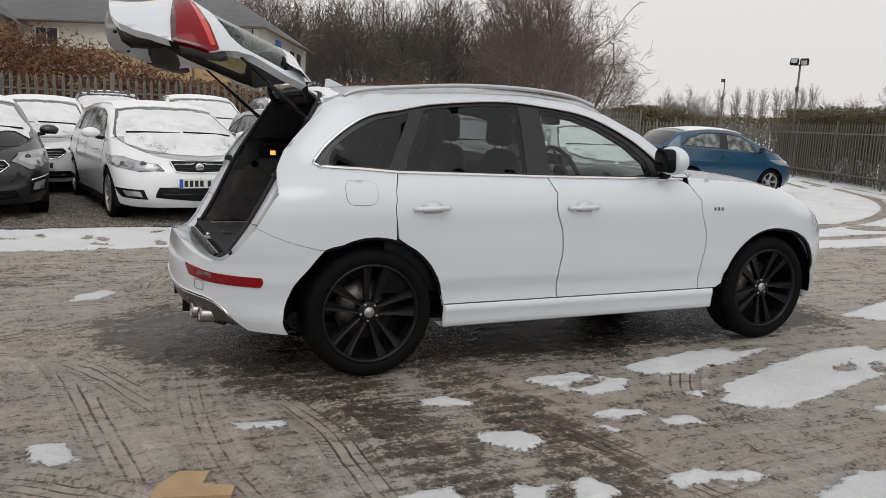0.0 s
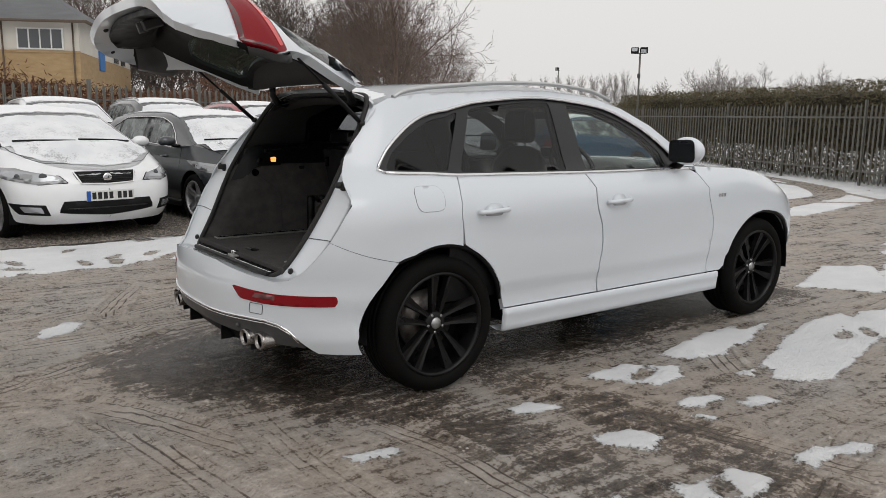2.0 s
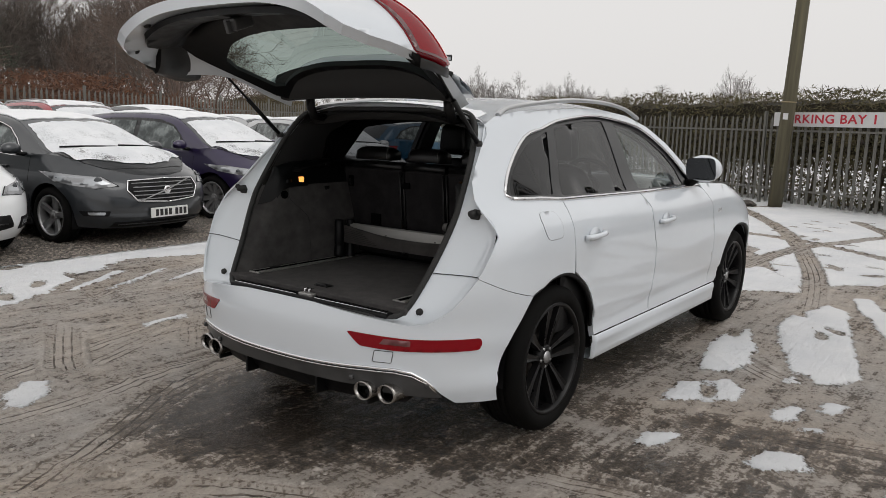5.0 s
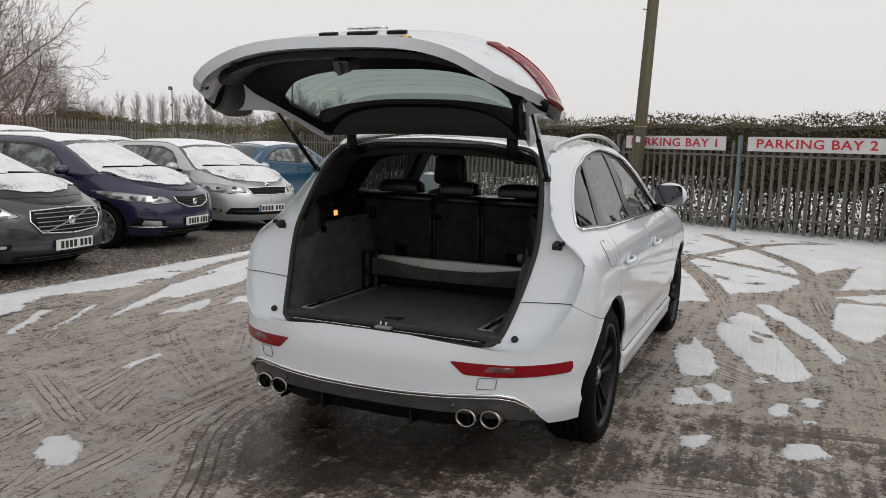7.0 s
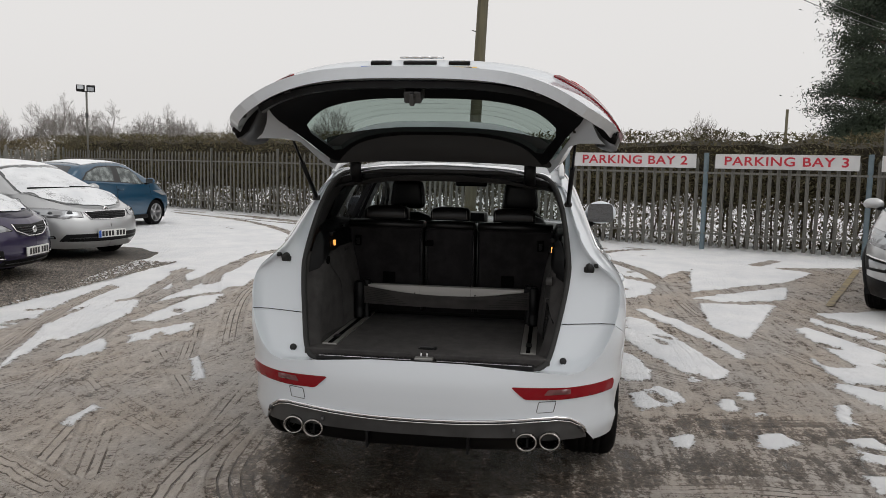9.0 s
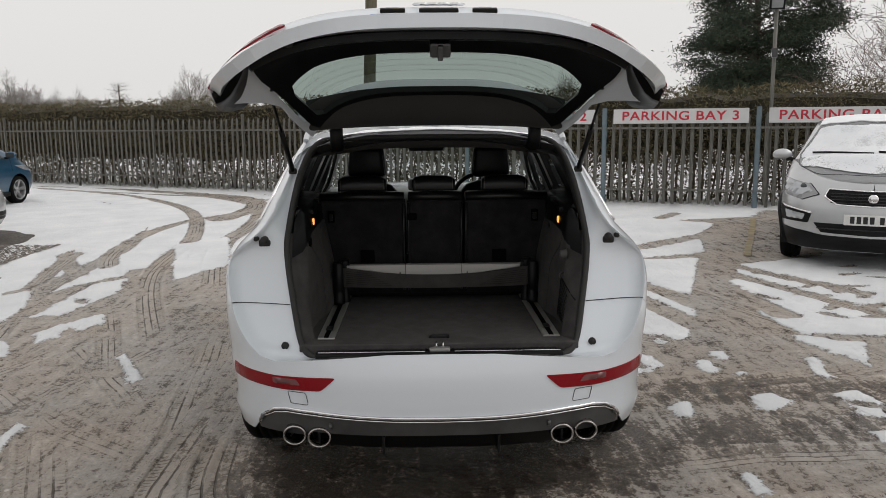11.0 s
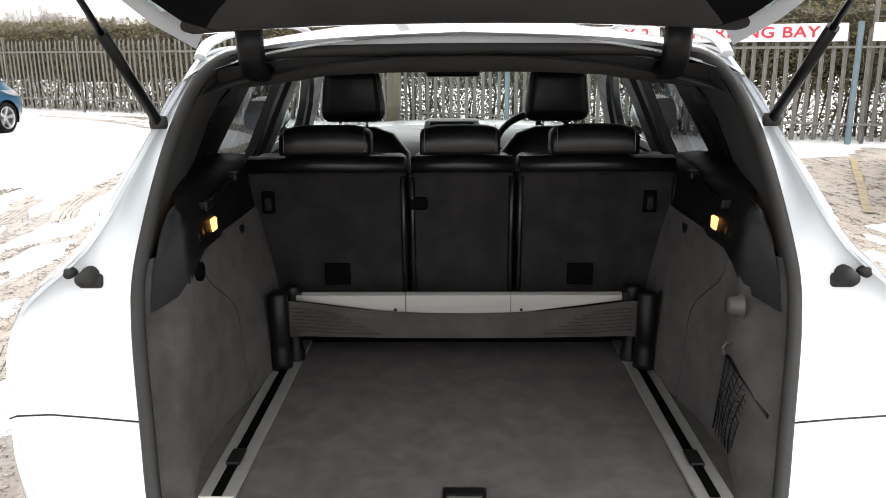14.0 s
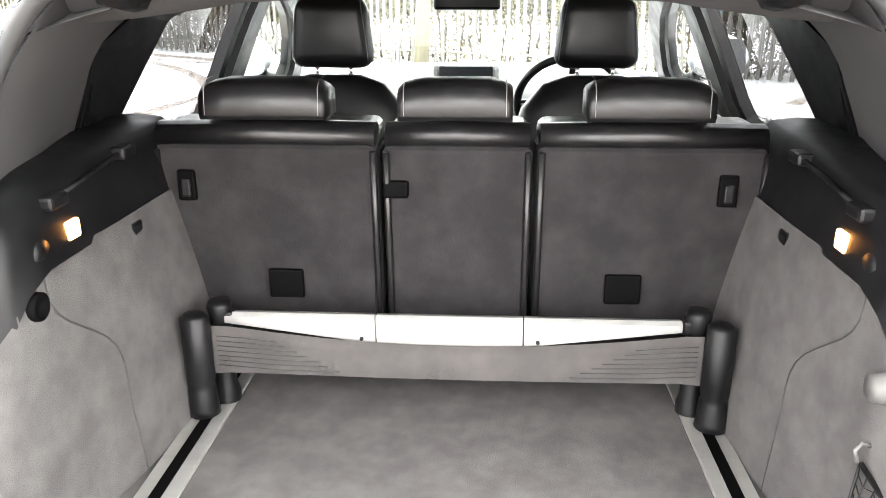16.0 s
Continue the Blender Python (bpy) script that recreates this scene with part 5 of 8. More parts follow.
def parked_car(label, m, colour, L=4.2, W=1.78, H=1.46, hood=0.96, lead=0.76, cowl=1.02, screen=0.78, belt=0.94, rise=0.06, tail_rake=0.45, r=0.315, rim=None, snow=(1, 1, 0.9), front="neat", plate_z=0.45, windows=None, spokes=5, chrome=False, rails=False, doors=4, cladding=None):
    """A hatchback, estate or small off-roader, its nose at x = L; snow: how far roof, windscreen and bonnet are covered."""
    car = holder("parked_car", m, label, "car", "parked cars")
    hw = W / 2
    reach_r, arc_r, reach_f, arc_f = 0.50, 0.92, 0.62, 1.02
    hb = belt + rise
    k_ = lead / 0.76
    wide = [(.16, .90 * hw), (.26, .95 * hw), (.42, .98 * hw), (.60, 1.0 * hw), (.70, .998 * hw), (.80 * k_, .972 * hw), (belt, .94 * hw), (hb, .925 * hw)]
    tail = [(.2, .16), (.32, .05), (.5, .02), (.62, .03), (.8, .06), (hb, .12)]
    nose = [(.18, L - .12), (.27, L - .03), (.36, L), (.52 * k_, L - .005), (.64 * k_, L - .035), (lead - 0.01, L - .10), (lead + .06, L - .24), (hb, L - .50)]
    skin_, flank_, hw_ = body_surface(wide, tail, nose, reach_r, arc_r, 2.6, reach_f, arc_f, 2.35, 0.02)
    fx, rx = L - 0.87, 0.74
    s_of = lambda x, z: x - soft_tab(z, tail, 0.03) - reach_r + arc_r
    s_end = lambda z: s_of(soft_tab(z, nose, 0.03) - reach_f + arc_f, z)
    x_cowl, x_end = L - cowl, L - 0.10 - reach_f + arc_f

    def top(x):
        """Height of the upper edge of the flank: window line, then the bonnet's edge."""
        if x < x_cowl:
            return hb - rise * min(1.0, max(0.0, (x - 0.3) / (x_cowl - 0.9))) + (hood - belt) * max(0.0, 1 - (x_cowl - x) / 0.5)
        bend = L - 0.10 - reach_f
        if x > bend:
            x = bend + reach_f * math.sin(min(1.0, (x - bend) / arc_f) * math.pi / 2) ** (2 / 2.35)
        return hood - (hood - lead) * min(1.0, (x - x_cowl) / (cowl - 0.10)) ** 1.8

    def on_nose(f, z):
        """Running length for a share f of the half width from the middle of the nose; past 1, metres back along the flank."""
        if f <= 1:
            return s_end(z) - arc_f * 2 / math.pi * math.asin(min(1.0, max(0.0, f)) ** (2.35 / 2))
        return s_end(z) - arc_f - (f - 1)
    ra = r + 0.045
    low = 0.22 + (0.08 if cladding else 0)
    half_ = [(0.0, hb), (0.0, 0.32)] + [(s_of(x, low), low) for x in (0.25, rx - ra)] + [(s_of(x, z), z) for x, z in arch(rx, r, ra, 195, -15, 18)] + [(s_of(x, low), low) for x in (rx + ra + 0.1, fx - ra - 0.1)] + [(s_of(x, z), z) for x, z in arch(fx, r, ra, 195, -15, 18)] + [(s_of(L - 0.25, 0.2), 0.2)]
    half_ += [(s_end(z), z) for z in (0.2, 0.24, 0.28, 0.32, 0.36, 0.42, 0.5, 0.58, 0.64, 0.7) if z < lead - 0.02] + [(s_of(x, top(x)), top(x)) for x in [x_end - (x_end - x_cowl) * i / 16 for i in range(17)]] + [(s_of(x, top(x)), top(x)) for x in (x_cowl - 0.15, x_cowl - 0.3, x_cowl - 0.5, L * 0.5, 1.0, 0.6, 0.3)]
    for k in (False, True):
        part("body_side", sheet(half_, skin_, step=0.07, thick=0.012, mirror=k), colour, car)

    edge_row = [Vector(skin_(s_of(x, top(x)), top(x))) for x in [x_cowl + (x_end - x_cowl) * i / 60 for i in range(61)]]

    def hood_at(u, v):
        """The bonnet by the place along its edge and the share across."""
        g = min(0.9999, max(0.0, u)) * 60
        e = edge_row[int(g)].lerp(edge_row[int(g) + 1], g - int(g))
        y, q = abs(e.y), max(0.0, 1 - u)
        return (e.x + 0.20 * q ** 1.3 * (1 - v * v), v * y, e.z + (0.075 - 0.03 * u) * (1 - abs(v) ** 2.2) * min(1.0, y / hw * 1.1) + 0.012 * math.exp(-((abs(v) - 0.55) / 0.16) ** 2) * q)

    def hood_xy(x, y):
        """The bonnet by its plan."""
        lo_, hi_ = 0.0, 1.0
        for _ in range(14):
            mid_ = (lo_ + hi_) / 2
            g = min(0.9999, mid_) * 60
            w_ = max(1e-4, abs(edge_row[int(g)].lerp(edge_row[int(g) + 1], g - int(g)).y))
            if abs(y) >= w_ or hood_at(mid_, y / w_)[0] > x:
                hi_ = mid_
            else:
                lo_ = mid_
        g = min(0.9999, lo_) * 60
        w_ = max(1e-4, abs(edge_row[int(g)].lerp(edge_row[int(g) + 1], g - int(g)).y))
        p = hood_at(lo_, max(-1.0, min(1.0, y / w_)))
        return (x, y, p[2])
    part("bonnet", solid(grid([[hood_at(i / 24, -1 + j / 12) for j in range(25)] for i in range(25)]), 0.006), colour, car)
    x_tip = edge_row[-1].x
    gap_line = [(x_cowl + 0.06, -.84 * hw), (x_cowl + 0.4, -.82 * hw), (x_tip - 0.40, -.74 * hw), (x_tip - 0.20, -.52 * hw), (x_tip - 0.10, 0.0)]
    gap_line = gap_line + [(x, -y) for x, y in gap_line[-2::-1]]
    part("bonnet_gap", tube([Vector(hood_xy(p.x, p.y)) + Vector((0, 0, 0.001)) for p in curve_pts([(x, y, 0) for x, y in gap_line], 6)], 0.003, 5), BLACK_PLASTIC, car)
    xw0, xw1 = x_cowl + 0.10, x_cowl - screen
    prof = [(0.06, hb - 0.02), (0.14, hb + 0.06), (0.14 + tail_rake, H - 0.075), (0.75 + tail_rake, H - 0.015), (xw1 - 0.75, H), (xw1 - 0.25, H - 0.015), (xw1 + 0.02, H - 0.07), (xw0, hood + 0.015)]
    zr = lambda x: soft_tab(x, prof, 0.07)

    def cabin(x, v):
        z = zr(x)
        zb = min(top(x), z) - 0.015
        up_ = max(0.01, z - zb)
        a = abs(v)
        yb = hw * (0.925 - (0.30 * (0.5 - x) if x < 0.5 else 0))
        yr = yb - 0.37 * up_
        bow = 0.19 * (1 - min(1, a / 0.75) ** 2) * min(1, max(0, (x - xw1 + 0.2) / 0.5)) - 0.14 * (1 - min(1, a / 0.75) ** 2) * min(1, max(0, (0.8 - x) / 0.5))
        if a <= 0.75:
            f = a / 0.75
            p = (x + bow, yr * f, z - 0.06 * f ** 2.6)
        else:
            f = (a - 0.75) / 0.25
            p = (x, yr + (yb - yr) * (f ** 0.85), (z - 0.06) + (zb - z + 0.06) * f)
        return (p[0], p[1] * (1 if v >= 0 else -1), p[2])
    part("cabin", grid([[cabin(0.06 + (xw0 - 0.06) * i / 56, -1 + j / 20) for j in range(41)] for i in range(57)], flip=True), colour, car)
    up = lambda a, b: cabin(a, b)
    screen_line = [(xw1 + 0.05, -0.69), (xw1 + 0.05, 0.69), (xw0 - 0.20, 0.735), (xw0 - 0.05, 0.70), (xw0 - 0.02, 0.0), (xw0 - 0.05, -0.70), (xw0 - 0.20, -0.735)]
    part("windscreen", sheet(screen_line, up, step=0.07, lift=0.004, thick=0.004), WINDOW_DARK, car)
    wob = lambda a, b, s: 0.02 * noise.noise(Vector((a * 3.1, b * 5.0, s))) + 0.014 * noise.noise(Vector((a * 11, b * 17, s + 4)))
    seed = L * 7 + W
    if snow[1]:
        line = resample([(xw1 + 0.13, -0.655), (xw1 + 0.13, 0.655), (xw0 - 0.20, 0.705), (xw0 - 0.10, 0.69), (xw0 - 0.08, 0.0), (xw0 - 0.10, -0.69), (xw0 - 0.20, -0.705)], 0.05)
        part("windscreen_snow", sheet([(a + wob(a, b, seed) * 1.5, b + wob(b, a, seed)) for a, b in line], up, step=0.06, lift=0.008, thick=0), SCREEN_SNOW, car, "thin snow on the glass")
    for k, (y0_, y1_) in enumerate(((0.62, 0.02), (-0.02, -0.60))):
        part("wiper", tube([Vector(up(xw0 - 0.105 - 0.03 * i / 6 - 0.10 * abs(y0_ + (y1_ - y0_) * i / 6) ** 2, y0_ + (y1_ - y0_) * i / 6)) + Vector((0.012, 0, 0.018)) for i in range(7)], 0.011, 5), BLACK_PLASTIC, car, "black wiper")
    if snow[0]:
        line = resample([(0.30 + tail_rake, -0.70), (xw1 + 0.03, -0.69), (xw1 + 0.06, 0), (xw1 + 0.03, 0.69), (0.30 + tail_rake, 0.70)], 0.06)
        part("roof_snow", sheet([(a + wob(a, b, seed + 1) * 1.6, b + wob(b, a, seed + 1) * 0.7) for a, b in line], up, step=0.08, lift=0.016, thick=0.013), CAR_SNOW, car, "thin snow on the roof")
    if snow[2]:
        x0_, x1_ = x_cowl + 0.10, x_cowl + (x_tip - x_cowl) * snow[2]
        line = resample([(x0_, -.78 * hw), (x0_ + 0.30, -.79 * hw), (x1_ - 0.25, -.61 * hw), (x1_ - 0.07, -.34 * hw), (x1_, 0), (x1_ - 0.07, .34 * hw), (x1_ - 0.25, .61 * hw), (x0_ + 0.30, .79 * hw), (x0_, .78 * hw), (x0_ + 0.12, 0)], 0.05)
        part("bonnet_snow", sheet([(a + wob(a, b, seed + 2) * 1.2, b + wob(b, a, seed + 2)) for a, b in line], hood_xy, step=0.05, lift=0.009, thick=0), BONNET_SNOW, car, "thin snow on the bonnet")
    part("rear_window", sheet([(0.15, -0.66), (0.15, 0.66), (0.11 + tail_rake, 0.62), (0.11 + tail_rake, -0.62)], up, step=0.09, lift=0.004, thick=0.004), WINDOW_DARK, car)
    xm = (xw1 + 0.95) / 2 + 0.12
    x_back, x_sill = 0.30 + tail_rake, xw0 - 0.40
    for sgn in (1, -1):
        turned = lambda line: [(x, v * sgn) for x, v in (line if sgn > 0 else line[::-1])]
        band_line = [(x_back - 0.22, .955), (0.9, .968), (x_sill, .985), (x_sill - 0.12, .925), (xw1 + 0.22, .832), (xw1 + 0.04, .79), (xw1 - 0.3, .778), (x_back + 0.35, .78), (x_back, .84)]
        band = part("window_band", sheet(turned(band_line), up, step=0.08, lift=0.003, thick=0.004), GLOSS_BLACK, car)
        rear_pane = [(x_back - 0.14, .948), (0.9, .962), (xm - 0.05, .968), (xm - 0.05, .797), (x_back + 0.36, .797), (x_back + 0.03, .85)]
        front_pane = [(xm + 0.05, .968), (x_sill - 0.08, .978), (x_sill - 0.20, .922), (xw1 + 0.18, .835), (xw1 + 0.02, .803), (xm + 0.05, .797)]
        if doors == 2:
            rear_pane[2:4] = [(xm - 0.18, .962), (xm - 0.14, .797)]
        for line in (rear_pane, front_pane):
            part("side_window", sheet(turned(line), up, step=0.09, lift=0.006, thick=0.004), windows or FROSTED, band)
        if doors == 4:
            part("door_pillar", tube([Vector(cabin(0.98, v * sgn)) + Vector((0, 0.006 * sgn, 0)) for v in (.80, .86, .92, .965)], 0.012, 5), GLOSS_BLACK, band)
        if chrome:
            ring = [Vector(cabin(x, v * sgn)) + Vector((0, 0.006 * sgn, 0)) for x, v in resample(band_line, 0.06)]
            part("chrome_line", tube(ring, 0.008, 5, closed=True), CHROME, band)
        if rails:
            part("roof_rail", tube([Vector(cabin(x, 0.66 * sgn)) + Vector((0, 0, h_)) for x, h_ in ((x_back, 0.0), (x_back + 0.12, .045), (xm, .05), (xw1 - 0.2, .045), (xw1 - 0.1, 0.0))], 0.014, 6), SILVER, car)
        y = hw + 0.08
        zm = top(x_sill) + 0.07
        mb = ellipsoid(x_sill - 0.04, sgn * y, zm, 0.075, 0.115, 0.072)
        for v in mb.verts:
            v.co.x = max(v.co.x, x_sill - 0.08)
            v.co.z = max(v.co.z, zm - 0.05)
        mi = part("door_mirror", mb, colour, car, smooth=True)
        part("mirror_foot", tube([(x_sill - 0.02, sgn * hw * 0.88, zm - 0.07), (x_sill - 0.02, sgn * (y - 0.05), zm - 0.045)], 0.026, 6), BLACK_PLASTIC, mi)
        part("mirror_glass", box(x_sill - 0.082, sgn * y, zm + 0.005, 0.004, 0.17, 0.085, 0.0), WINDOW_DARK, mi)
        for xh in ((xm - 0.18, xm + 0.80) if doors == 4 else (xm - 0.05,)):
            part("door_handle", tube([(xh - 0.09, sgn * hw * 0.975, top(xh) - 0.12), (xh - 0.06, sgn * (hw * 0.975 + 0.028), top(xh) - 0.12), (xh + 0.06, sgn * (hw * 0.975 + 0.028), top(xh) - 0.115), (xh + 0.09, sgn * hw * 0.975, top(xh) - 0.115)], 0.011, 6), colour, car)
        for xd in ((rx + ra + 0.02, xm, x_sill + 0.10) if doors == 4 else (xm - 0.16, x_sill + 0.10)):
            part("door_gap", tube([Vector((p[0], sgn * abs(p[1]), p[2])) for p in (flank_(xd + (0.10 * max(0, .5 - z) if xd < xm else 0), z) for z in (0.30, 0.5, 0.7, top(xd) - 0.02))], 0.0035, 4), BLACK_PLASTIC, car)
        part("side_skirt", box((rx + fx) / 2, sgn * hw * 0.955, low + 0.005, fx - rx - 2 * ra + 0.02, 0.05, 0.09, 0.02), cladding or BLACK_PLASTIC, car)
        if cladding:
            for hx in (rx, fx):
                part("arch_trim", tube([Vector((p[0], sgn * (abs(p[1]) + 0.004), p[2])) for p in (flank_(x, z) for x, z in arch(hx, r, ra + 0.02, 188, -8, 18))], 0.03, 6), cladding, car)
    # nose
    F = FRONTS[front]
    lay = lambda pts, cut=0.015: rounded([(on_nose(f, z), z) for f, z in pts], cut)
    def to_middle(pts):
        """An outline that ends on the middle line, with that line followed up the nose."""
        z0_, z1_ = pts[-1][1], pts[0][1]
        line = list(pts) + [(0, z0_ + (z1_ - z0_) * i / 6) for i in range(1, 6)]
        return [(on_nose(f, z) + (0.004 if f == 0 else 0), z) for f, z in line][::-1]
    for k in (False, True):
        sgn = 1 if k else -1
        side = lambda f, z: (lambda p: Vector((p[0] + 0.008, abs(p[1]) * sgn, p[2])))(skin_(on_nose(f, z), z))
        gl = part("grille", sheet(to_middle(F["grille"]), skin_, lift=0.004, thick=0.006, step=0.05, mirror=k), GRILLE_BLACK, car)
        zt, zl = F["grille"][0][1], F["grille"][-1][1]
        for i in range(F["bars"]):
            z = zl + (zt - zl) * (i + 1) / (F["bars"] + 1)
            wd = max(f for f, _ in F["grille"]) * 0.86
            part("grille_bar", tube([side(wd * j / 6, z) for j in range(7)], 0.006, 5), RIM_SILVER if front in ("broad", "hex") else GLOSS_BLACK, gl)
        if F["bars"] == 0:
            for i in range(4):
                z = zl + (zt - zl) * (i + 1) / 5
                part("grille_mesh", tube([side(F["grille"][-2][0] * j / 6, z) for j in range(7)], 0.003, 4), GLOSS_BLACK, gl)
        rim_line = F["grille"] if F["edge"] == "all" else F["grille"][1:]
        part("grille_edge", tube([side(f, z) for f, z in resample(rim_line, 0.05, False)], 0.009, 6), CHROME if front != "slim" else colour, gl)
        it = part("lower_intake", sheet(to_middle(F["intake"]), skin_, lift=0.004, thick=0.006, step=0.06, mirror=k), GRILLE_BLACK, car)
        part("intake_bar", tube([side(F["intake"][1][0] * 0.95 * j / 6, (F["intake"][0][1] + F["intake"][-1][1]) / 2) for j in range(7)], 0.007, 5), GLOSS_BLACK, it)
        hl = part("headlamp", sheet(lay(F["lamp"])[::-1], skin_, lift=0.006, thick=0.02, step=0.04, mirror=k), LAMP_GREY, car, "clear angular headlamp")
        cf, cz = sum(f for f, _ in F["lamp"]) / len(F["lamp"]), sum(z for _, z in F["lamp"]) / len(F["lamp"])
        small = [(cf + (f - cf) * 0.80, cz + (z - cz) * 0.66) for f, z in F["lamp"]]
        part("lamp_bezel", tube([side(f, z) for f, z in F["lamp"] + F["lamp"][:1]], 0.005, 5), GRILLE_BLACK, hl)
        bowl = part("lamp_bowl", sheet(lay(small)[::-1], skin_, lift=0.0085, thick=0.002, step=0.05, mirror=k), CLEAR_LENS, hl)
        for df, rad in ((-0.12, 0.042), (0.10, 0.034)):
            c = side(cf + df, cz - 0.004)
            n_ = (side(cf + df + 0.02, cz) - side(cf + df - 0.02, cz)).cross(Vector((0, 0, 1)))
            n_ = n_.normalized() * (1 if n_.x > 0 else -1)
            part("lamp_lens", lathe([(0, -0.008), (rad * 0.7, -0.006), (rad, 0.0)], 14, Matrix.Translation(c - n_ * 0.002) @ n_.to_track_quat("-Y", "Z").to_matrix().to_4x4()), WINDOW_DARK, bowl)
        fg = part("fog_recess", sheet(lay(F["fog"])[::-1], skin_, lift=0.004, thick=0.006, step=0.05, mirror=k), GRILLE_BLACK, car)
        cf, cz = sum(f for f, _ in F["fog"]) / 4, sum(z for _, z in F["fog"]) / 4
        part("fog_lamp", sheet(lay([(cf + (f - cf) * 0.62, cz + (z - cz) * 0.55) for f, z in F["fog"]])[::-1], skin_, lift=0.007, thick=0.003, step=0.05, mirror=k), CLEAR_LENS, fg)
        if front in ("swept", "tall", "hex"):
            edge_ = F["fog"][2:] if front == "swept" else F["fog"][:2]
            part("fog_blade", tube([side(f, z) for f, z in resample(edge_, 0.05, False)], 0.010, 6), CHROME, fg)
        part("tail_lamp", sheet([(.45, .70 * k_), (.80, .72 * k_), (.86, .90 * k_), (.50, .90 * k_)], skin_, lift=0.008, thick=0.01, step=0.08, mirror=k), RED_LENS, car)
    if front == "broad":
        part("grille_slash", tube([Vector((skin_(on_nose(abs(f), z), z)[0] + 0.014, f * hw, z)) for f, z in ((-.40, .50), (-.2, .56), (0, .61), (.2, .665), (.40, .715))], 0.008, 5), RIM_SILVER, car)
    zp = plate_z
    xp = skin_(s_end(zp), zp)[0] + 0.012
    if cladding:
        for k in (False, True):
            part("lower_bumper", sheet(rounded([(on_nose(1.16, .40), .40), (on_nose(.98, .44), .44), (on_nose(.7, .40), .40), (on_nose(.5, .37), .37)] + [(s_end(z) + 0.003, z) for z in (.36, .32, .28, .24, .21)] + [(on_nose(.6, .21), .21), (on_nose(1.0, .22), .22), (on_nose(1.16, .25), .25)], 0.01)[::-1], skin_, lift=0.006, thick=0.008, step=0.06, mirror=k), cladding, car)
    pl = part("number_plate", box(xp, 0, zp, 0.014, 0.52, 0.111, 0.004), PLATE_W, car, "white front registration plate")
    if front in ("slim", "neat"):
        part("plate_band", box(xp + 0.008, -0.238, zp, 0.002, 0.042, 0.105), PLATE_BLUE, pl)
    for i in range(7):
        part("plate_bar", box(xp + 0.008, -0.18 + 0.061 * i + (0.03 if i > 3 else 0), zp, 0.002, 0.042, 0.074), PLATE_INK, pl)
    ze = (F["grille"][0][1] + F["grille"][-1][1]) / 2 + (0.075 if front == "neat" else 0)
    part("nose_emblem", lathe([(0, -0.004), (0.030, -0.006), (0.046, -0.002), (0.050, 0.004)], 18, Matrix.Translation((skin_(s_end(ze), ze)[0] + 0.014, 0, ze)) @ pose(0, 0, 0, 0, 0, 90)), CHROME, car)
    for sgn in (-1, 1):
        part("wiper", tube([Vector(cabin(xw0 - 0.03, 0.75 * f)) + Vector((0.02, 0, 0.02)) for f in ((-.72, -.4, -.05) if sgn < 0 else (.1, .45, .78))], 0.010, 5), BLACK_PLASTIC, car)
    for hx in (rx, fx):
        build_wheel("wheel", car, pose(hx, -(hw - 0.115), r, 0, 12, 0), rim or RIM_SILVER, r, r * 0.72, 0.205, spokes, False, RIM_SILVER, 36)
        build_wheel("wheel", car, pose(hx, hw - 0.115, r, 0, 40, 180), rim or RIM_SILVER, r, r * 0.72, 0.205, spokes, False, RIM_SILVER, 36)
        for sgn in (1, -1):
            part("arch_liner", grid([[(hx + (ra + 0.01) * math.cos(radians(a)), sgn * y, r + (ra + 0.01) * math.sin(radians(a))) for y in (hw * 0.97, hw * 0.6)] for a in range(-20, 201, 20)]), BLACK_PLASTIC, car)
            part("arch_back", prism(arch(hx, r, ra + 0.01, -20, 200, 14), 0.01, Matrix(((1, 0, 0, 0), (0, 0, 1, sgn * hw * 0.6), (0, 1, 0, 0), (0, 0, 0, 1)))), BLACK_PLASTIC, car)
    part("underbody", box(L / 2, 0, 0.26, L - 0.9, W * 0.78, 0.12, 0.03), BLACK_PLASTIC, car)
    return car


def facing(x, y_front, L, turn=0):
    """A car in the row, its nose towards the yard."""
    return pose(x, y_front, 0, 0, 0, -90 + turn) @ pose(-L, 0, 0)


parked_car("white hatchback with snow on its screen, on gravel", facing(1.40, 9.92, 4.26, 9), HATCH_WHITE, 4.26, 1.82, 1.46, hood=0.985, front="slim", snow=(1, 1, 0.95), plate_z=0.50, spokes=10)
parked_car("charcoal grey hatchback dusted with snow, on gravel", facing(3.60, 10.06, 4.37, 7), CHARCOAL, 4.37, 1.80, 1.45, hood=0.98, front="broad", snow=(1, 1, 0.82), plate_z=0.36, chrome=True)
parked_car("dark violet hatchback with snowy roof and bonnet", facing(6.15, 10.62, 4.39, 8), PURPLE, 4.39, 1.77, 1.51, hood=1.0, lead=0.77, front="swept", snow=(1, 1, 0.90), plate_z=0.38, spokes=10)
parked_car("silver estate car with snowy bonnet, on gravel", facing(8.20, 10.84, 4.25, -15), SILVER, 4.25, 1.73, 1.47, hood=0.98, front="neat", snow=(1, 1, 0.95), tail_rake=0.30, plate_z=0.41)
parked_car("black hatchback with snow on roof and bonnet", facing(-1.08, 10.22, 4.3, 7), BLACK_PAINT, 4.30, 1.78, 1.47, hood=0.99, lead=0.78, front="hex", snow=(1, 1, 0.62), plate_z=0.50)
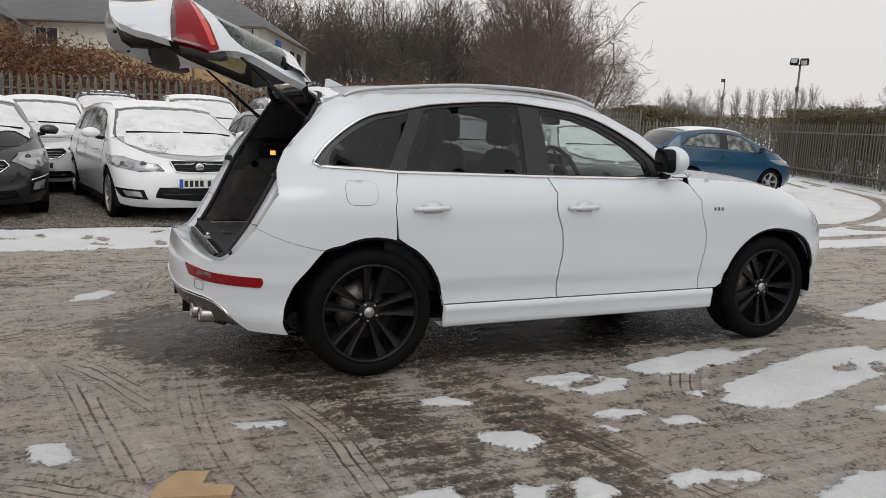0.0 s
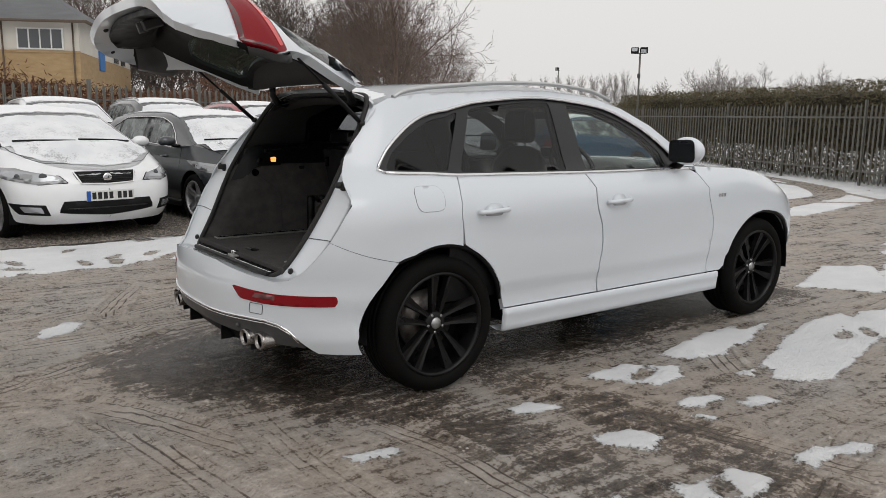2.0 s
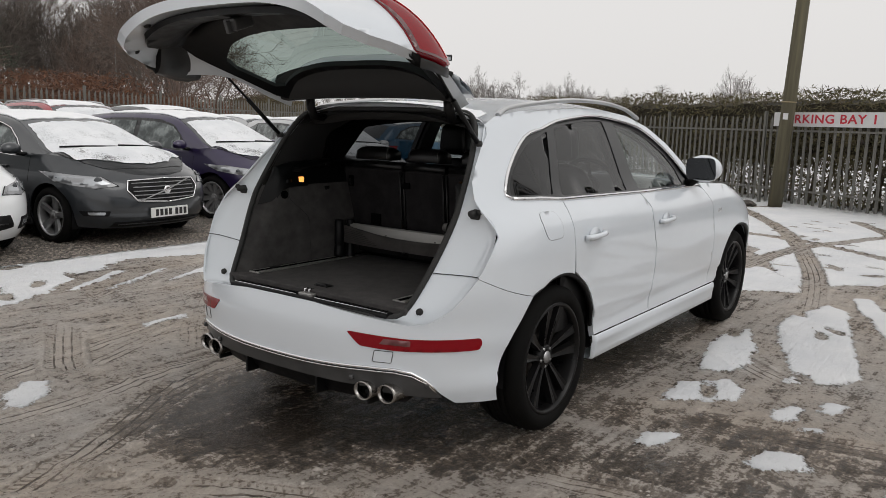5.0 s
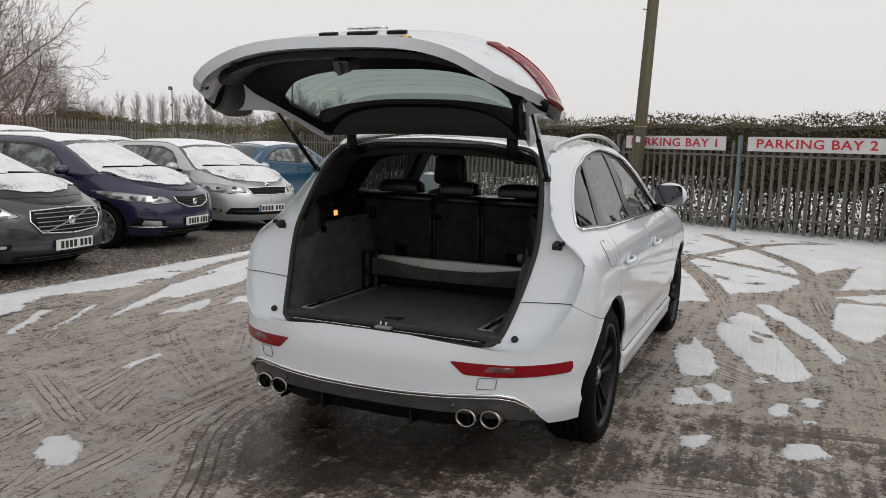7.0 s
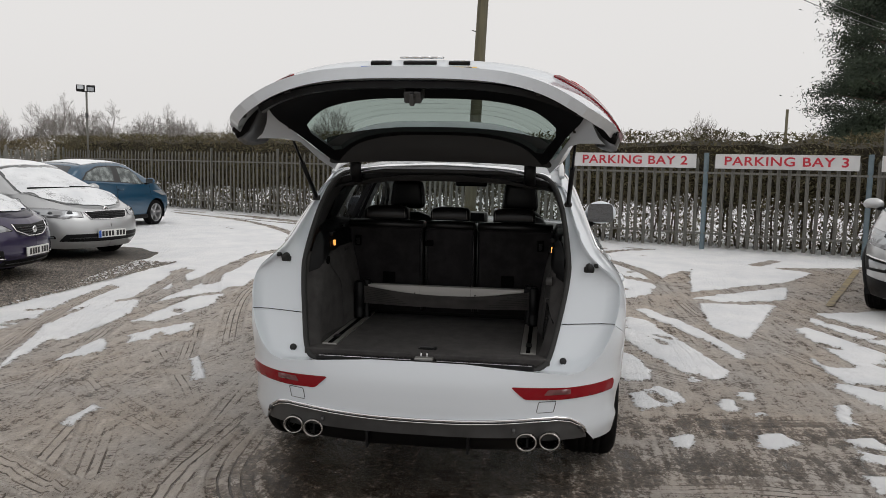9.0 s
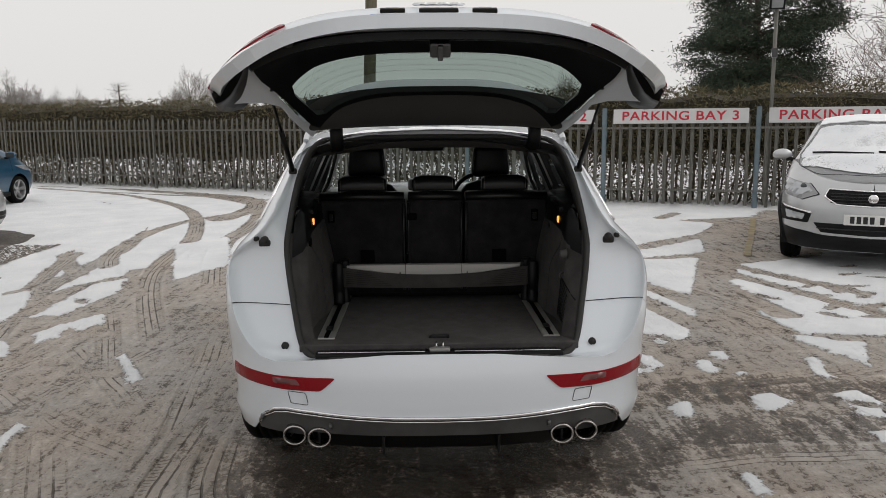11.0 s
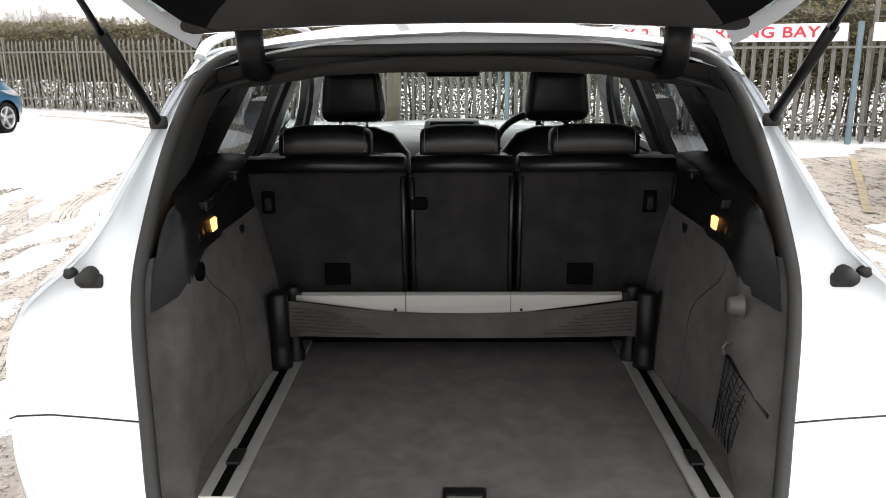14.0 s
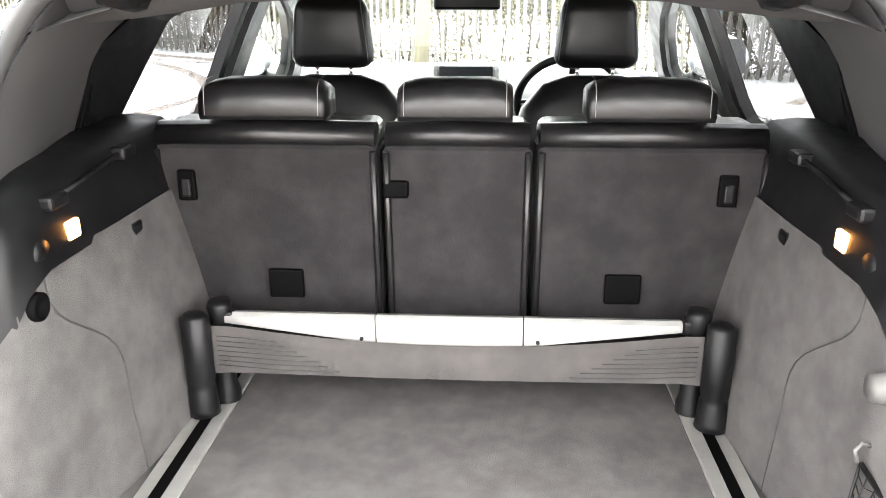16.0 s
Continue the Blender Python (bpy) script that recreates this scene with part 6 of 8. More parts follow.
parked_car("teal blue three-door hatchback with snowy roof", pose(14.35, 13.46, 0, 0, 0, -6) @ pose(-(3.75 - 0.87), 0.74, 0), BLUE, 3.75, 1.68, 1.47, cowl=0.88, screen=0.74, rise=0.09, tail_rake=0.38, snow=(1, 0, 0), r=0.29, doors=2)
parked_car("silver compact off-roader with snow on its screen", pose(6.30, -0.12, 0, 0, 0, 150) @ pose(-(4.44 - 0.87), 0, 0), SILVER, 4.44, 1.85, 1.65, hood=1.13, lead=0.92, belt=1.09, cowl=1.0, front="tall", snow=(1, 1, 0.86), r=0.345, plate_z=0.55, cladding=BLACK_PLASTIC, windows=WINDOW_DARK)
parked_car("white hatchback parked in the bays", pose(4.6, -3.0, 0, 0, 0, 152) @ pose(-(4.2 - 0.87), 0, 0), HATCH_WHITE, snow=(1, 1, 0.9))
# second row behind
for x, y, c, h, lab, style, bars in ((-3.0, 14.4, HATCH_WHITE, 1.66, "snow covered white car in the second row", "neat", False), (-0.55, 13.3, HATCH_WHITE, 1.5, "white hatchback under snow in the second row", "hex", False), (0.6, 17.2, SILVER, 1.7, "silver car under snow by the back fence", "hex", False), (2.2, 14.5, HATCH_WHITE, 1.66, "white car under snow in the second row", "slim", False),
                                     (4.1, 14.5, CHARCOAL, 1.68, "grey estate car with snowy roof in the second row", "broad", True), (6.1, 14.6, RED_PAINT, 1.66, "red hatchback with snowy roof in the second row", "neat", True), (8.2, 14.7, CHARCOAL, 1.64, "dark grey car with snowy roof in the second row", "swept", False),
                                     (10.8, 15.0, SILVER, 1.50, "silver car with snowy roof in the second row", "neat", False)):
    parked_car(lab, facing(x, y, 4.1, 0), c, 4.1, 1.74, h, h - 0.52, lead=h - 0.72, belt=h - 0.56, snow=(1, 1, 0.9), tail_rake=0.3, front=style, rails=bars)
# ---- palisade fences, hedge, poles and signs ----
def pale_mesh(height=1.78, w=0.066):
    bm = bmesh.new()
    prof = [(-w / 2, 0.0), (-w / 4, 0.012), (0, 0.0), (w / 4, 0.012), (w / 2, 0.0)]
    for back in (0, 1):
        off = 0.003 * back
        lo = [bm.verts.new((x, y + off, 0.06)) for x, y in prof]
        hi = [bm.verts.new((x, y + off, height - (0.07 if abs(x) > w / 3 else 0.045 if abs(x) > 0.001 else 0.0))) for x, y in prof]
        for i in range(4):
            q = (lo[i], lo[i + 1], hi[i + 1], hi[i])
            bm.faces.new(q if not back else q[::-1])
    me = bpy.data.meshes.new("pale")
    bm.to_mesh(me)
    bm.free()
    me.materials.append(STEEL)
    return me


PALE = pale_mesh()


def post_part(p, m, owner, h=1.86):
    b = join(box(0, 0, h / 2, 0.09, 0.006, h), box(0, -0.03, h / 2, 0.05, 0.006, h), box(0, -0.015, h / 2, 0.006, 0.03, h))
    part("fence_post", b, m, owner, m=p)


def fence(label, posts, pitch=0.158, blue=(), tall=1.0):
    root = holder("palisade_fence", Matrix.Identity(4), label, "fence", kind="structure")
    for i, (a, b) in enumerate(zip(posts, posts[1:])):
        A, B = Vector((*a, 0)), Vector((*b, 0))
        d = (B - A).normalized()
        ang = math.degrees(math.atan2(d.y, d.x))
        post_part(pose(A.x, A.y, 0, 0, 0, ang), STEEL_BLUE if i in blue else STEEL, root, 1.86 * tall)
        n = int((B - A).length / pitch)
        for k in range(1, n):
            p = A + (B - A) * (k / n)
            ob = new("pale", PALE)
            ob.parent = root
            ob.matrix_basis = pose(p.x, p.y, random.uniform(-0.015, 0.015), 0, random.uniform(-0.7, 0.7), ang) @ Matrix.Diagonal((1, 1, tall, 1))
        for z in (0.32, 1.48):
            mid = (A + B) / 2
            part("fence_rail", box(0, -0.02, z * tall, (B - A).length, 0.012, 0.038), STEEL, root, m=pose(mid.x, mid.y, 0, 0, 0, ang))
    post_part(pose(*posts[-1], 0, 0, 0, 90), STEEL, root)
    return root


POSTS = [(8.4, -11.6), (9.27, -9.0), (10.15, -6.4), (11.02, -3.8), (11.9, -1.2), (12.85, 1.4), (13.8, 4.0), (15.2, 6.6), (16.75, 9.2), (18.0, 11.75), (19.2, 14.2), (20.4, 16.7), (21.5, 19.1), (22.4, 21.0)]
# seen from the yard, the rails lie on the near side
fence("grey galvanised palisade fence along the hedge", POSTS[::-1], blue=(7, 8, 9))
BACK = [(-9.7, 18.8), (-7.1, 18.8), (-4.5, 18.8), (-1.9, 18.8), (0.7, 18.9), (3.3, 19.1), (5.9, 19.7), (8.5, 20.5), (11.1, 21.3), (13.7, 22.1), (16.3, 22.9), (18.6, 23.6)]
fence("pale grey palisade fence behind the parked cars", BACK[::-1], tall=1.12)
fence("low grey palisade gate by the yard corner", [(22.4, 21.2), (21.1, 22.2), (19.9, 23.2)])
fence("far palisade fence beyond the yard", [(34, 27), (31.2, 28.4), (28.4, 29.8), (25.6, 31.2), (22.8, 32.6)])


def sign(text, p, ang, length=2.42, h=0.27):
    s = holder("parking_sign", pose(p[0], p[1], p[2], 0, 0, ang), "white sign board with red capital letters on fence", "sign", "bay signs")
    part("sign_board", box(0, 0, 0, length, 0.012, h, 0.004), SIGN_WHITE, s)
    cu = bpy.data.curves.new("lettering", "FONT")
    cu.body = text
    cu.size, cu.extrude, cu.align_x, cu.align_y = 0.235, 0.002, "CENTER", "CENTER"
    cu.offset = 0.004
    cu.space_character = 1.08
    cu.materials.append(SIGN_RED)
    tmp = new("lettering_curve", cu)
    dg = bpy.context.evaluated_depsgraph_get()
    me = bpy.data.meshes.new_from_object(tmp.evaluated_get(dg))
    bpy.data.objects.remove(tmp)
    xs = [v.co.x for v in me.vertices]
    me.transform(Matrix.Diagonal(((length * 0.86) / (max(xs) - min(xs)), 0.98, 1, 1)))
    bm = bmesh.new()
    bm.from_mesh(me)
    left = set(bm.faces)
    while left:
        stack, piece = [left.pop()], []
        while stack:
            f = stack.pop()
            piece.append(f)
            for e in f.edges:
                for g in e.link_faces:
                    if g in left:
                        left.discard(g)
                        stack.append(g)
        b2 = bmesh.new()
        seen = {}
        for f in piece:
            b2.faces.new([seen.setdefault(v, None) or seen.update({v: b2.verts.new(v.co)}) or seen[v] for v in f.verts])
        part("letter", b2, SIGN_RED, s, m=pose(0, -0.009, 0, 90, 0, 0))
    bm.free()
    return s


for i, text in ((7, "PARKING BAY 1"), (6, "PARKING BAY 2"), (5, "PARKING BAY 3"), (4, "PARKING BAY 4")):
    a, b = Vector((*POSTS[i], 0)), Vector((*POSTS[i - 1], 0))
    d = (b - a).normalized()
    mid = (a + b) / 2
    sign(text, (mid.x + d.y * 0.07, mid.y - d.x * 0.07, 1.70), math.degrees(math.atan2(d.y, d.x)))

# wooden utility pole with a small plate, leaning a little
pole = holder("utility_pole", pose(14.5, 6.11, 0, 2.3, 0, 0), "leaning weathered wooden utility pole by the fence", "pole")
part("pole_shaft", tube([(0, 0, 0), (0, 0, 3), (0, 0, 6), (0, 0, 8.5)], lambda f: 0.135 - 0.035 * f, 16), POLE_WOOD, pole)
part("pole_plate", box(-0.137, 0, 1.75, 0.006, 0.09, 0.12, 0.002), SIGN_WHITE, pole)
part("pole_band", tube([(0.134 * math.cos(a), 0.134 * math.sin(a), 2.02) for a in np.linspace(0, 6.283, 17)[:-1]], 0.012, 5, closed=True), YELLOW_LINE, pole)
part("pole_step", tube([(0, 0.11, 4.4), (0, 0.20, 4.42)], 0.012, 6), STEEL, pole)
stone = bmesh.new()
bmesh.ops.create_icosphere(stone, subdivisions=2, radius=0.2)
for v in stone.verts:
    v.co = Vector((v.co.x * 1.2, v.co.y, max(-0.02, v.co.z * 0.45))) * (1 + 0.25 * noise.noise(v.co * 6))
tagged(part("kerb_stone", stone, GRAVEL, m=pose(14.3, 6.60, 0.02)), "dark stone lying by the pole foot", "stone")


def lamp_post(x, y, h, heads, label, turn=0):
    lp = holder("floodlight_post", pose(x, y, 0, 0, 0, turn), label, "lamp")
    part("post_shaft", tube([(0, 0, 0), (0, 0, h * 0.6), (0, 0, h)], 0.034, 10), STEEL, lp)
    part("cable_box", box(-0.06, 0, h * 0.78, 0.10, 0.10, 0.16, 0.01), DARK_GREY, lp)
    for dy, ry in heads:
        f = part("flood_head", box(0, 0, 0, 0.13, 0.27, 0.21, 0.02), BLACK_PLASTIC, lp, m=pose(-0.05, dy, h + 0.08, 0, ry, 0))
        part("flood_lens", box(-0.067, 0, 0, 0.006, 0.19, 0.14), CLEAR_LENS, f)
    part("cross_bracket", box(0, 0, h - 0.02, 0.04, 0.42 if len(heads) > 1 else 0.16, 0.035, 0.008), STEEL, lp)
    return lp


lamp_post(22.25, 20.0, 3.75, ((-0.14, -25), (0.18, 25)), "galvanised post with two dark floodlights", 30)
lamp_post(11.98, -1.45, 3.6, ((0.0, -25),), "slim post with one grey floodlight", -20)
lamp_post(31.2, 56.6, 7.2, ((0.2, 20),), "tall thin camera post by the trees", 0)
lamp_post(38, 40, 4.6, ((0.1, 0),), "distant thin lamp post", 0)
# overhead wires
for dz in (0.0, 0.22):
    a, b = Vector((14.5, 5.78, 8.2 + dz)), Vector((45, -26, 7.6 + dz))
    tagged(part("overhead_wire", tube([a + (b - a) * t - Vector((0, 0, 1.6 * 4 * t * (1 - t))) for t in np.linspace(0, 1, 25)], 0.012, 5), WIRE), "thin overhead cable from the pole", "cable")
tagged(part("far_pole", tube([(40, -7.6, 0), (40, -7.6, 4.7)], 0.075, 8), POLE_WOOD), "distant wooden pole beyond hedge", "pole")


def card_cloud(name, centres, lengths, widths, material, label, category, spread=1.0, seed=3, kind="stuff", up=0.3):
    """Many thin twig or leaf blades as one mesh."""
    rng = np.random.default_rng(seed)
    n = len(centres)
    d = rng.normal(size=(n, 3)) * (1, 1, 0.8) + (0, 0, up)
    d /= np.linalg.norm(d, axis=1)[:, None]
    s = np.cross(d, rng.normal(size=(n, 3)))
    s /= np.linalg.norm(s, axis=1)[:, None] + 1e-9
    L, Wd = lengths[:, None] / 2, widths[:, None] / 2
    v = np.stack([centres - d * L - s * Wd * 0.6, centres - d * L * 0.2 + s * Wd, centres + d * L, centres - d * L * 0.2 - s * Wd], 1).reshape(-1, 3)
    f = np.arange(4 * n).reshape(-1, 4)
    me = bpy.data.meshes.new(name)
    me.from_pydata(v.tolist(), [], f.tolist())
    me.materials.append(material)
    ob = new(name, me)
    return tagged(ob, label, category, kind=kind)


def along(points, t):
    """Place and normal along a polyline, t in metres."""
    for a, b in zip(points, points[1:]):
        l = math.dist(a, b)
        if t <= l:
            d = ((b[0] - a[0]) / l, (b[1] - a[1]) / l)
            return a[0] + d[0] * t, a[1] + d[1] * t, d
        t -= l
    return b[0], b[1], d


def hedge(name, line, off, depth, z0, z1, n, m1, m2, label, seed):
    rng = np.random.default_rng(seed)
    total = sum(math.dist(a, b) for a, b in zip(line, line[1:]))
    C = []
    for t, q, h in zip(rng.uniform(0, total, n), rng.uniform(0, 1, n), rng.uniform(0, 1, n)):
        x, y, d = along(line, t)
        o = off + depth * q
        top = z1 + 0.05 * math.sin(t * 1.3) + 0.035 * math.sin(t * 3.7 + 1) + 0.02 * math.sin(t * 9)
        z = z0 + (top - z0) * (1 - (1 - h) ** 1.0 if h > 0.3 else h * 1.0)
        C.append((x + d[1] * o, y - d[0] * o, z))
    C = np.array(C)
    k = int(n * 0.55)
    card_cloud(name, C[:k], rng.uniform(0.12, 0.34, k), rng.uniform(0.008, 0.018, k), m1, label, "hedge", seed=seed)
    card_cloud(name + "_leaves", C[k:], rng.uniform(0.05, 0.10, n - k), rng.uniform(0.03, 0.06, n - k), m2, label + ", withered leaves", "hedge", seed=seed + 1)


def hedge_core(line, off, w, z0, z1, material, seed):
    total = sum(math.dist(a, b) for a, b in zip(line, line[1:]))
    rows = []
    n = int(total / 0.25)
    for i in range(n + 1):
        x, y, d = along(line, total * i / n)
        row = []
        for j, (o, z) in enumerate(((0, z0), (-0.03, (z0 + z1) / 2), (0, z1 - 0.1), (w * 0.4, z1), (w, z1 - 0.1), (w, z0))):
            wob = (0.5 if j in (0, 5) else 0.16) * noise.noise(Vector((x * 1.7, y * 1.7, z * 2.5 + seed)))
            oo = off + o + max(-0.2, min(0.2, wob))
            row.append((x + d[1] * oo, y - d[0] * oo, z + 0.7 * wob))
        rows.append(row)
    return grid(rows, close_u=True, smooth=False)


LINE = [(8.0, -13.0), (11.9, -1.2), (13.8, 4.0), (16.75, 9.2), (22.4, 21.0), (25.5, 24.5)]
# Solid core behind the twigs, painted dark for the shade in the gaps.
tagged(part("hedge_shade_core", hedge_core(LINE, 1.0, 0.9, 0.9, 2.12, HEDGE_CORE, 3), HEDGE_CORE), "dense core of the brown clipped winter hedge, inner shade painted dark", "hedge", kind="stuff")
hedge("hedge_twigs", LINE, 0.55, 1.4, 0.75, 2.30, 96000, HEDGE, HEDGE_GREEN, "brown twiggy hedge behind the fence", 5)
hedge("hedge_foot", LINE, 0.4, 1.4, 0.05, 1.5, 82000, HEDGE, HEDGE_GREEN, "open lower stems of the hedge", 9)
stems = []
rng = np.random.default_rng(4)
total = sum(math.dist(a, b) for a, b in zip(LINE, LINE[1:]))
for t in np.arange(0.1, total, 0.17):
    x, y, d = along(LINE, t)
    o = 0.8 + rng.uniform(0, 0.7)
    px, py = x + d[1] * o, y - d[0] * o
    stems.append(tube([(px, py, -0.02), (px + rng.normal() * 0.08, py + rng.normal() * 0.08, 0.7), (px + rng.normal() * 0.2, py + rng.normal() * 0.2, 1.5)], lambda f: 0.028 - 0.014 * f, 5))
me_all = bmesh.new()
for s in stems:
    me = bpy.data.meshes.new("t")
    s.to_mesh(me)
    s.free()
    me_all.from_mesh(me)
    bpy.data.meshes.remove(me)
tagged(part("hedge_stems", me_all, BARK), "dark hedge stems over snow", "hedge", kind="stuff")
# ---- bare winter trees, pine, building ----
def bare_tree(height, seed, lengths, kids, spread, material, twig=0.012, trunk=0.03, start=0.25, droop=0.0, wobble=0.06):
    """Trunk with limbs, and fine twigs, by branch length, number of shoots and spread per level."""
    rng = random.Random(seed)
    verts, faces, tv, tf = [], [], [], []
    last = len(lengths) - 1

    def blade(p, q, r):
        d = q - p
        b = d.cross(Vector((rng.gauss(0, 1), rng.gauss(0, 1), rng.gauss(0, 1)))).normalized() * r
        base = len(tv)
        tv.extend([tuple(p - b), tuple(p + b), tuple(q + b * 0.5), tuple(q - b * 0.5)])
        tf.append((base, base + 1, base + 2, base + 3))

    def seg(p, q, r0, r1, fine):
        V, F = (tv, tf) if fine else (verts, faces)
        d = (q - p).normalized()
        a = d.orthogonal().normalized()
        b = d.cross(a)
        n = 3 if fine else 6
        base = len(V)
        for c, r in ((p, r0), (q, r1)):
            for k in range(n):
                ang = 2 * math.pi * k / n
                V.append(tuple(c + a * r * math.cos(ang) + b * r * math.sin(ang)))
        for k in range(n):
            F.append((base + k, base + (k + 1) % n, base + n + (k + 1) % n, base + n + k))

    def grow(p, d, level, r, size):
        length = height * lengths[level] * size * rng.uniform(0.75, 1.2)
        steps = 4 if level < 2 else 3 if level < 3 else 2 if level < last else 1
        q, pts = p, []
        for i in range(steps):
            d = (d + Vector((rng.gauss(0, 1), rng.gauss(0, 1), rng.gauss(0.3 - droop * level, 0.7))) * (wobble * (1 + 0.8 * level))).normalized()
            nq = q + d * length / steps
            r1 = max(twig * 0.6, r * (1 - 0.55 / steps))
            if level == last:
                blade(q, nq, r * 1.15)
            else:
                seg(q, nq, r, r1, level >= 3)
            pts.append((nq, d.copy(), r1))
            q, r = nq, r1
        if level >= last:
            return
        n = kids[level]
        for i in range(n):
            lo = start if level == 0 else 0.2
            f = min(0.999, lo + (1 - lo) * (i + rng.random()) / n)
            k = int(f * steps)
            a = pts[k - 1][0] if k else p
            pos = a + (pts[k][0] - a) * (f * steps - k)
            dd = pts[k][1]
            o = Matrix.Rotation(i * 2.4 + rng.uniform(-0.7, 0.7), 3, dd) @ dd.orthogonal().normalized()
            w = spread[level] * rng.uniform(0.7, 1.25)
            nd = (dd * (1 - w) + o * w + Vector((0, 0, 0.12 - droop * level))).normalized()
            grow(pos, nd, level + 1, max(twig, pts[k][2] * 0.52), 1.15 - 0.4 * f)
        grow(q, d, level + 1, r, 0.85)

    grow(Vector((0, 0, 0)), Vector((0, 0, 1)), 0, height * trunk, 1.0)
    out = []
    for nm, V, F in (("trunk", verts, faces), ("twigs", tv, tf)):
        me = bpy.data.meshes.new(nm)
        me.from_pydata(V, [], F)
        me.materials.append(material)
        out.append(me)
    return out


def plant(meshes, x, y, z, size, turn, label, group="", slim=1.0):
    t = holder("bare_tree", pose(x, y, z, 0, 0, turn) @ Matrix.Diagonal((size * slim, size * slim, size, 1)), label, "tree", group)
    for nm, me in zip(("trunk", "twig_crown"), meshes):
        ob = new(nm, me)
        ob.parent = t
        if nm == "twig_crown":
            tagged(ob, kind="stuff")
    return t


rng = random.Random(12)
wood = [bare_tree(10, s, (.66, .30, .18, .11, .07), (11, 5, 4, 3), (.42, .45, .5, .5), BARK if s % 2 else BARK_RED, 0.014, 0.013, 0.22) for s in (1, 2, 3, 4, 5)]
spread_tree = bare_tree(10, 21, (.5, .44, .26, .16, .10, .06), (10, 5, 4, 3, 3), (.62, .5, .5, .5, .5), BARK_RED, 0.010, 0.022, 0.15, 0.03)
# Far trees take the bark colour that has the haze mixed in.
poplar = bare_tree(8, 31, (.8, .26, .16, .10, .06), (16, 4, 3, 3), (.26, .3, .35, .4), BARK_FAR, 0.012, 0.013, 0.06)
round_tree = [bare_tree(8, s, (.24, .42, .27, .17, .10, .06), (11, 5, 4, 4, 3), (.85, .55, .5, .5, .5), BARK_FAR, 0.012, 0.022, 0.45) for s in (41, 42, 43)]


def bearing(deg, dist, eye=(-1.0, 1.5)):
    return eye[0] + dist * math.cos(radians(deg)), eye[1] + dist * math.sin(radians(deg))


# thick wood behind the building and the back fence
for i in range(76):
    b = 55 + 42 * i / 75 + rng.uniform(-0.4, 0.4)
    dist = rng.uniform(74, 100)
    x, y = bearing(b, dist)
    plant(wood[rng.randrange(5)], x, y, -0.5, rng.uniform(1.1, 1.45) * dist / 86 * (0.85 + 0.15 * min(1, (b - 53) / 8)), rng.uniform(0, 360), "tall bare deciduous tree in the wood", "wood trees")
x, y = bearing(56.4, 46)
plant(spread_tree, x, y, 0, 1.08, 40, "wide bare birch with drooping twigs", "", 0.85)
x, y = bearing(58.6, 52)
plant(wood[2], x, y, 0, 1.2, 200, "bare birch beside the wide one")
x, y = bearing(53.5, 60)
plant(spread_tree, x, y, 0, 0.72, 150, "smaller bare tree at the wood's edge")
def top_of(meshes):
    return max(v.co.z for me in meshes for v in me.vertices)


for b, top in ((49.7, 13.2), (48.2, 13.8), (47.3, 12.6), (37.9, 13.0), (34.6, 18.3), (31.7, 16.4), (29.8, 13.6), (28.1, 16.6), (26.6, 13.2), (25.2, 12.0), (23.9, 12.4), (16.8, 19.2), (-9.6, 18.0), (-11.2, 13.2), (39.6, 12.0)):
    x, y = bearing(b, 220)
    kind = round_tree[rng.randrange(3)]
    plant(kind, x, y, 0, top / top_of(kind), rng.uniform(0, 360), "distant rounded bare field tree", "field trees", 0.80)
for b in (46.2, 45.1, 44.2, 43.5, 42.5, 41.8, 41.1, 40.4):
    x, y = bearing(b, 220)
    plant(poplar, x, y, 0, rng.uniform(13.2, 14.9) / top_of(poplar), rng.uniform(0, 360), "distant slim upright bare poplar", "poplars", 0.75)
# big tree at the far right
for b, d, s in ((-36.5, 24, 0.62), (-34, 31, 0.72)):
    x, y = bearing(b, d, (-1.4, 4.9))
    plant(spread_tree, x, y, 0, s, 70, "bare tree beyond the parking bays")

# dark evergreens: layered sprays of needles on limbs
def pine_tree(x, y, h, w, label, seed, n=120000):
    t = holder("pine_tree", pose(x, y, 0), label, "tree")
    part("trunk", tube([(0, 0, 0), (0.1, 0, h * 0.5), (0, 0.1, h * 0.95)], lambda f: 0.22 * h / 8 * (1 - 0.75 * f), 8), BARK_RED, t)
    r = np.random.default_rng(seed)
    C = []
    clumps = 120
    for i in range(clumps):
        f = 0.28 + 0.72 * r.random()
        rad = w * math.sqrt(max(0.02, 1 - ((f - 0.6) / 0.46) ** 2)) * (0.3 + 0.7 * r.random())
        a = r.uniform(0, 6.283)
        c = np.array((rad * math.cos(a), rad * math.sin(a), h * f))
        part("limb", tube([(0, 0, c[2] - 0.5), tuple(c * (0.6, 0.6, 1) - (0, 0, 0.2)), tuple(c)], 0.035, 5), BARK_RED, t)
        m = n // clumps
        C.append(c + r.normal(size=(m, 3)) * np.array((0.46, 0.46, 0.18)) * (w / 2.8))
    C = np.concatenate(C)
    k = len(C)
    ob = card_cloud("needles", C, r.uniform(0.10, 0.24, k), r.uniform(0.025, 0.05, k), PINE, "dark green needles", "", seed=seed)
    ob.parent = t
    return t


x, y = bearing(-22.8, 34, (-2.6, 4.9))
pine_tree(x, y, 9.4, 2.7, "large dark green pine above the hedge", 3)
x, y = bearing(21.4, 220)
pine_tree(x, y, 13.0, 3.6, "small distant dark conifer", 5, 5000)
x, y = bearing(67.5, 62)
pine_tree(x, y, 8.0, 2.4, "dark conifer within the bare wood", 7, 5000)
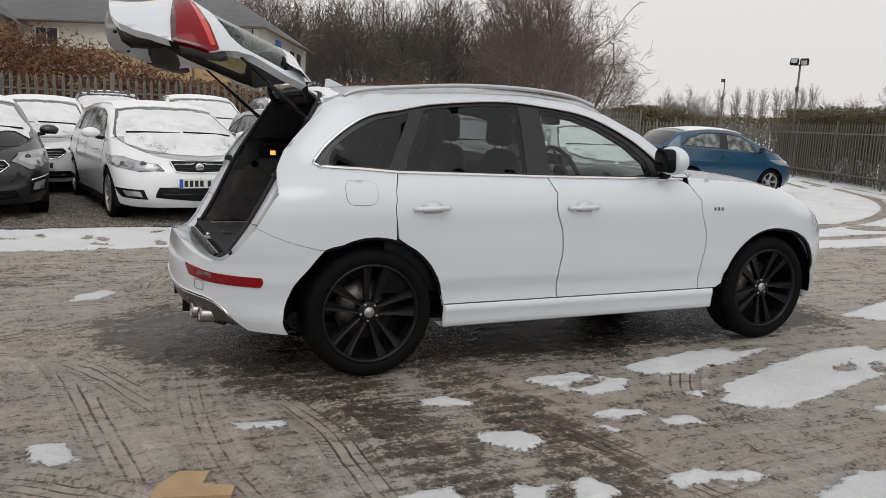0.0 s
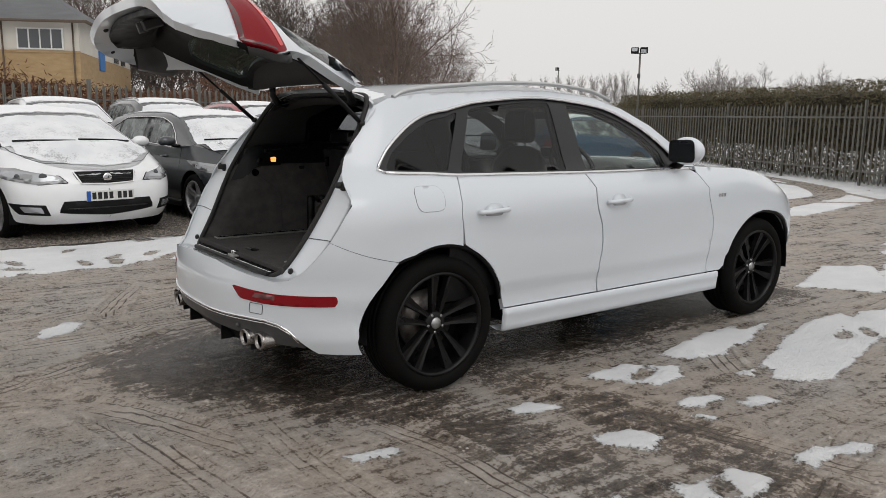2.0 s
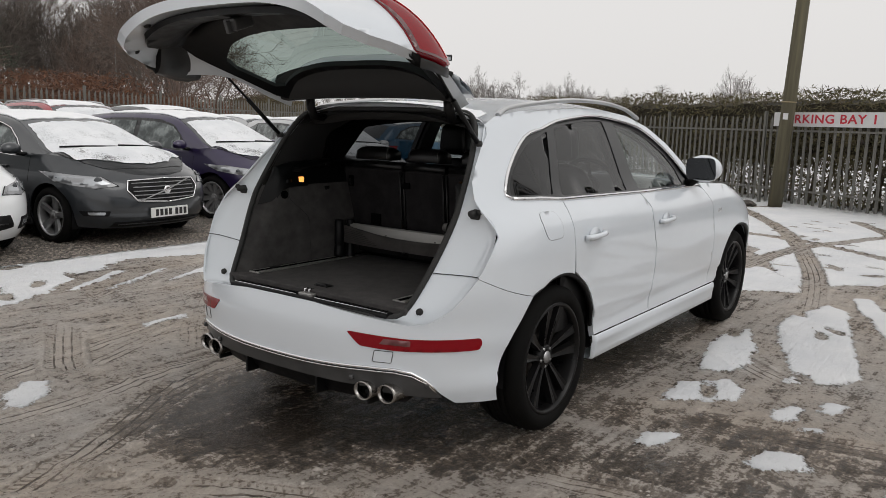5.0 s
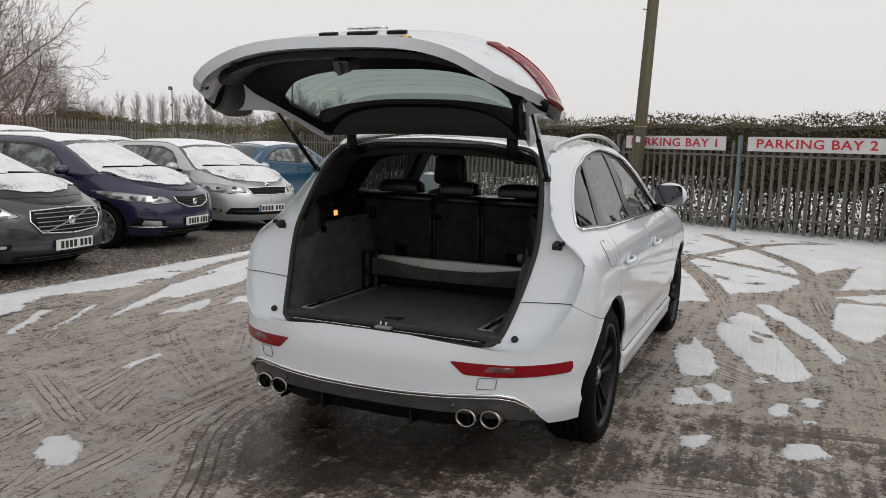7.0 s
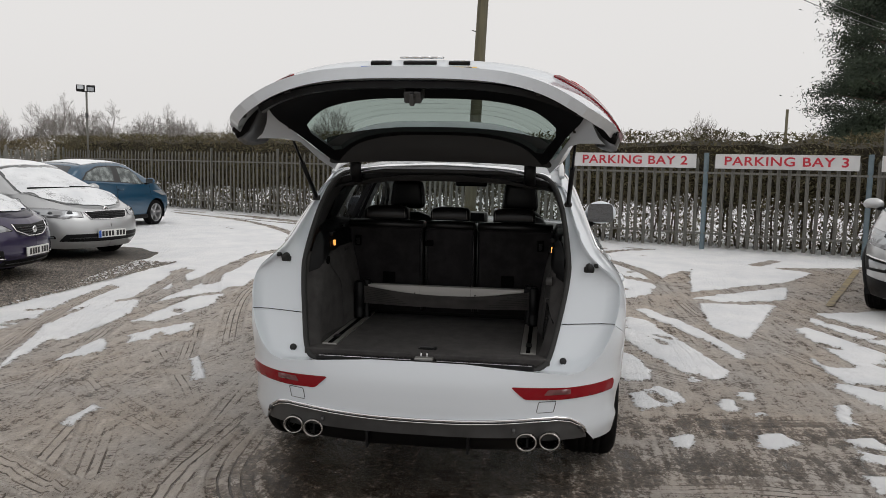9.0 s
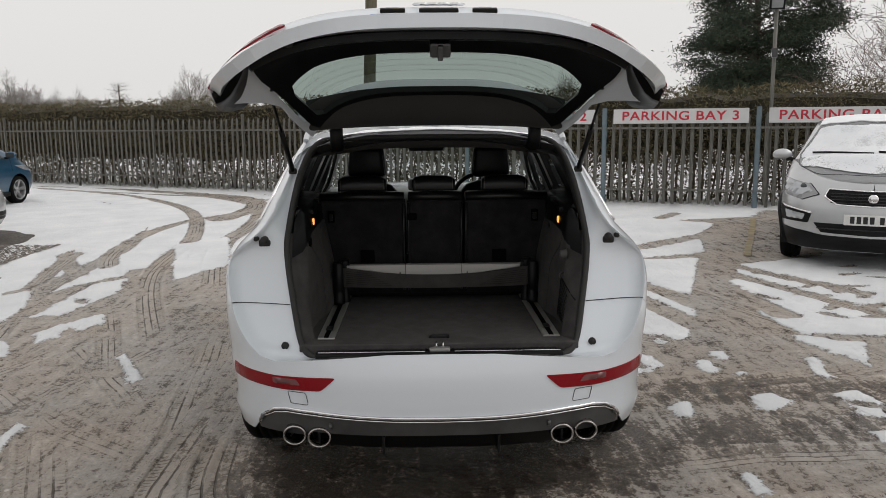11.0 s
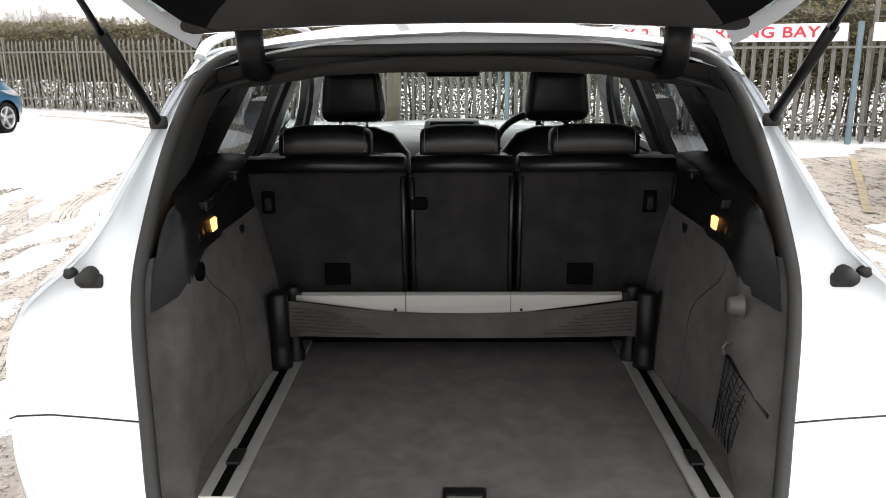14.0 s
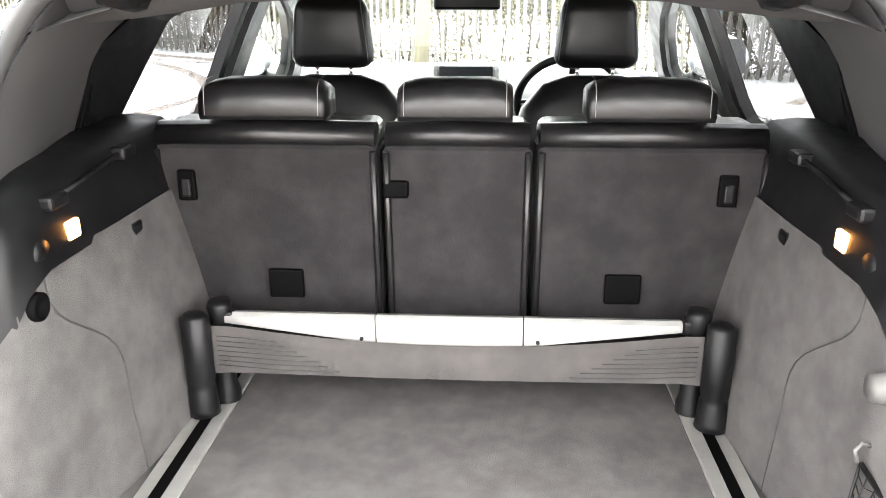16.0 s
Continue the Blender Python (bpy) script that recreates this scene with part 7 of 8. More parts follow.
# low scrub lines at the field's edge and copper beech at the building's foot
def scrub(line, z1, n, m, label, seed, size=0.5):
    r = np.random.default_rng(seed)
    total = sum(math.dist(a, b) for a, b in zip(line, line[1:]))
    C = []
    for t in r.uniform(0, total, n):
        x, y, d = along(line, t)
        top = z1 * (0.75 + 0.35 * noise.noise(Vector((x * 0.15, y * 0.15, seed))) + 0.15 * noise.noise(Vector((x * 0.8, y * 0.8, seed))))
        C.append((x + r.normal() * 0.8, y + r.normal() * 0.8, top * r.random() ** 0.7))
    card_cloud("scrub", np.array(C), r.uniform(0.3, 0.8, n) * size, r.uniform(0.03, 0.09, n) * size * 1.4, m, label, "bushes", seed=seed)


scrub([bearing(51.5, 60), bearing(46, 62)], 3.6, 16000, HEDGE, "distant brown bushes", 21, 0.6)
scrub([(-6, 20.3), (0, 21.4), (6, 23.2)], 3.7, 38000, COPPER, "copper-brown beech hedge behind the fence", 11, 0.36)
scrub([(6, 23.2), (12, 25.0), (17, 26.4)], 2.8, 20000, COPPER, "low copper-brown beech hedge", 15, 0.34)
scrub([bearing(53, 62), bearing(46, 66), bearing(37.5, 70)], 3.9, 22000, HEDGE, "low brown hedge along the far field", 23, 0.6)
scrub([bearing(55, 66), bearing(75, 68), bearing(96, 70)], 4.0, 26000, BARK_RED, "brown undergrowth of the wood", 17, 1.4)

# the two-storey office building
house = holder("office_building", Matrix.Identity(4), "two-storey buff brick office with slate roof", "building")
C0, C1, C2 = Vector((10.1, 51.2, 0)), Vector((-13.0, 64.5, 0)), Vector((17.6, 68.5, 0))


def wall_block(name, a, b, z0, z1, t, material, owner):
    d = (b - a).normalized()
    n = Vector((-d.y, d.x, 0))
    mid = (a + b) / 2 + n * t / 2
    ang = math.degrees(math.atan2(d.y, d.x))
    return part(name, box(0, 0, (z0 + z1) / 2, (b - a).length, t, z1 - z0), material, owner, m=pose(mid.x, mid.y, 0, 0, 0, ang))


wall_block("brick_wall", C1, C0, -0.5, 4.85, 0.3, BRICK, house)
wall_block("render_wall", C1 + Vector((0.0, 0.05, 0)), C0 + Vector((0, 0.05, 0)), 4.86, 6.7, 0.3, RENDER_WALL, house)
wall_block("brick_wall", C0, C2, -0.5, 4.85, 0.3, BRICK, house)
wall_block("render_wall", C0, C2, 4.86, 6.7, 0.28, RENDER_WALL, house)
wall_block("string_course", C1 + Vector((0, -0.06, 0)), C0 + Vector((0, -0.06, 0)), 4.78, 4.9, 0.1, BRICK, house)
fd, gd = (C1 - C0).normalized(), (C2 - C0).normalized()
out_f = Vector((fd.y, -fd.x, 0)) * (1 if Vector((fd.y, -fd.x, 0)).y < 0 else -1)
eave = 6.55
roof = bmesh.new()
ridge_a, ridge_b = C0 + gd * 9 + fd * 5.5, C1 + gd * 9
pts = [C0 + out_f * 0.7 - fd * 0.7, C1 + out_f * 0.7, ridge_b, ridge_a, C2 - fd * 0.8]
v = [roof.verts.new((p.x, p.y, z)) for p, z in zip(pts, (eave, eave, 10.6, 10.6, eave))]
roof.faces.new((v[0], v[3], v[2], v[1]))
roof.faces.new((v[0], v[4], v[3]))
solid(roof, 0.12)
part("roof", roof, SLATE, house, "grey slate roof with frost")
part("gutter", tube([tuple(pts[1] + Vector((0, 0, eave - 0.05))), tuple(pts[0] + Vector((0, 0, eave - 0.05))), tuple(pts[4] + Vector((0, 0, eave - 0.05)))], 0.09, 6), FRAME_BROWN, house)
ang_f = math.degrees(math.atan2(fd.y, fd.x))


def ribbon_window(s0, panes, pw, z0, h):
    p = C0 + fd * (s0 + panes * pw / 2) + out_f * 0.02
    w = part("window", box(0, 0, z0 + h / 2, panes * pw + 0.1, 0.06, h + 0.1), FRAME_WHITE, house, m=pose(p.x, p.y, 0, 0, 0, ang_f))
    for i in range(panes):
        part("pane", box((i - (panes - 1) / 2) * pw, 0.02, z0 + h / 2, pw - 0.09, 0.08, h - 0.06), WINDOW_DARK, w)


ribbon_window(0.9, 4, 0.62, 5.0, 1.12)
ribbon_window(5.6, 2, 0.72, 5.05, 1.08)
ribbon_window(8.3, 2, 0.72, 5.05, 1.08)
ribbon_window(13.2, 2, 0.75, 5.05, 1.1)
ribbon_window(17.0, 2, 0.75, 5.05, 1.1)
for s in (7.6, 4.2, 0.3):
    p = C0 + fd * s + out_f * 0.08
    part("downpipe", tube([(p.x, p.y, 0), (p.x, p.y, 6.5)], 0.05, 6), FRAME_BROWN, house)
og = Vector((gd.y, -gd.x, 0))
for s, w_, z0, h_, m_ in ((6.5, 1.7, 4.1, 2.3, DOOR_BLUE), (12.0, 1.4, 4.9, 1.2, WINDOW_DARK), (15.0, 1.4, 4.9, 1.2, WINDOW_DARK)):
    p = C0 + gd * s + og * 0.05
    part("side_window", box(0, 0, z0 + h_ / 2, w_, 0.12, h_, 0.01), m_, house, m=pose(p.x, p.y, 0, 0, 0, math.degrees(math.atan2(gd.y, gd.x))))
# nearer brick wing
wing = holder("brick_wing", Matrix.Identity(4), "buff brick wing with slate roof", "building")
W0, W1 = Vector((-4.6, 51.5, 0)), Vector((-16, 53, 0))
wall_block("brick_wall", W1, W0, -0.5, 6.2, 0.3, BRICK, wing)
wall_block("brick_wall", W0, W0 + Vector((1.0, 9, 0)), -0.5, 6.2, 0.3, BRICK, wing)
rb = bmesh.new()
v = [rb.verts.new(p) for p in ((W0.x + 0.7, W0.y - 0.6, 6.1), (W1.x, W1.y - 0.6, 6.1), (W1.x, W1.y + 6, 9.2), (W0.x - 2.5, W0.y + 6, 9.2), (W0.x + 1.7, W0.y + 10, 6.1))]
rb.faces.new((v[0], v[3], v[2], v[1]))
rb.faces.new((v[0], v[4], v[3]))
solid(rb, 0.1)
part("roof", rb, SLATE, wing)
for s in (1.2, 3.6):
    w = part("window", box(W0.x - s - 0.3, W0.y + 0.0 + s * 0.13 - 0.02, 4.9, 0.9, 0.08, 1.5), FRAME_WHITE, wing)
    part("pane", box(W0.x - s - 0.3, W0.y + s * 0.13 - 0.05, 4.9, 0.76, 0.06, 1.34), WINDOW_DARK, w)
# ---- ground: wet slush, snow, tracks ----
def slush_material(name, water, dark, mid, light):
    """Wet slush: melt water with painted shade under the white car, brown slush, packed tyre bands with tread marks and
    pale frozen crumbs; snow where it still lies.
    """
    m = mat(name, mid, 0.4)
    nt, b = nodes_of(m)

    def stored(nm):
        a = nt.nodes.new("ShaderNodeAttribute")
        a.attribute_name = nm
        return a.outputs["Fac"]

    def times(a, k):
        return math_node(nt, "MULTIPLY", a, k)

    def off(v, k):
        return times(math_node(nt, "SUBTRACT", v, 0.5), k)

    def total(*vs):
        out = vs[0]
        for v in vs[1:]:
            out = math_node(nt, "ADD", out, v)
        return out
    big = tex_noise(nt, 0.8, 5.0, rough=0.6)
    mid_n = tex_noise(nt, 3.4, 5.0, rough=0.62)
    fine = tex_noise(nt, 11.0, 8.0, rough=0.7)
    gritty = tex_noise(nt, 42.0, 7.0, rough=0.75)
    speck = tex_noise(nt, 120.0, 3.0)
    streak = tex_noise(nt, 4.0, 7.0, rough=0.65, stretch=(0.25, 3.6, 1), turn=(0, 0, radians(24)))
    streak2 = tex_noise(nt, 5.0, 7.0, rough=0.65, stretch=(0.25, 3.8, 1), turn=(0, 0, radians(-62)))
    track, wet_shade_fac, ridge = stored("track"), stored("wet_shade"), stored("ridge")
    u, run = stored("tread_u"), stored("tread_v")
    au = math_node(nt, "ABSOLUTE", u)
    wander = off(fine, 0.35)
    groove = ramp(nt, math_node(nt, "COSINE", times(math_node(nt, "ADD", u, times(wander, 0.12)), 2 * math.pi * 2.25)), [(0.70, (0, 0, 0)), (0.93, (1, 1, 1))])
    slant = math_node(nt, "SINE", total(times(run, 2 * math.pi / 0.036), times(au, 9.0), times(wander, 3.0)))
    shoulder = ramp(nt, au, [(0.42, grey(0.12)), (0.62, (1, 1, 1))])
    lug = times(ramp(nt, slant, [(0.35, (0, 0, 0)), (0.75, (1, 1, 1))]), shoulder)
    worn = ramp(nt, mid_n, [(0.36, grey(0.15)), (0.58, (1, 1, 1))])
    cut = times(times(math_node(nt, "MAXIMUM", groove, times(lug, 0.5)), track), worn)
    calm = math_node(nt, "SUBTRACT", 1.0, times(track, 0.5))
    rough_part = times(total(off(big, 0.5), off(streak, 0.75), off(streak2, 0.6), off(fine, 1.2), off(gritty, 1.25), off(mid_n, 0.55)), calm)
    # The wet term darkens for water and, below the car, for its painted shade.
    level = total(rough_part, times(cut, -0.34), times(track, -0.02), times(ridge, 0.16), times(wet_shade_fac, -0.50), 0.54)
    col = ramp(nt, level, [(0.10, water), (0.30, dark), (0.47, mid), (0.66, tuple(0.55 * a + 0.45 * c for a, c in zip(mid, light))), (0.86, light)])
    crumbs = ramp(nt, total(off(gritty, 1.1), off(speck, 0.6), off(fine, 0.9), times(ridge, 0.10), times(wet_shade_fac, -0.25), 0.5), [(0.70, (0, 0, 0)), (0.76, grey(0.75))])
    col = mix_color(nt, crumbs, col, light)
    pits = ramp(nt, total(off(tex_noise(nt, 60.0, 5.0, rough=0.7), 1.2), off(mid_n, 0.6), 0.5), [(0.30, grey(0.65)), (0.37, (0, 0, 0))])
    col = mix_color(nt, pits, col, dark)
    tint = nt.nodes.new("ShaderNodeMixRGB")
    tint.blend_type = "MULTIPLY"
    tint.inputs[0].default_value = 1.0
    nt.links.new(col, tint.inputs[1])
    nt.links.new(ramp(nt, tex_noise(nt, 1.1, 4.0), [(0.34, (1.0, 0.95, 0.89)), (0.64, (0.95, 0.965, 0.985))]), tint.inputs[2])
    col = tint.outputs[0]
    v = total(stored("snow_cover"), off(fine, 1.0), off(mid_n, 0.35), off(gritty, 1.1))
    mask = ramp(nt, v, [(0.46, (0, 0, 0)), (0.56, (1, 1, 1))])
    white = ramp(nt, total(off(tex_noise(nt, 1.7, 4.0), 0.8), off(fine, 0.3), 0.5), [(0.35, (0.80, 0.815, 0.84)), (0.65, (0.92, 0.925, 0.935))])
    nt.links.new(mix_color(nt, mask, col, white), b.inputs["Base Color"])
    rgh = ramp(nt, total(level, times(crumbs, 0.3)), [(0.12, grey(0.05)), (0.30, grey(0.16)), (0.50, grey(0.34)), (0.75, grey(0.6))])
    nt.links.new(mix_color(nt, mask, rgh, (0.85, 0.85, 0.85)), b.inputs["Roughness"])
    dry_k = math_node(nt, "SUBTRACT", 1.0, times(wet_shade_fac, 0.7))
    h = total(times(total(times(fine, 0.55), times(gritty, 0.45), times(streak, 0.35), times(streak2, 0.3)), times(calm, dry_k)), times(cut, -0.30), times(mask, 0.4), times(crumbs, 0.25))
    bump(nt, b, h, 1.0, 0.05)
    return m


SLUSH = slush_material("wet_brown_slush", (0.032, 0.0235, 0.0165), (0.140, 0.114, 0.092), (0.345, 0.303, 0.266), (0.62, 0.58, 0.54))


def polygon_field(px, py, poly):
    """Signed distance to a polygon, positive inside."""
    d = np.full(px.shape, 1e9)
    ins = np.zeros(px.shape, bool)
    n = len(poly)
    for i in range(n):
        (ax, ay), (bx, by) = poly[i], poly[(i + 1) % n]
        ex, ey = bx - ax, by - ay
        t = np.clip(((px - ax) * ex + (py - ay) * ey) / (ex * ex + ey * ey + 1e-12), 0, 1)
        d = np.minimum(d, np.hypot(px - ax - t * ex, py - ay - t * ey))
        if ay != by:
            cross = (ay > py) != (by > py)
            ins ^= cross & (px < ex * (py - ay) / (by - ay) + ax)
    return np.where(ins, d, -d)


def curve_field(px, py, keys):
    """Distance to a smooth line."""
    pts = curve_pts([(x, y, 0) for x, y in keys], 8)
    d = np.full(px.shape, 1e9)
    for a, b in zip(pts, pts[1:]):
        ex, ey = b.x - a.x, b.y - a.y
        t = np.clip(((px - a.x) * ex + (py - a.y) * ey) / (ex * ex + ey * ey + 1e-12), 0, 1)
        d = np.minimum(d, np.hypot(px - a.x - t * ex, py - a.y - t * ey))
    return d


def lump(px, py, cx, cy, L, W, ang):
    c, s = math.cos(radians(ang)), math.sin(radians(ang))
    q, p = (px - cx) * c + (py - cy) * s, -(px - cx) * s + (py - cy) * c
    return (1 - np.sqrt((2 * q / L) ** 2 + (2 * p / W) ** 2)) * min(L, W) / 2


FIELDS, PATCHES, TRACKS, PRINTS = [], [], [], []


def field(*pts):
    FIELDS.append(pts)


def patch(*pts):
    PATCHES.append(pts)


def cleared(w, *pts):
    TRACKS.append((pts, w))


def tyre(w, *pts):
    PRINTS.append((pts, w))


# wide snow: before the parked row, along the fence, by the bays
field((-12, 9.95), (-12, 8.15), (-3, 8.2), (0.4, 8.35), (1.1, 8.3), (1.7, 8.8), (2.6, 9.4), (3.4, 9.15), (4.4, 9.1), (5.8, 8.8), (6.8, 7.4), (8.6, 7.0), (11, 7.0), (14.6, 7.6), (16.5, 9.2), (22.4, 21.2), (15, 22), (12.5, 16.5), (10.4, 14.5), (9.9, 12), (9.4, 10.6), (8.6, 10.2), (5, 9.95), (0, 9.9))
field((6.2, 3.9), (7.0, 3.1), (9.0, 2.6), (10.0, 1.9), (10.6, -0.6), (12.0, -1.5), (12.9, 1.2), (13.9, 4.0), (15.3, 6.8), (16.6, 9.2), (14.6, 7.6), (11.6, 6.2), (8.4, 4.9))
field((5.3, 1.85), (3.7, 2.2), (3.2, 2.15), (3.2, 0.0), (5.0, -1.8), (7.5, -2.8), (9.0, -6), (10.6, -4), (9.2, -2.0), (6.6, 0.3), (6.2, 1.35))
# patches left between the tracks beside the car
patch((2.30, 3.71), (2.48, 3.72), (2.65, 3.72), (2.73, 3.62), (2.86, 3.55), (2.72, 3.40), (2.52, 3.40), (2.43, 3.57))
patch((2.99, 3.72), (3.25, 3.82), (3.72, 3.89), (4.01, 3.85), (4.2, 3.78), (3.72, 3.60), (3.25, 3.54), (3.0, 3.57))
patch((3.04, 3.28), (3.25, 3.27), (3.67, 3.42), (4.14, 3.56), (4.49, 3.65), (4.9, 3.64), (5.5, 3.48), (5.35, 3.32), (4.48, 3.14), (3.91, 3.02), (3.45, 2.93), (3.18, 3.0))
patch((5.93, 3.38), (6.03, 3.24), (5.0, 2.85), (4.0, 2.66), (3.8, 2.74), (4.6, 2.93))
patch((2.34, 3.15), (2.49, 3.2), (2.69, 3.12), (2.66, 3.07), (2.45, 3.08))
patch((2.64, 2.98), (2.83, 3.0), (2.86, 2.91), (2.69, 2.90))
patch((2.28, 3.03), (2.36, 3.01), (2.40, 2.94), (2.31, 2.95))
patch((1.63, 3.59), (1.82, 3.61), (1.90, 3.45), (1.71, 3.49))
patch((1.73, 3.13), (1.93, 3.10), (2.0, 2.94), (1.85, 2.87), (1.72, 3.04))
patch((1.19, 2.70), (1.40, 2.69), (1.42, 2.52), (1.15, 2.50))
patch((1.61, 2.65), (1.69, 2.60), (1.96, 2.58), (2.03, 2.41), (1.80, 2.40), (1.60, 2.52))
patch((2.26, 2.50), (2.40, 2.49), (2.53, 2.45), (2.50, 2.41), (2.27, 2.40))
patch((3.10, 2.24), (3.23, 2.23), (3.0, 1.82), (2.43, 2.08), (2.76, 2.15))
patch((2.65, 2.42), (2.67, 2.33), (2.40, 2.40), (2.37, 2.48))
patch((5.5, 4.32), (6.66, 4.68), (7.11, 4.42), (6.41, 3.95), (5.92, 3.79))
patch((6.49, 2.60), (6.66, 1.70), (4.62, 2.50), (5.14, 2.72))
patch((11.3, 1.72), (9.74, .33), (8.62, 1.03), (7.36, 2.53), (9.4, 2.2))
patch((6.92, 2.59), (7.46, 1.93), (8.16, 1.15), (7.01, 1.5), (6.71, 2.28))
# slivers behind the car
patch((-.07, 3.61), (.05, 3.60), (.08, 3.46), (.13, 3.39), (.0, 3.36), (-.08, 3.48))
patch((.73, 3.55), (.94, 3.54), (.96, 3.47), (.77, 3.48))
patch((.08, 6.36), (.24, 6.50), (.34, 6.44), (.25, 6.22), (.04, 6.10), (-.02, 6.18))
patch((1.38, 7.13), (1.71, 7.14), (1.66, 7.06), (1.35, 7.05))
patch((2.92, 7.05), (3.0, 7.01), (2.38, 6.72), (2.32, 6.78))
# wedges between the curving tracks towards the parked row
patch((2.60, 8.02), (3.39, 8.10), (3.36, 8.02), (2.95, 7.83))
patch((3.58, 7.95), (4.22, 7.68), (3.89, 7.52), (3.27, 7.78))
patch((4.09, 8.22), (5.43, 8.27), (5.8, 8.03), (4.99, 7.86), (4.18, 8.02))
patch((3.43, 8.58), (4.96, 8.92), (5.26, 8.76), (4.45, 8.45), (3.5, 8.36), (3.2, 8.37))
patch((2.28, 8.25), (3.72, 8.87), (5.3, 9.14), (5.17, 8.98), (2.87, 8.38))
patch((1.74, 8.28), (2.67, 8.78), (2.56, 8.65), (1.88, 8.33))
patch((1.5, 8.45), (2.25, 8.93), (2.34, 8.86), (1.59, 8.46))
patch((8.2, 8.27), (8.81, 7.7), (6.55, 7.16), (5.61, 7.52))
patch((5.11, 8.54), (6.3, 8.56), (7.17, 8.25), (5.94, 8.15))
patch((14.3, 13.56), (19.79, 16.04), (17.63, 14.41), (15.09, 12.29), (12.81, 10.54), (10.53, 9.3), (7.88, 9.0), (7.83, 10.6), (9.37, 11.07))
patch((8.68, 11.7), (9.48, 11.72), (9.6, 9.4), (7.9, 9.5), (6.3, 9.35), (5.74, 9.2), (6.09, 9.6), (5.23, 9.7))
# bands that wheels have cleared through the snow
cleared(.24, (1.4, 7.5), (4.8, 8.55), (8.5, 8.95), (12.5, 10.5), (16.5, 13.8), (19.8, 18.6))
cleared(.20, (1.0, 7.9), (4.5, 9.2), (8.0, 9.75))
cleared(.26, (3.2, 6.9), (6.0, 7.85), (9.2, 8.3), (13.0, 9.6), (16.6, 12.4), (20.0, 17.4))
cleared(.22, (2.6, 7.0), (4.8, 7.9), (6.6, 9.0), (8.4, 9.9), (11, 11.6))
cleared(.30, (5.2, 7.0), (8.0, 7.6), (11.0, 7.75), (14.0, 8.6), (17.2, 11.6), (19.4, 15.4))
cleared(.20, (3.5, 7.4), (4.4, 8.2), (5.4, 8.8), (7.5, 9.3))
cleared(.24, (5.0, 7.7), (7.0, 8.7), (9.4, 9.0), (11.4, 8.6), (13.6, 7.0), (14.8, 5.6))
cleared(.50, (11, 8.4), (13.2, 8.2), (15.4, 9.2), (17.4, 12.0))
cleared(.24, (4.2, 2.7), (7.0, 2.8), (9.5, 3.0), (12.8, 4.4))
cleared(.26, (3.8, 2.0), (6.5, 2.05), (9.0, 1.9), (11.2, 0.5))
cleared(.26, (4.8, 3.5), (7.2, 3.95), (10.5, 5.0), (13.8, 6.6))
cleared(.22, (3.2, 1.0), (6.0, 1.9), (8.0, 2.8), (9.6, 4.6), (10.2, 6.6))
cleared(.22, (4.6, .9), (6.6, 1.7), (8.6, 1.6), (10.6, 1.2))
cleared(.22, (6.5, 4.6), (9, 4.4), (11.6, 3.4), (12.6, 2.4))
cleared(.20, (12.2, 6.3), (14.0, 7.6), (15.8, 10.4), (18.8, 16))
# tyre prints in the slush
tyre(.24, (-3.0, 6.6), (-0.6, 6.5), (1.0, 6.9), (3.0, 7.6))
tyre(.24, (-3.4, 5.6), (-1.2, 5.75), (0.6, 6.5), (2.6, 7.4))
tyre(.24, (-1.6, 8.2), (-1.0, 6.4), (-0.8, 4.4), (-1.0, 2.4))
tyre(.24, (-2.8, 7.4), (-1.4, 6.2), (-0.2, 5.2), (0.2, 3.6), (0.4, 2.0))
tyre(.24, (1.3, 8.2), (2.2, 7.9), (2.9, 7.6), (3.9, 7.4), (6.0, 7.7))
tyre(.22, (1.0, 7.8), (1.3, 7.3), (1.9, 7.3), (2.7, 7.0), (3.6, 6.7))
tyre(.24, (-2.2, 3.0), (-0.6, 2.4), (0.8, 2.1), (2.6, 1.9), (5.2, 2.6))
tyre(.25, (-1.2, 1.2), (0.6, 1.9), (2.0, 2.2), (2.9, 2.5), (4.6, 2.5))
tyre(.22, (2.8, .9), (2.4, 2.1), (2.2, 2.9), (1.95, 3.8))
tyre(.24, (3.1, 1.6), (2.95, 2.3), (2.9, 2.8), (3.05, 3.3), (3.6, 3.9))
tyre(.23, (2.3, 7.6), (1.65, 6.9), (1.35, 6.5), (1.0, 6.05), (0.6, 5.4))
tyre(.23, (3.3, 7.5), (2.3, 6.8), (1.7, 6.4), (1.0, 5.7))
tyre(.22, (1.0, 7.5), (0.7, 6.95), (0.5, 6.5), (0.55, 6.0), (0.9, 5.6))
tyre(.24, (-0.9, 6.5), (0.1, 6.5), (0.6, 6.35), (1.2, 6.2), (2.1, 6.3), (3.4, 6.5))
tyre(.26, (-1.0, 5.9), (0.2, 6.0), (0.9, 6.1), (1.9, 6.1), (3.2, 6.0))
tyre(.25, (-0.9, 4.9), (-0.3, 5.25), (0.2, 5.5), (0.8, 5.85), (1.5, 5.95))
tyre(.24, (-1.0, 5.2), (-0.3, 5.05), (0.05, 4.75), (0.35, 4.1), (0.6, 3.3), (0.7, 2.4))
tyre(.24, (0.68, 4.9), (0.62, 4.4), (0.58, 3.8), (0.6, 3.2), (0.72, 2.6))
tyre(.23, (1.0, 3.9), (1.12, 3.4), (1.13, 3.0), (1.15, 2.6), (1.3, 1.8))
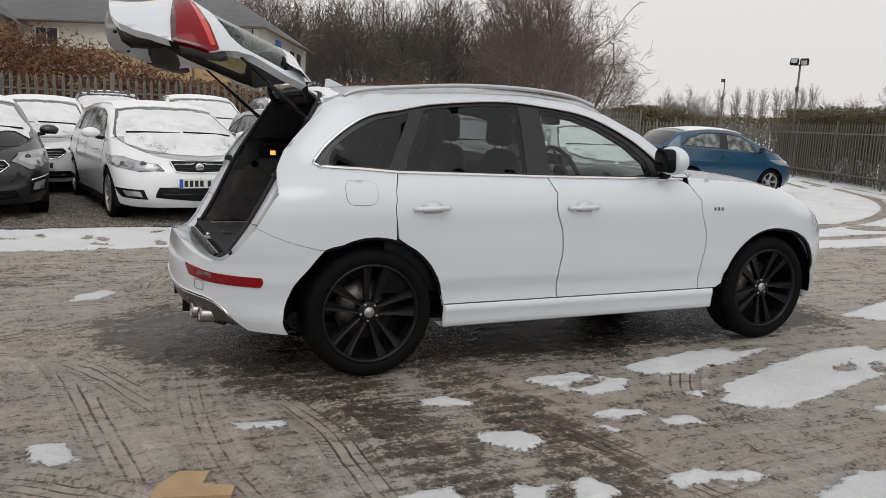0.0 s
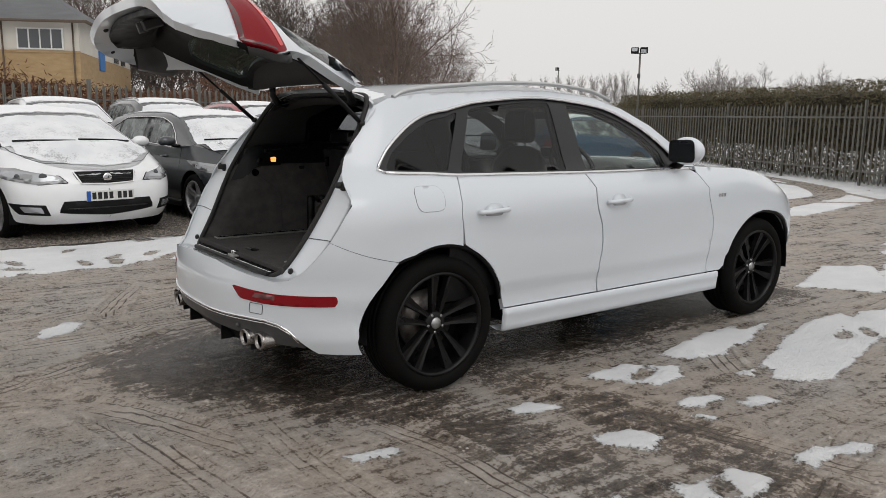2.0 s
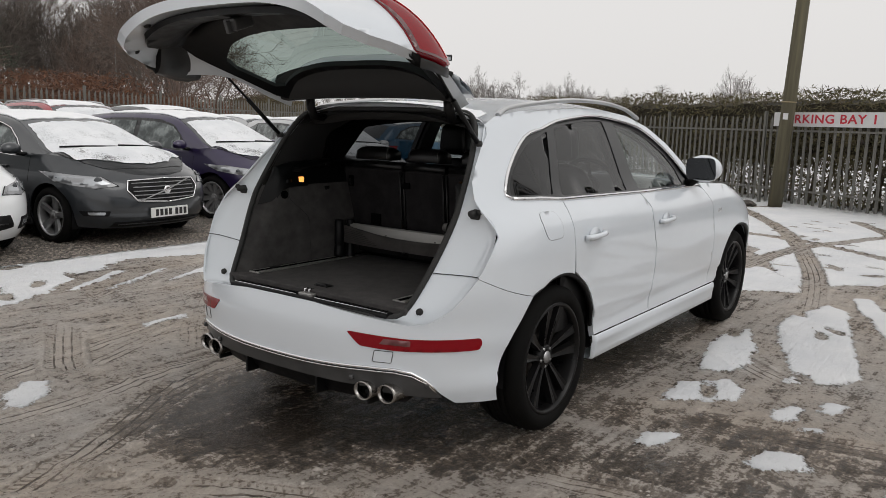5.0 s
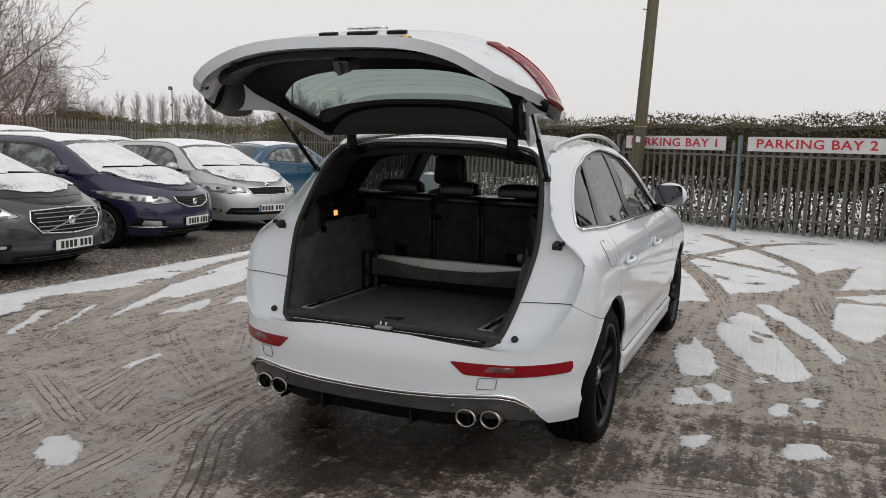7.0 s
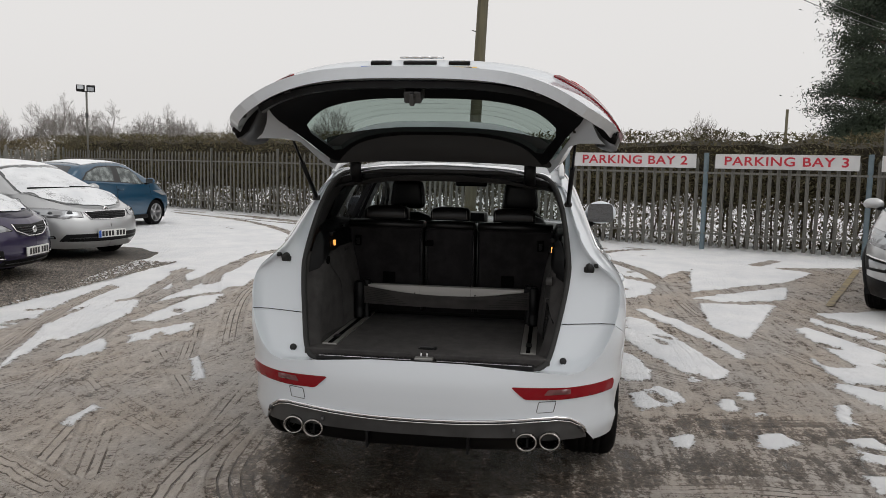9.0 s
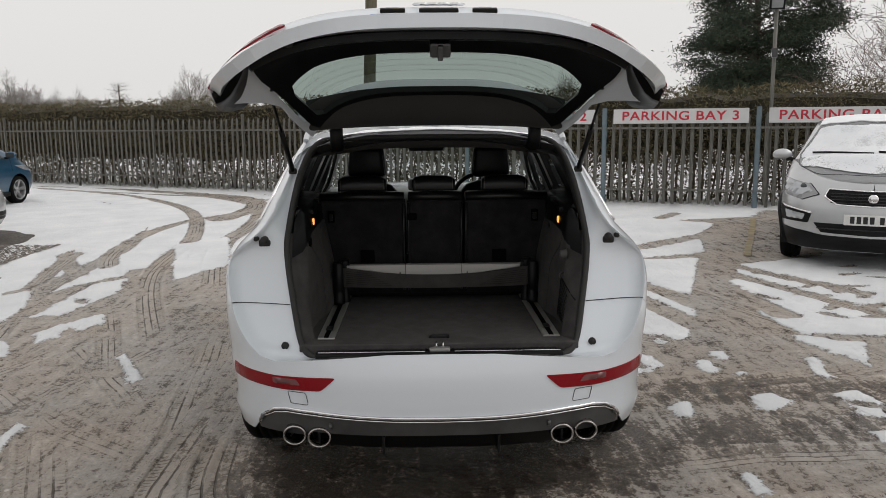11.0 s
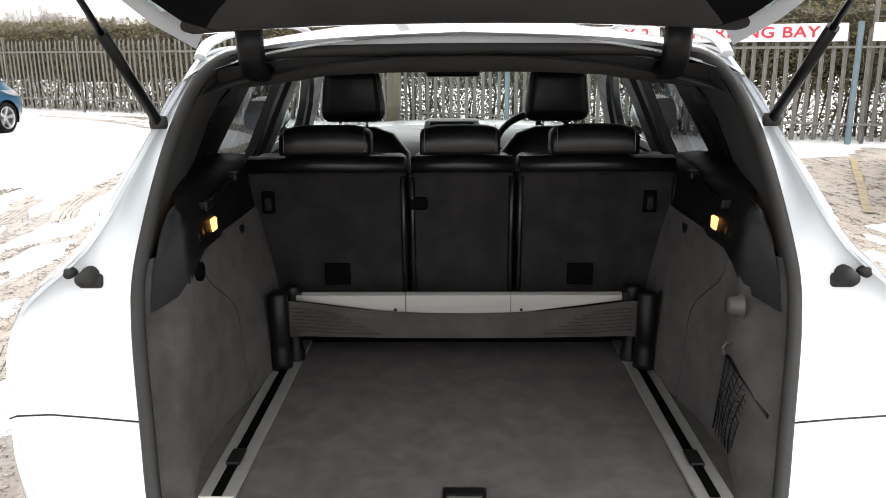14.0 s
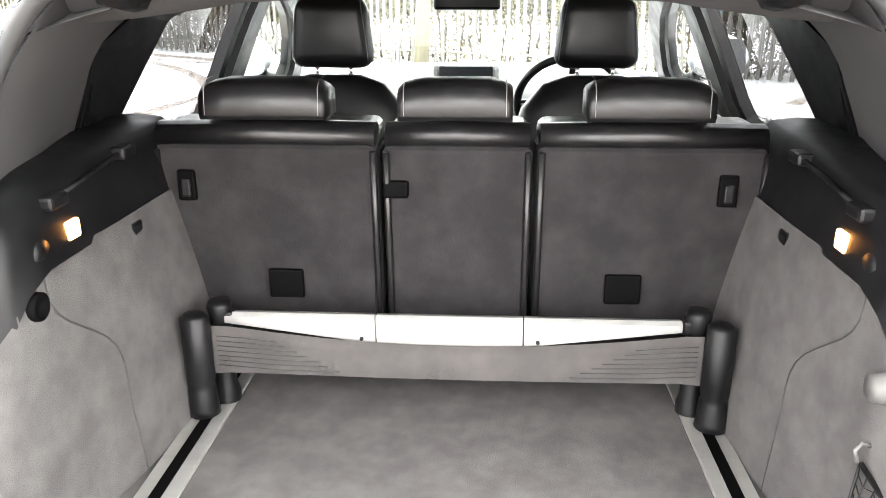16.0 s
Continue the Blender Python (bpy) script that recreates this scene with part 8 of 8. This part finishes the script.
tyre(.22, (-0.6, 3.5), (0.1, 3.1), (0.6, 2.5), (1.2, 1.6))


def print_field(px, py, keys, w):
    """How deep in a tyre print each place lies, its raised edge, and the place across and along the tread."""
    pts = curve_pts([(x, y, 0) for x, y in keys], 10)
    xs, ys = [p.x for p in pts], [p.y for p in pts]
    near = np.where((px > min(xs) - w) & (px < max(xs) + w) & (py > min(ys) - w) & (py < max(ys) + w))[0]
    qx, qy = px[near], py[near]
    best, u, v, run = np.full(near.shape, 1e9), np.zeros(near.shape), np.zeros(near.shape), 0.0
    for a, b in zip(pts, pts[1:]):
        ex, ey = b.x - a.x, b.y - a.y
        l = math.hypot(ex, ey)
        t = np.clip(((qx - a.x) * ex + (qy - a.y) * ey) / (l * l + 1e-12), 0, 1)
        d = np.hypot(qx - a.x - t * ex, qy - a.y - t * ey)
        side = ((qx - a.x) * ey - (qy - a.y) * ex) / l
        m = d < best
        best = np.where(m, d, best)
        u = np.where(m, side, u)
        v = np.where(m, run + t * l, v)
        run += l
    ends = np.clip(np.minimum(v, run - v) / 0.4, 0, 1)
    inside_ = np.clip((w / 2 - best) / 0.03, 0, 1) * ends
    edge = np.exp(-((best - w / 2 - 0.012) / 0.020) ** 2) * ends
    return near, inside_, edge, u / (w / 2), v, best


gx = np.concatenate([[-900, -300, -100, -40, -20], np.arange(-10, -3.4, 0.14), np.arange(-3.4, 7.6, 0.028), np.arange(7.6, 24.0, 0.11), [26, 32, 50, 100, 300, 900]])
gy = np.concatenate([[-900, -300, -100, -40, -20], np.arange(-10, 0.2, 0.25), np.arange(0.2, 1.4, 0.06), np.arange(1.4, 9.4, 0.028), np.arange(9.4, 10.4, 0.06), np.arange(10.4, 24, 0.2), [26, 32, 50, 100, 300, 900]])
PX, PY = np.meshgrid(gx, gy, indexing="ij")
px, py = PX.ravel(), PY.ravel()
warp = np.array([tuple(noise.noise_vector(Vector((a * 3.2, b * 3.2, 2))) + 0.7 * noise.noise_vector(Vector((a * 11, b * 11, 5)))) if -4 < a < 20 and -4 < b < 16 else (0, 0, 0) for a, b in zip(px.tolist(), py.tolist())])
wx, wy = px + 0.035 * warp[:, 0], py + 0.03 * warp[:, 1]
cover = np.full(px.shape, -1.0)
for f in FIELDS:
    cover = np.maximum(cover, np.clip(polygon_field(wx + 0.07 * warp[:, 0], wy + 0.05 * warp[:, 1], f), -1, 0.3))
for keys, w in TRACKS:
    cover = np.minimum(cover, curve_field(px, py, keys) - w * 0.44)
rf = np.random.default_rng(8)
for x, y in np.concatenate([np.stack([rf.uniform(-4, 9, 34), rf.uniform(8.5, 9.8, 34)], 1), np.stack([rf.uniform(3.3, 6, 46), rf.uniform(-1, 2.0, 46)], 1), np.stack([rf.uniform(7, 13, 50), rf.uniform(2.6, 5.2, 50)], 1)]):
    near = (np.abs(px - x) < 0.4) & (np.abs(py - y) < 0.4)
    cover[near] = np.minimum(cover[near], -lump(px[near], py[near], x, y, 0.30, 0.12, rf.uniform(0, 180)) + 0.01)
for f in PATCHES:
    cover = np.maximum(cover, np.clip(polygon_field(wx, wy, f) + 0.006, -1, 0.3))
# footprints trodden through the larger patches
for x, y, ang in ((2.62, 3.57, 20), (3.18, 3.19, 30), (3.24, 3.31, 10), (4.32, 3.31, 15), (4.55, 3.26, 40), (5.0, 3.6, 20), (1.78, 2.5, 60), (4.0, 3.83, 10), (4.7, 8.06, 30), (3.6, 7.7, 10)):
    near = (np.abs(px - x) < 0.3) & (np.abs(py - y) < 0.3)
    cover[near] = np.minimum(cover[near], -lump(px[near], py[near], x, y, 0.24, 0.10, ang) + 0.004)
OUTSIDE = [(8.4, -13), (11.9, -1.2), (12.85, 1.4), (13.8, 4.0), (15.2, 6.6), (16.75, 9.2), (18.0, 11.75), (20.4, 16.7), (22.4, 21.2), (19.9, 23.3), (13.7, 22.2), (3.3, 19.0), (-12.3, 14.2), (-60, 0), (-400, 100), (-800, 800), (800, 800), (800, -800), (20, -200)]
out = polygon_field(px, py, OUTSIDE)
cover = np.where(out > 0, 0.35, np.maximum(cover, np.clip(out + 0.35, -1, 0.3)))
snow_value = np.clip(0.5 + cover / 0.11, 0, 1.4)

def wet_shade_at(wx, wy):
    """How much melt water stands at each place, with the shade painted under the white car."""
    # Outline of the car: melt water plus the car's shade put into the ground colour.
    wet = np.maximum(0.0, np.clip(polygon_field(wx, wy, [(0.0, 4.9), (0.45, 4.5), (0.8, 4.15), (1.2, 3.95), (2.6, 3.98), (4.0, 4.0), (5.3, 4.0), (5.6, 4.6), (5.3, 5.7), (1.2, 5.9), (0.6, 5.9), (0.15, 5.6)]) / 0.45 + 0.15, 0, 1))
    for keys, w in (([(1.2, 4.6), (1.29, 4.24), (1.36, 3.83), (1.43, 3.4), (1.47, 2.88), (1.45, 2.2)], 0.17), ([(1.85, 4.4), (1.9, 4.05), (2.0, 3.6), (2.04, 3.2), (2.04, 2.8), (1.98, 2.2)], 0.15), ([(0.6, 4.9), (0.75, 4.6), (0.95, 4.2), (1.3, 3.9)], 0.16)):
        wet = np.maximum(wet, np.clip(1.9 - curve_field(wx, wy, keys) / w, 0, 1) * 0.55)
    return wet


wet = wet_shade_at(wx, wy)
height = np.where(snow_value > 0.5, 0.012 * np.clip((snow_value - 0.5) * 4, 0, 1), 0)
nz = np.array([noise.noise(Vector((a * 1.3, b * 1.3, 0))) * 0.010 + noise.noise(Vector((a * 6, b * 6, 4))) * 0.007 + noise.noise(Vector((a * 17, b * 17, 8))) * 0.004 if -9.9 < a < 24 and -9.9 < b < 24 else 0 for a, b in zip(px.tolist(), py.tolist())])
under = (px > 0.6) & (px < 5.2) & (py > 3.8) & (py < 6.0)
height = height + np.where(under, np.minimum(nz, 0), nz) * (1 - 0.7 * wet) - 0.004
track, ridge, tread_u, tread_v = (np.zeros(px.shape) for _ in range(4))
for k, (keys, w) in enumerate(PRINTS + [(keys, w * 0.86) for keys, w in TRACKS]):
    near, deep, edge, u, v, best = print_field(px, py, keys, w)
    patchy = np.clip(0.75 + 1.3 * np.array([noise.noise(Vector((a * 1.1, b * 1.1, k + 0.5))) for a, b in zip(px[near].tolist(), py[near].tolist())]), 0.25, 1)
    deep = deep * patchy
    own = best < w / 2 + 0.03
    height[near] += -0.006 * deep + 0.009 * edge * patchy
    tread_u[near] = np.where(own, u, tread_u[near])
    tread_v[near] = np.where(own, v, tread_v[near])
    track[near] = np.where(own, deep, track[near])
    ridge[near] = np.maximum(ridge[near] * (1 - deep), edge * patchy)
dry = snow_value < 0.6
track, wet, ridge = track * dry, wet * dry, ridge * dry
track *= 1 - 0.6 * wet
nx_, ny_ = len(gx), len(gy)
idx = np.arange(nx_ * ny_).reshape(nx_, ny_)
quads = np.stack([idx[:-1, :-1], idx[1:, :-1], idx[1:, 1:], idx[:-1, 1:]], -1).reshape(-1, 4)
me = bpy.data.meshes.new("ground")
me.vertices.add(len(px))
me.vertices.foreach_set("co", np.stack([px, py, height], 1).ravel())
me.loops.add(quads.size)
me.loops.foreach_set("vertex_index", quads.ravel())
me.polygons.add(len(quads))
me.polygons.foreach_set("loop_start", np.arange(0, quads.size, 4))
me.polygons.foreach_set("use_smooth", np.ones(len(quads), bool))
me.update()
for nm, arr in (("snow_cover", snow_value), ("wet_shade", wet), ("track", track), ("ridge", ridge), ("tread_u", tread_u), ("tread_v", tread_v)):
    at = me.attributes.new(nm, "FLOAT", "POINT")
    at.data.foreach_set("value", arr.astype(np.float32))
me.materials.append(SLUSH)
ground = tagged(new("ground", me), "wet brown slush and patchy snow over asphalt yard", "ground", kind="structure")


def ragged(poly, step, amp, seed):
    out = []
    for x, y in resample(poly, step):
        v = Vector((x, y, seed * 7.3))
        o = noise.noise_vector(v * 2.2) * amp + noise.noise_vector(v * 7) * amp * 0.5 + noise.noise_vector(v * 19) * amp * 0.25
        out.append((x + o.x, y + o.y))
    return out


def snow_area(name, poly, z, amp, seed, label, holes=(), thick=0.02, step=0.09, material=None):
    edge = ragged(poly, step, amp, seed)
    hs = [ragged(h, step, amp * 0.6, seed + 3 + i) for i, h in enumerate(holes)]
    from mathutils.geometry import delaunay_2d_cdt
    pts, edges = [], []
    for lp in [edge] + hs:
        b = len(pts)
        pts += lp
        edges += [(b + i, b + (i + 1) % len(lp)) for i in range(len(lp))]
    v2, e2, f2, _, _, _ = delaunay_2d_cdt([Vector(p) for p in pts], edges, [], 0, 1e-5)
    bm = bmesh.new()
    V = [bm.verts.new((v.x, v.y, z)) for v in v2]
    for f in f2:
        c = sum((v2[i] for i in f), Vector((0, 0))) / 3
        if inside(c, edge) and not any(inside(c, h) for h in hs):
            bm.faces.new([V[i] for i in f])
    bmesh.ops.delete(bm, geom=[v for v in bm.verts if not v.link_faces], context="VERTS")
    if thick:
        ext = bmesh.ops.extrude_edge_only(bm, edges=[e for e in bm.edges if e.is_boundary])
        for v in [g for g in ext["geom"] if isinstance(g, bmesh.types.BMVert)]:
            v.co.z -= thick
    return tagged(part(name, bm, material or SNOW), label, "snow", kind="stuff")


# dark gravel strip under the parked row
snow_area("gravel_strip", [(-9, 9.95), (0, 9.75), (3.5, 9.85), (5, 9.9), (6.2, 10.0), (7.0, 10.3), (9.0, 10.5), (9.7, 11.2), (10.2, 14), (11, 16.5), (14, 21), (-9, 15.2)], 0.018, 0.10, 130, "dark wet gravel under the parked cars", thick=0.02, step=0.12, material=GRAVEL)


# worn bay line and a loose wooden piece
lines = snow_area("bay_line", [(6.65, 1.08), (6.69, 1.15), (10.3, -0.46), (10.26, -0.54)], 0.012, 0.01, 140, "worn yellow bay line", thick=0.0, step=0.1, material=YELLOW_LINE)
plank = snow_area("scrap_board", [(.33, 2.93), (.60, 2.86), (.63, 2.93), (.52, 2.98), (.56, 3.08), (.45, 3.11), (.36, 3.02)], 0.02, 0.008, 141, "torn piece of light brown board", thick=0.015, step=0.03, material=varied("pale_board", (0.42, 0.29, 0.17), (0.34, 0.23, 0.13), 9, (0.7, 0.85)))
plank["kind"] = "thing"
plank["category"] = "board"


# loose crumbs of frozen slush pushed up between the tracks
rc = np.random.default_rng(77)
n = 40000
cx, cy = rc.uniform(-4.5, 4.5, n), rc.uniform(0.3, 8.6, n)
dens = np.array([noise.noise(Vector((a * 0.9, b * 0.9, 3))) + 0.8 * noise.noise(Vector((a * 3.1, b * 3.1, 9))) for a, b in zip(cx.tolist(), cy.tolist())])
free = ~((cx > 0.5) & (cx < 5.3) & (cy > 3.9) & (cy < 5.9))
keep = (dens + rc.normal(size=n) * 0.25 > 0.18) & free & (wet_shade_at(cx, cy) < 0.3)
cx, cy = cx[keep], cy[keep]
n = len(cx)
size = rc.uniform(0.0025, 0.007, n) * (1 + 1.2 * (rc.random(n) > 0.93))
turn = rc.uniform(0, 6.283, n)
shape = np.array([(1.5, 0, 0), (0, 0.9, 0.1), (-1.3, 0.1, 0), (0, -1.0, 0), (0.1, 0.05, 0.85)])
P = shape[None] * size[:, None, None] * rc.uniform(0.7, 1.3, (n, 5, 3))
V = np.stack([cx[:, None] + P[..., 0] * np.cos(turn)[:, None] - P[..., 1] * np.sin(turn)[:, None], cy[:, None] + P[..., 0] * np.sin(turn)[:, None] + P[..., 1] * np.cos(turn)[:, None], P[..., 2] + 0.001], -1).reshape(-1, 3)
gz = np.array([noise.noise(Vector((a * 1.3, b * 1.3, 0))) * 0.012 + noise.noise(Vector((a * 6, b * 6, 4))) * 0.006 for a, b in zip(cx.tolist(), cy.tolist())])
V[:, 2] += np.repeat(gz, 5) - 0.003
F = (np.arange(n)[:, None, None] * 5 + np.array([(0, 1, 4), (1, 2, 4), (2, 3, 4), (3, 0, 4)])[None]).reshape(-1, 3)
me = bpy.data.meshes.new("slush_crumbs")
me.from_pydata(V.tolist(), [], F.tolist())
me.materials.append(varied("frozen_slush_crumbs", (0.20, 0.165, 0.135), (0.48, 0.44, 0.40), 2.2, (0.25, 0.5)))
tagged(new("slush_crumbs", me), "loose crumbs of frozen brown slush", "slush", kind="stuff")


# rounded clods of slush along the edges of the tracks
ridge_at = np.where((ridge > 0.45) & (wet < 0.3) & (px > -3.4) & (px < 3.2) & (py > 1.0) & (py < 8.3))[0]
pick = rc.choice(ridge_at, min(4500, len(ridge_at)), replace=False)
n = len(pick)
size = rc.uniform(0.0025, 0.0065, n) * (1 + 0.8 * (rc.random(n) > 0.93))
turn = rc.uniform(0, 6.283, n)
ring = [(math.cos(a), math.sin(a), 0.0) for a in np.linspace(0, 2 * math.pi, 7)[:-1]] + [(0.6 * math.cos(a), 0.6 * math.sin(a), 0.55) for a in np.linspace(0.4, 2 * math.pi + 0.4, 7)[:-1]] + [(0, 0, 0.75)]
P = np.array(ring)[None] * size[:, None, None] * rc.uniform(0.75, 1.25, (n, 13, 3))
c, s_ = np.cos(turn)[:, None], np.sin(turn)[:, None]
V = np.stack([px[pick][:, None] + P[..., 0] * c * 1.4 - P[..., 1] * s_, py[pick][:, None] + P[..., 0] * s_ * 1.4 + P[..., 1] * c, height[pick][:, None] + P[..., 2] - 0.003], -1).reshape(-1, 3)
tri = [(i, (i + 1) % 6, 6 + i) for i in range(6)] + [((i + 1) % 6, 6 + (i + 1) % 6, 6 + i) for i in range(6)] + [(6 + i, 6 + (i + 1) % 6, 12) for i in range(6)]
F = (np.arange(n)[:, None, None] * 13 + np.array(tri)[None]).reshape(-1, 3)
me = bpy.data.meshes.new("slush_clods")
me.from_pydata(V.tolist(), [], F.tolist())
me.polygons.foreach_set("use_smooth", np.ones(len(F), bool))
me.materials.append(varied("frozen_slush_clods", (0.22, 0.185, 0.155), (0.50, 0.455, 0.41), 3.0, (0.2, 0.45), relief=0.5, relief_scale=90, distance=0.004))
tagged(new("slush_clods", me), "rounded clods of brown slush beside tyre tracks", "slush", kind="stuff")


# loose stones on the gravel strip
n = 26000
qx, qy = rc.uniform(-4.5, 8.1, n), 9.78 + 3.4 * rc.random(n) ** 1.5
size = rc.uniform(0.008, 0.020, n)
turn = rc.uniform(0, 6.283, n)
P = shape[None] * size[:, None, None] * rc.uniform(0.7, 1.3, (n, 5, 3))
V = np.stack([qx[:, None] + P[..., 0] * np.cos(turn)[:, None] - P[..., 1] * np.sin(turn)[:, None], qy[:, None] + P[..., 0] * np.sin(turn)[:, None] + P[..., 1] * np.cos(turn)[:, None], P[..., 2] * 0.8 + 0.017], -1).reshape(-1, 3)
F = (np.arange(n)[:, None, None] * 5 + np.array([(0, 1, 4), (1, 2, 4), (2, 3, 4), (3, 0, 4)])[None]).reshape(-1, 3)
me = bpy.data.meshes.new("gravel_stones")
me.from_pydata(V.tolist(), [], F.tolist())
me.materials.append(PEBBLE)
tagged(new("gravel_stones", me), "loose wet gravel stones under the parked cars", "gravel", kind="stuff")
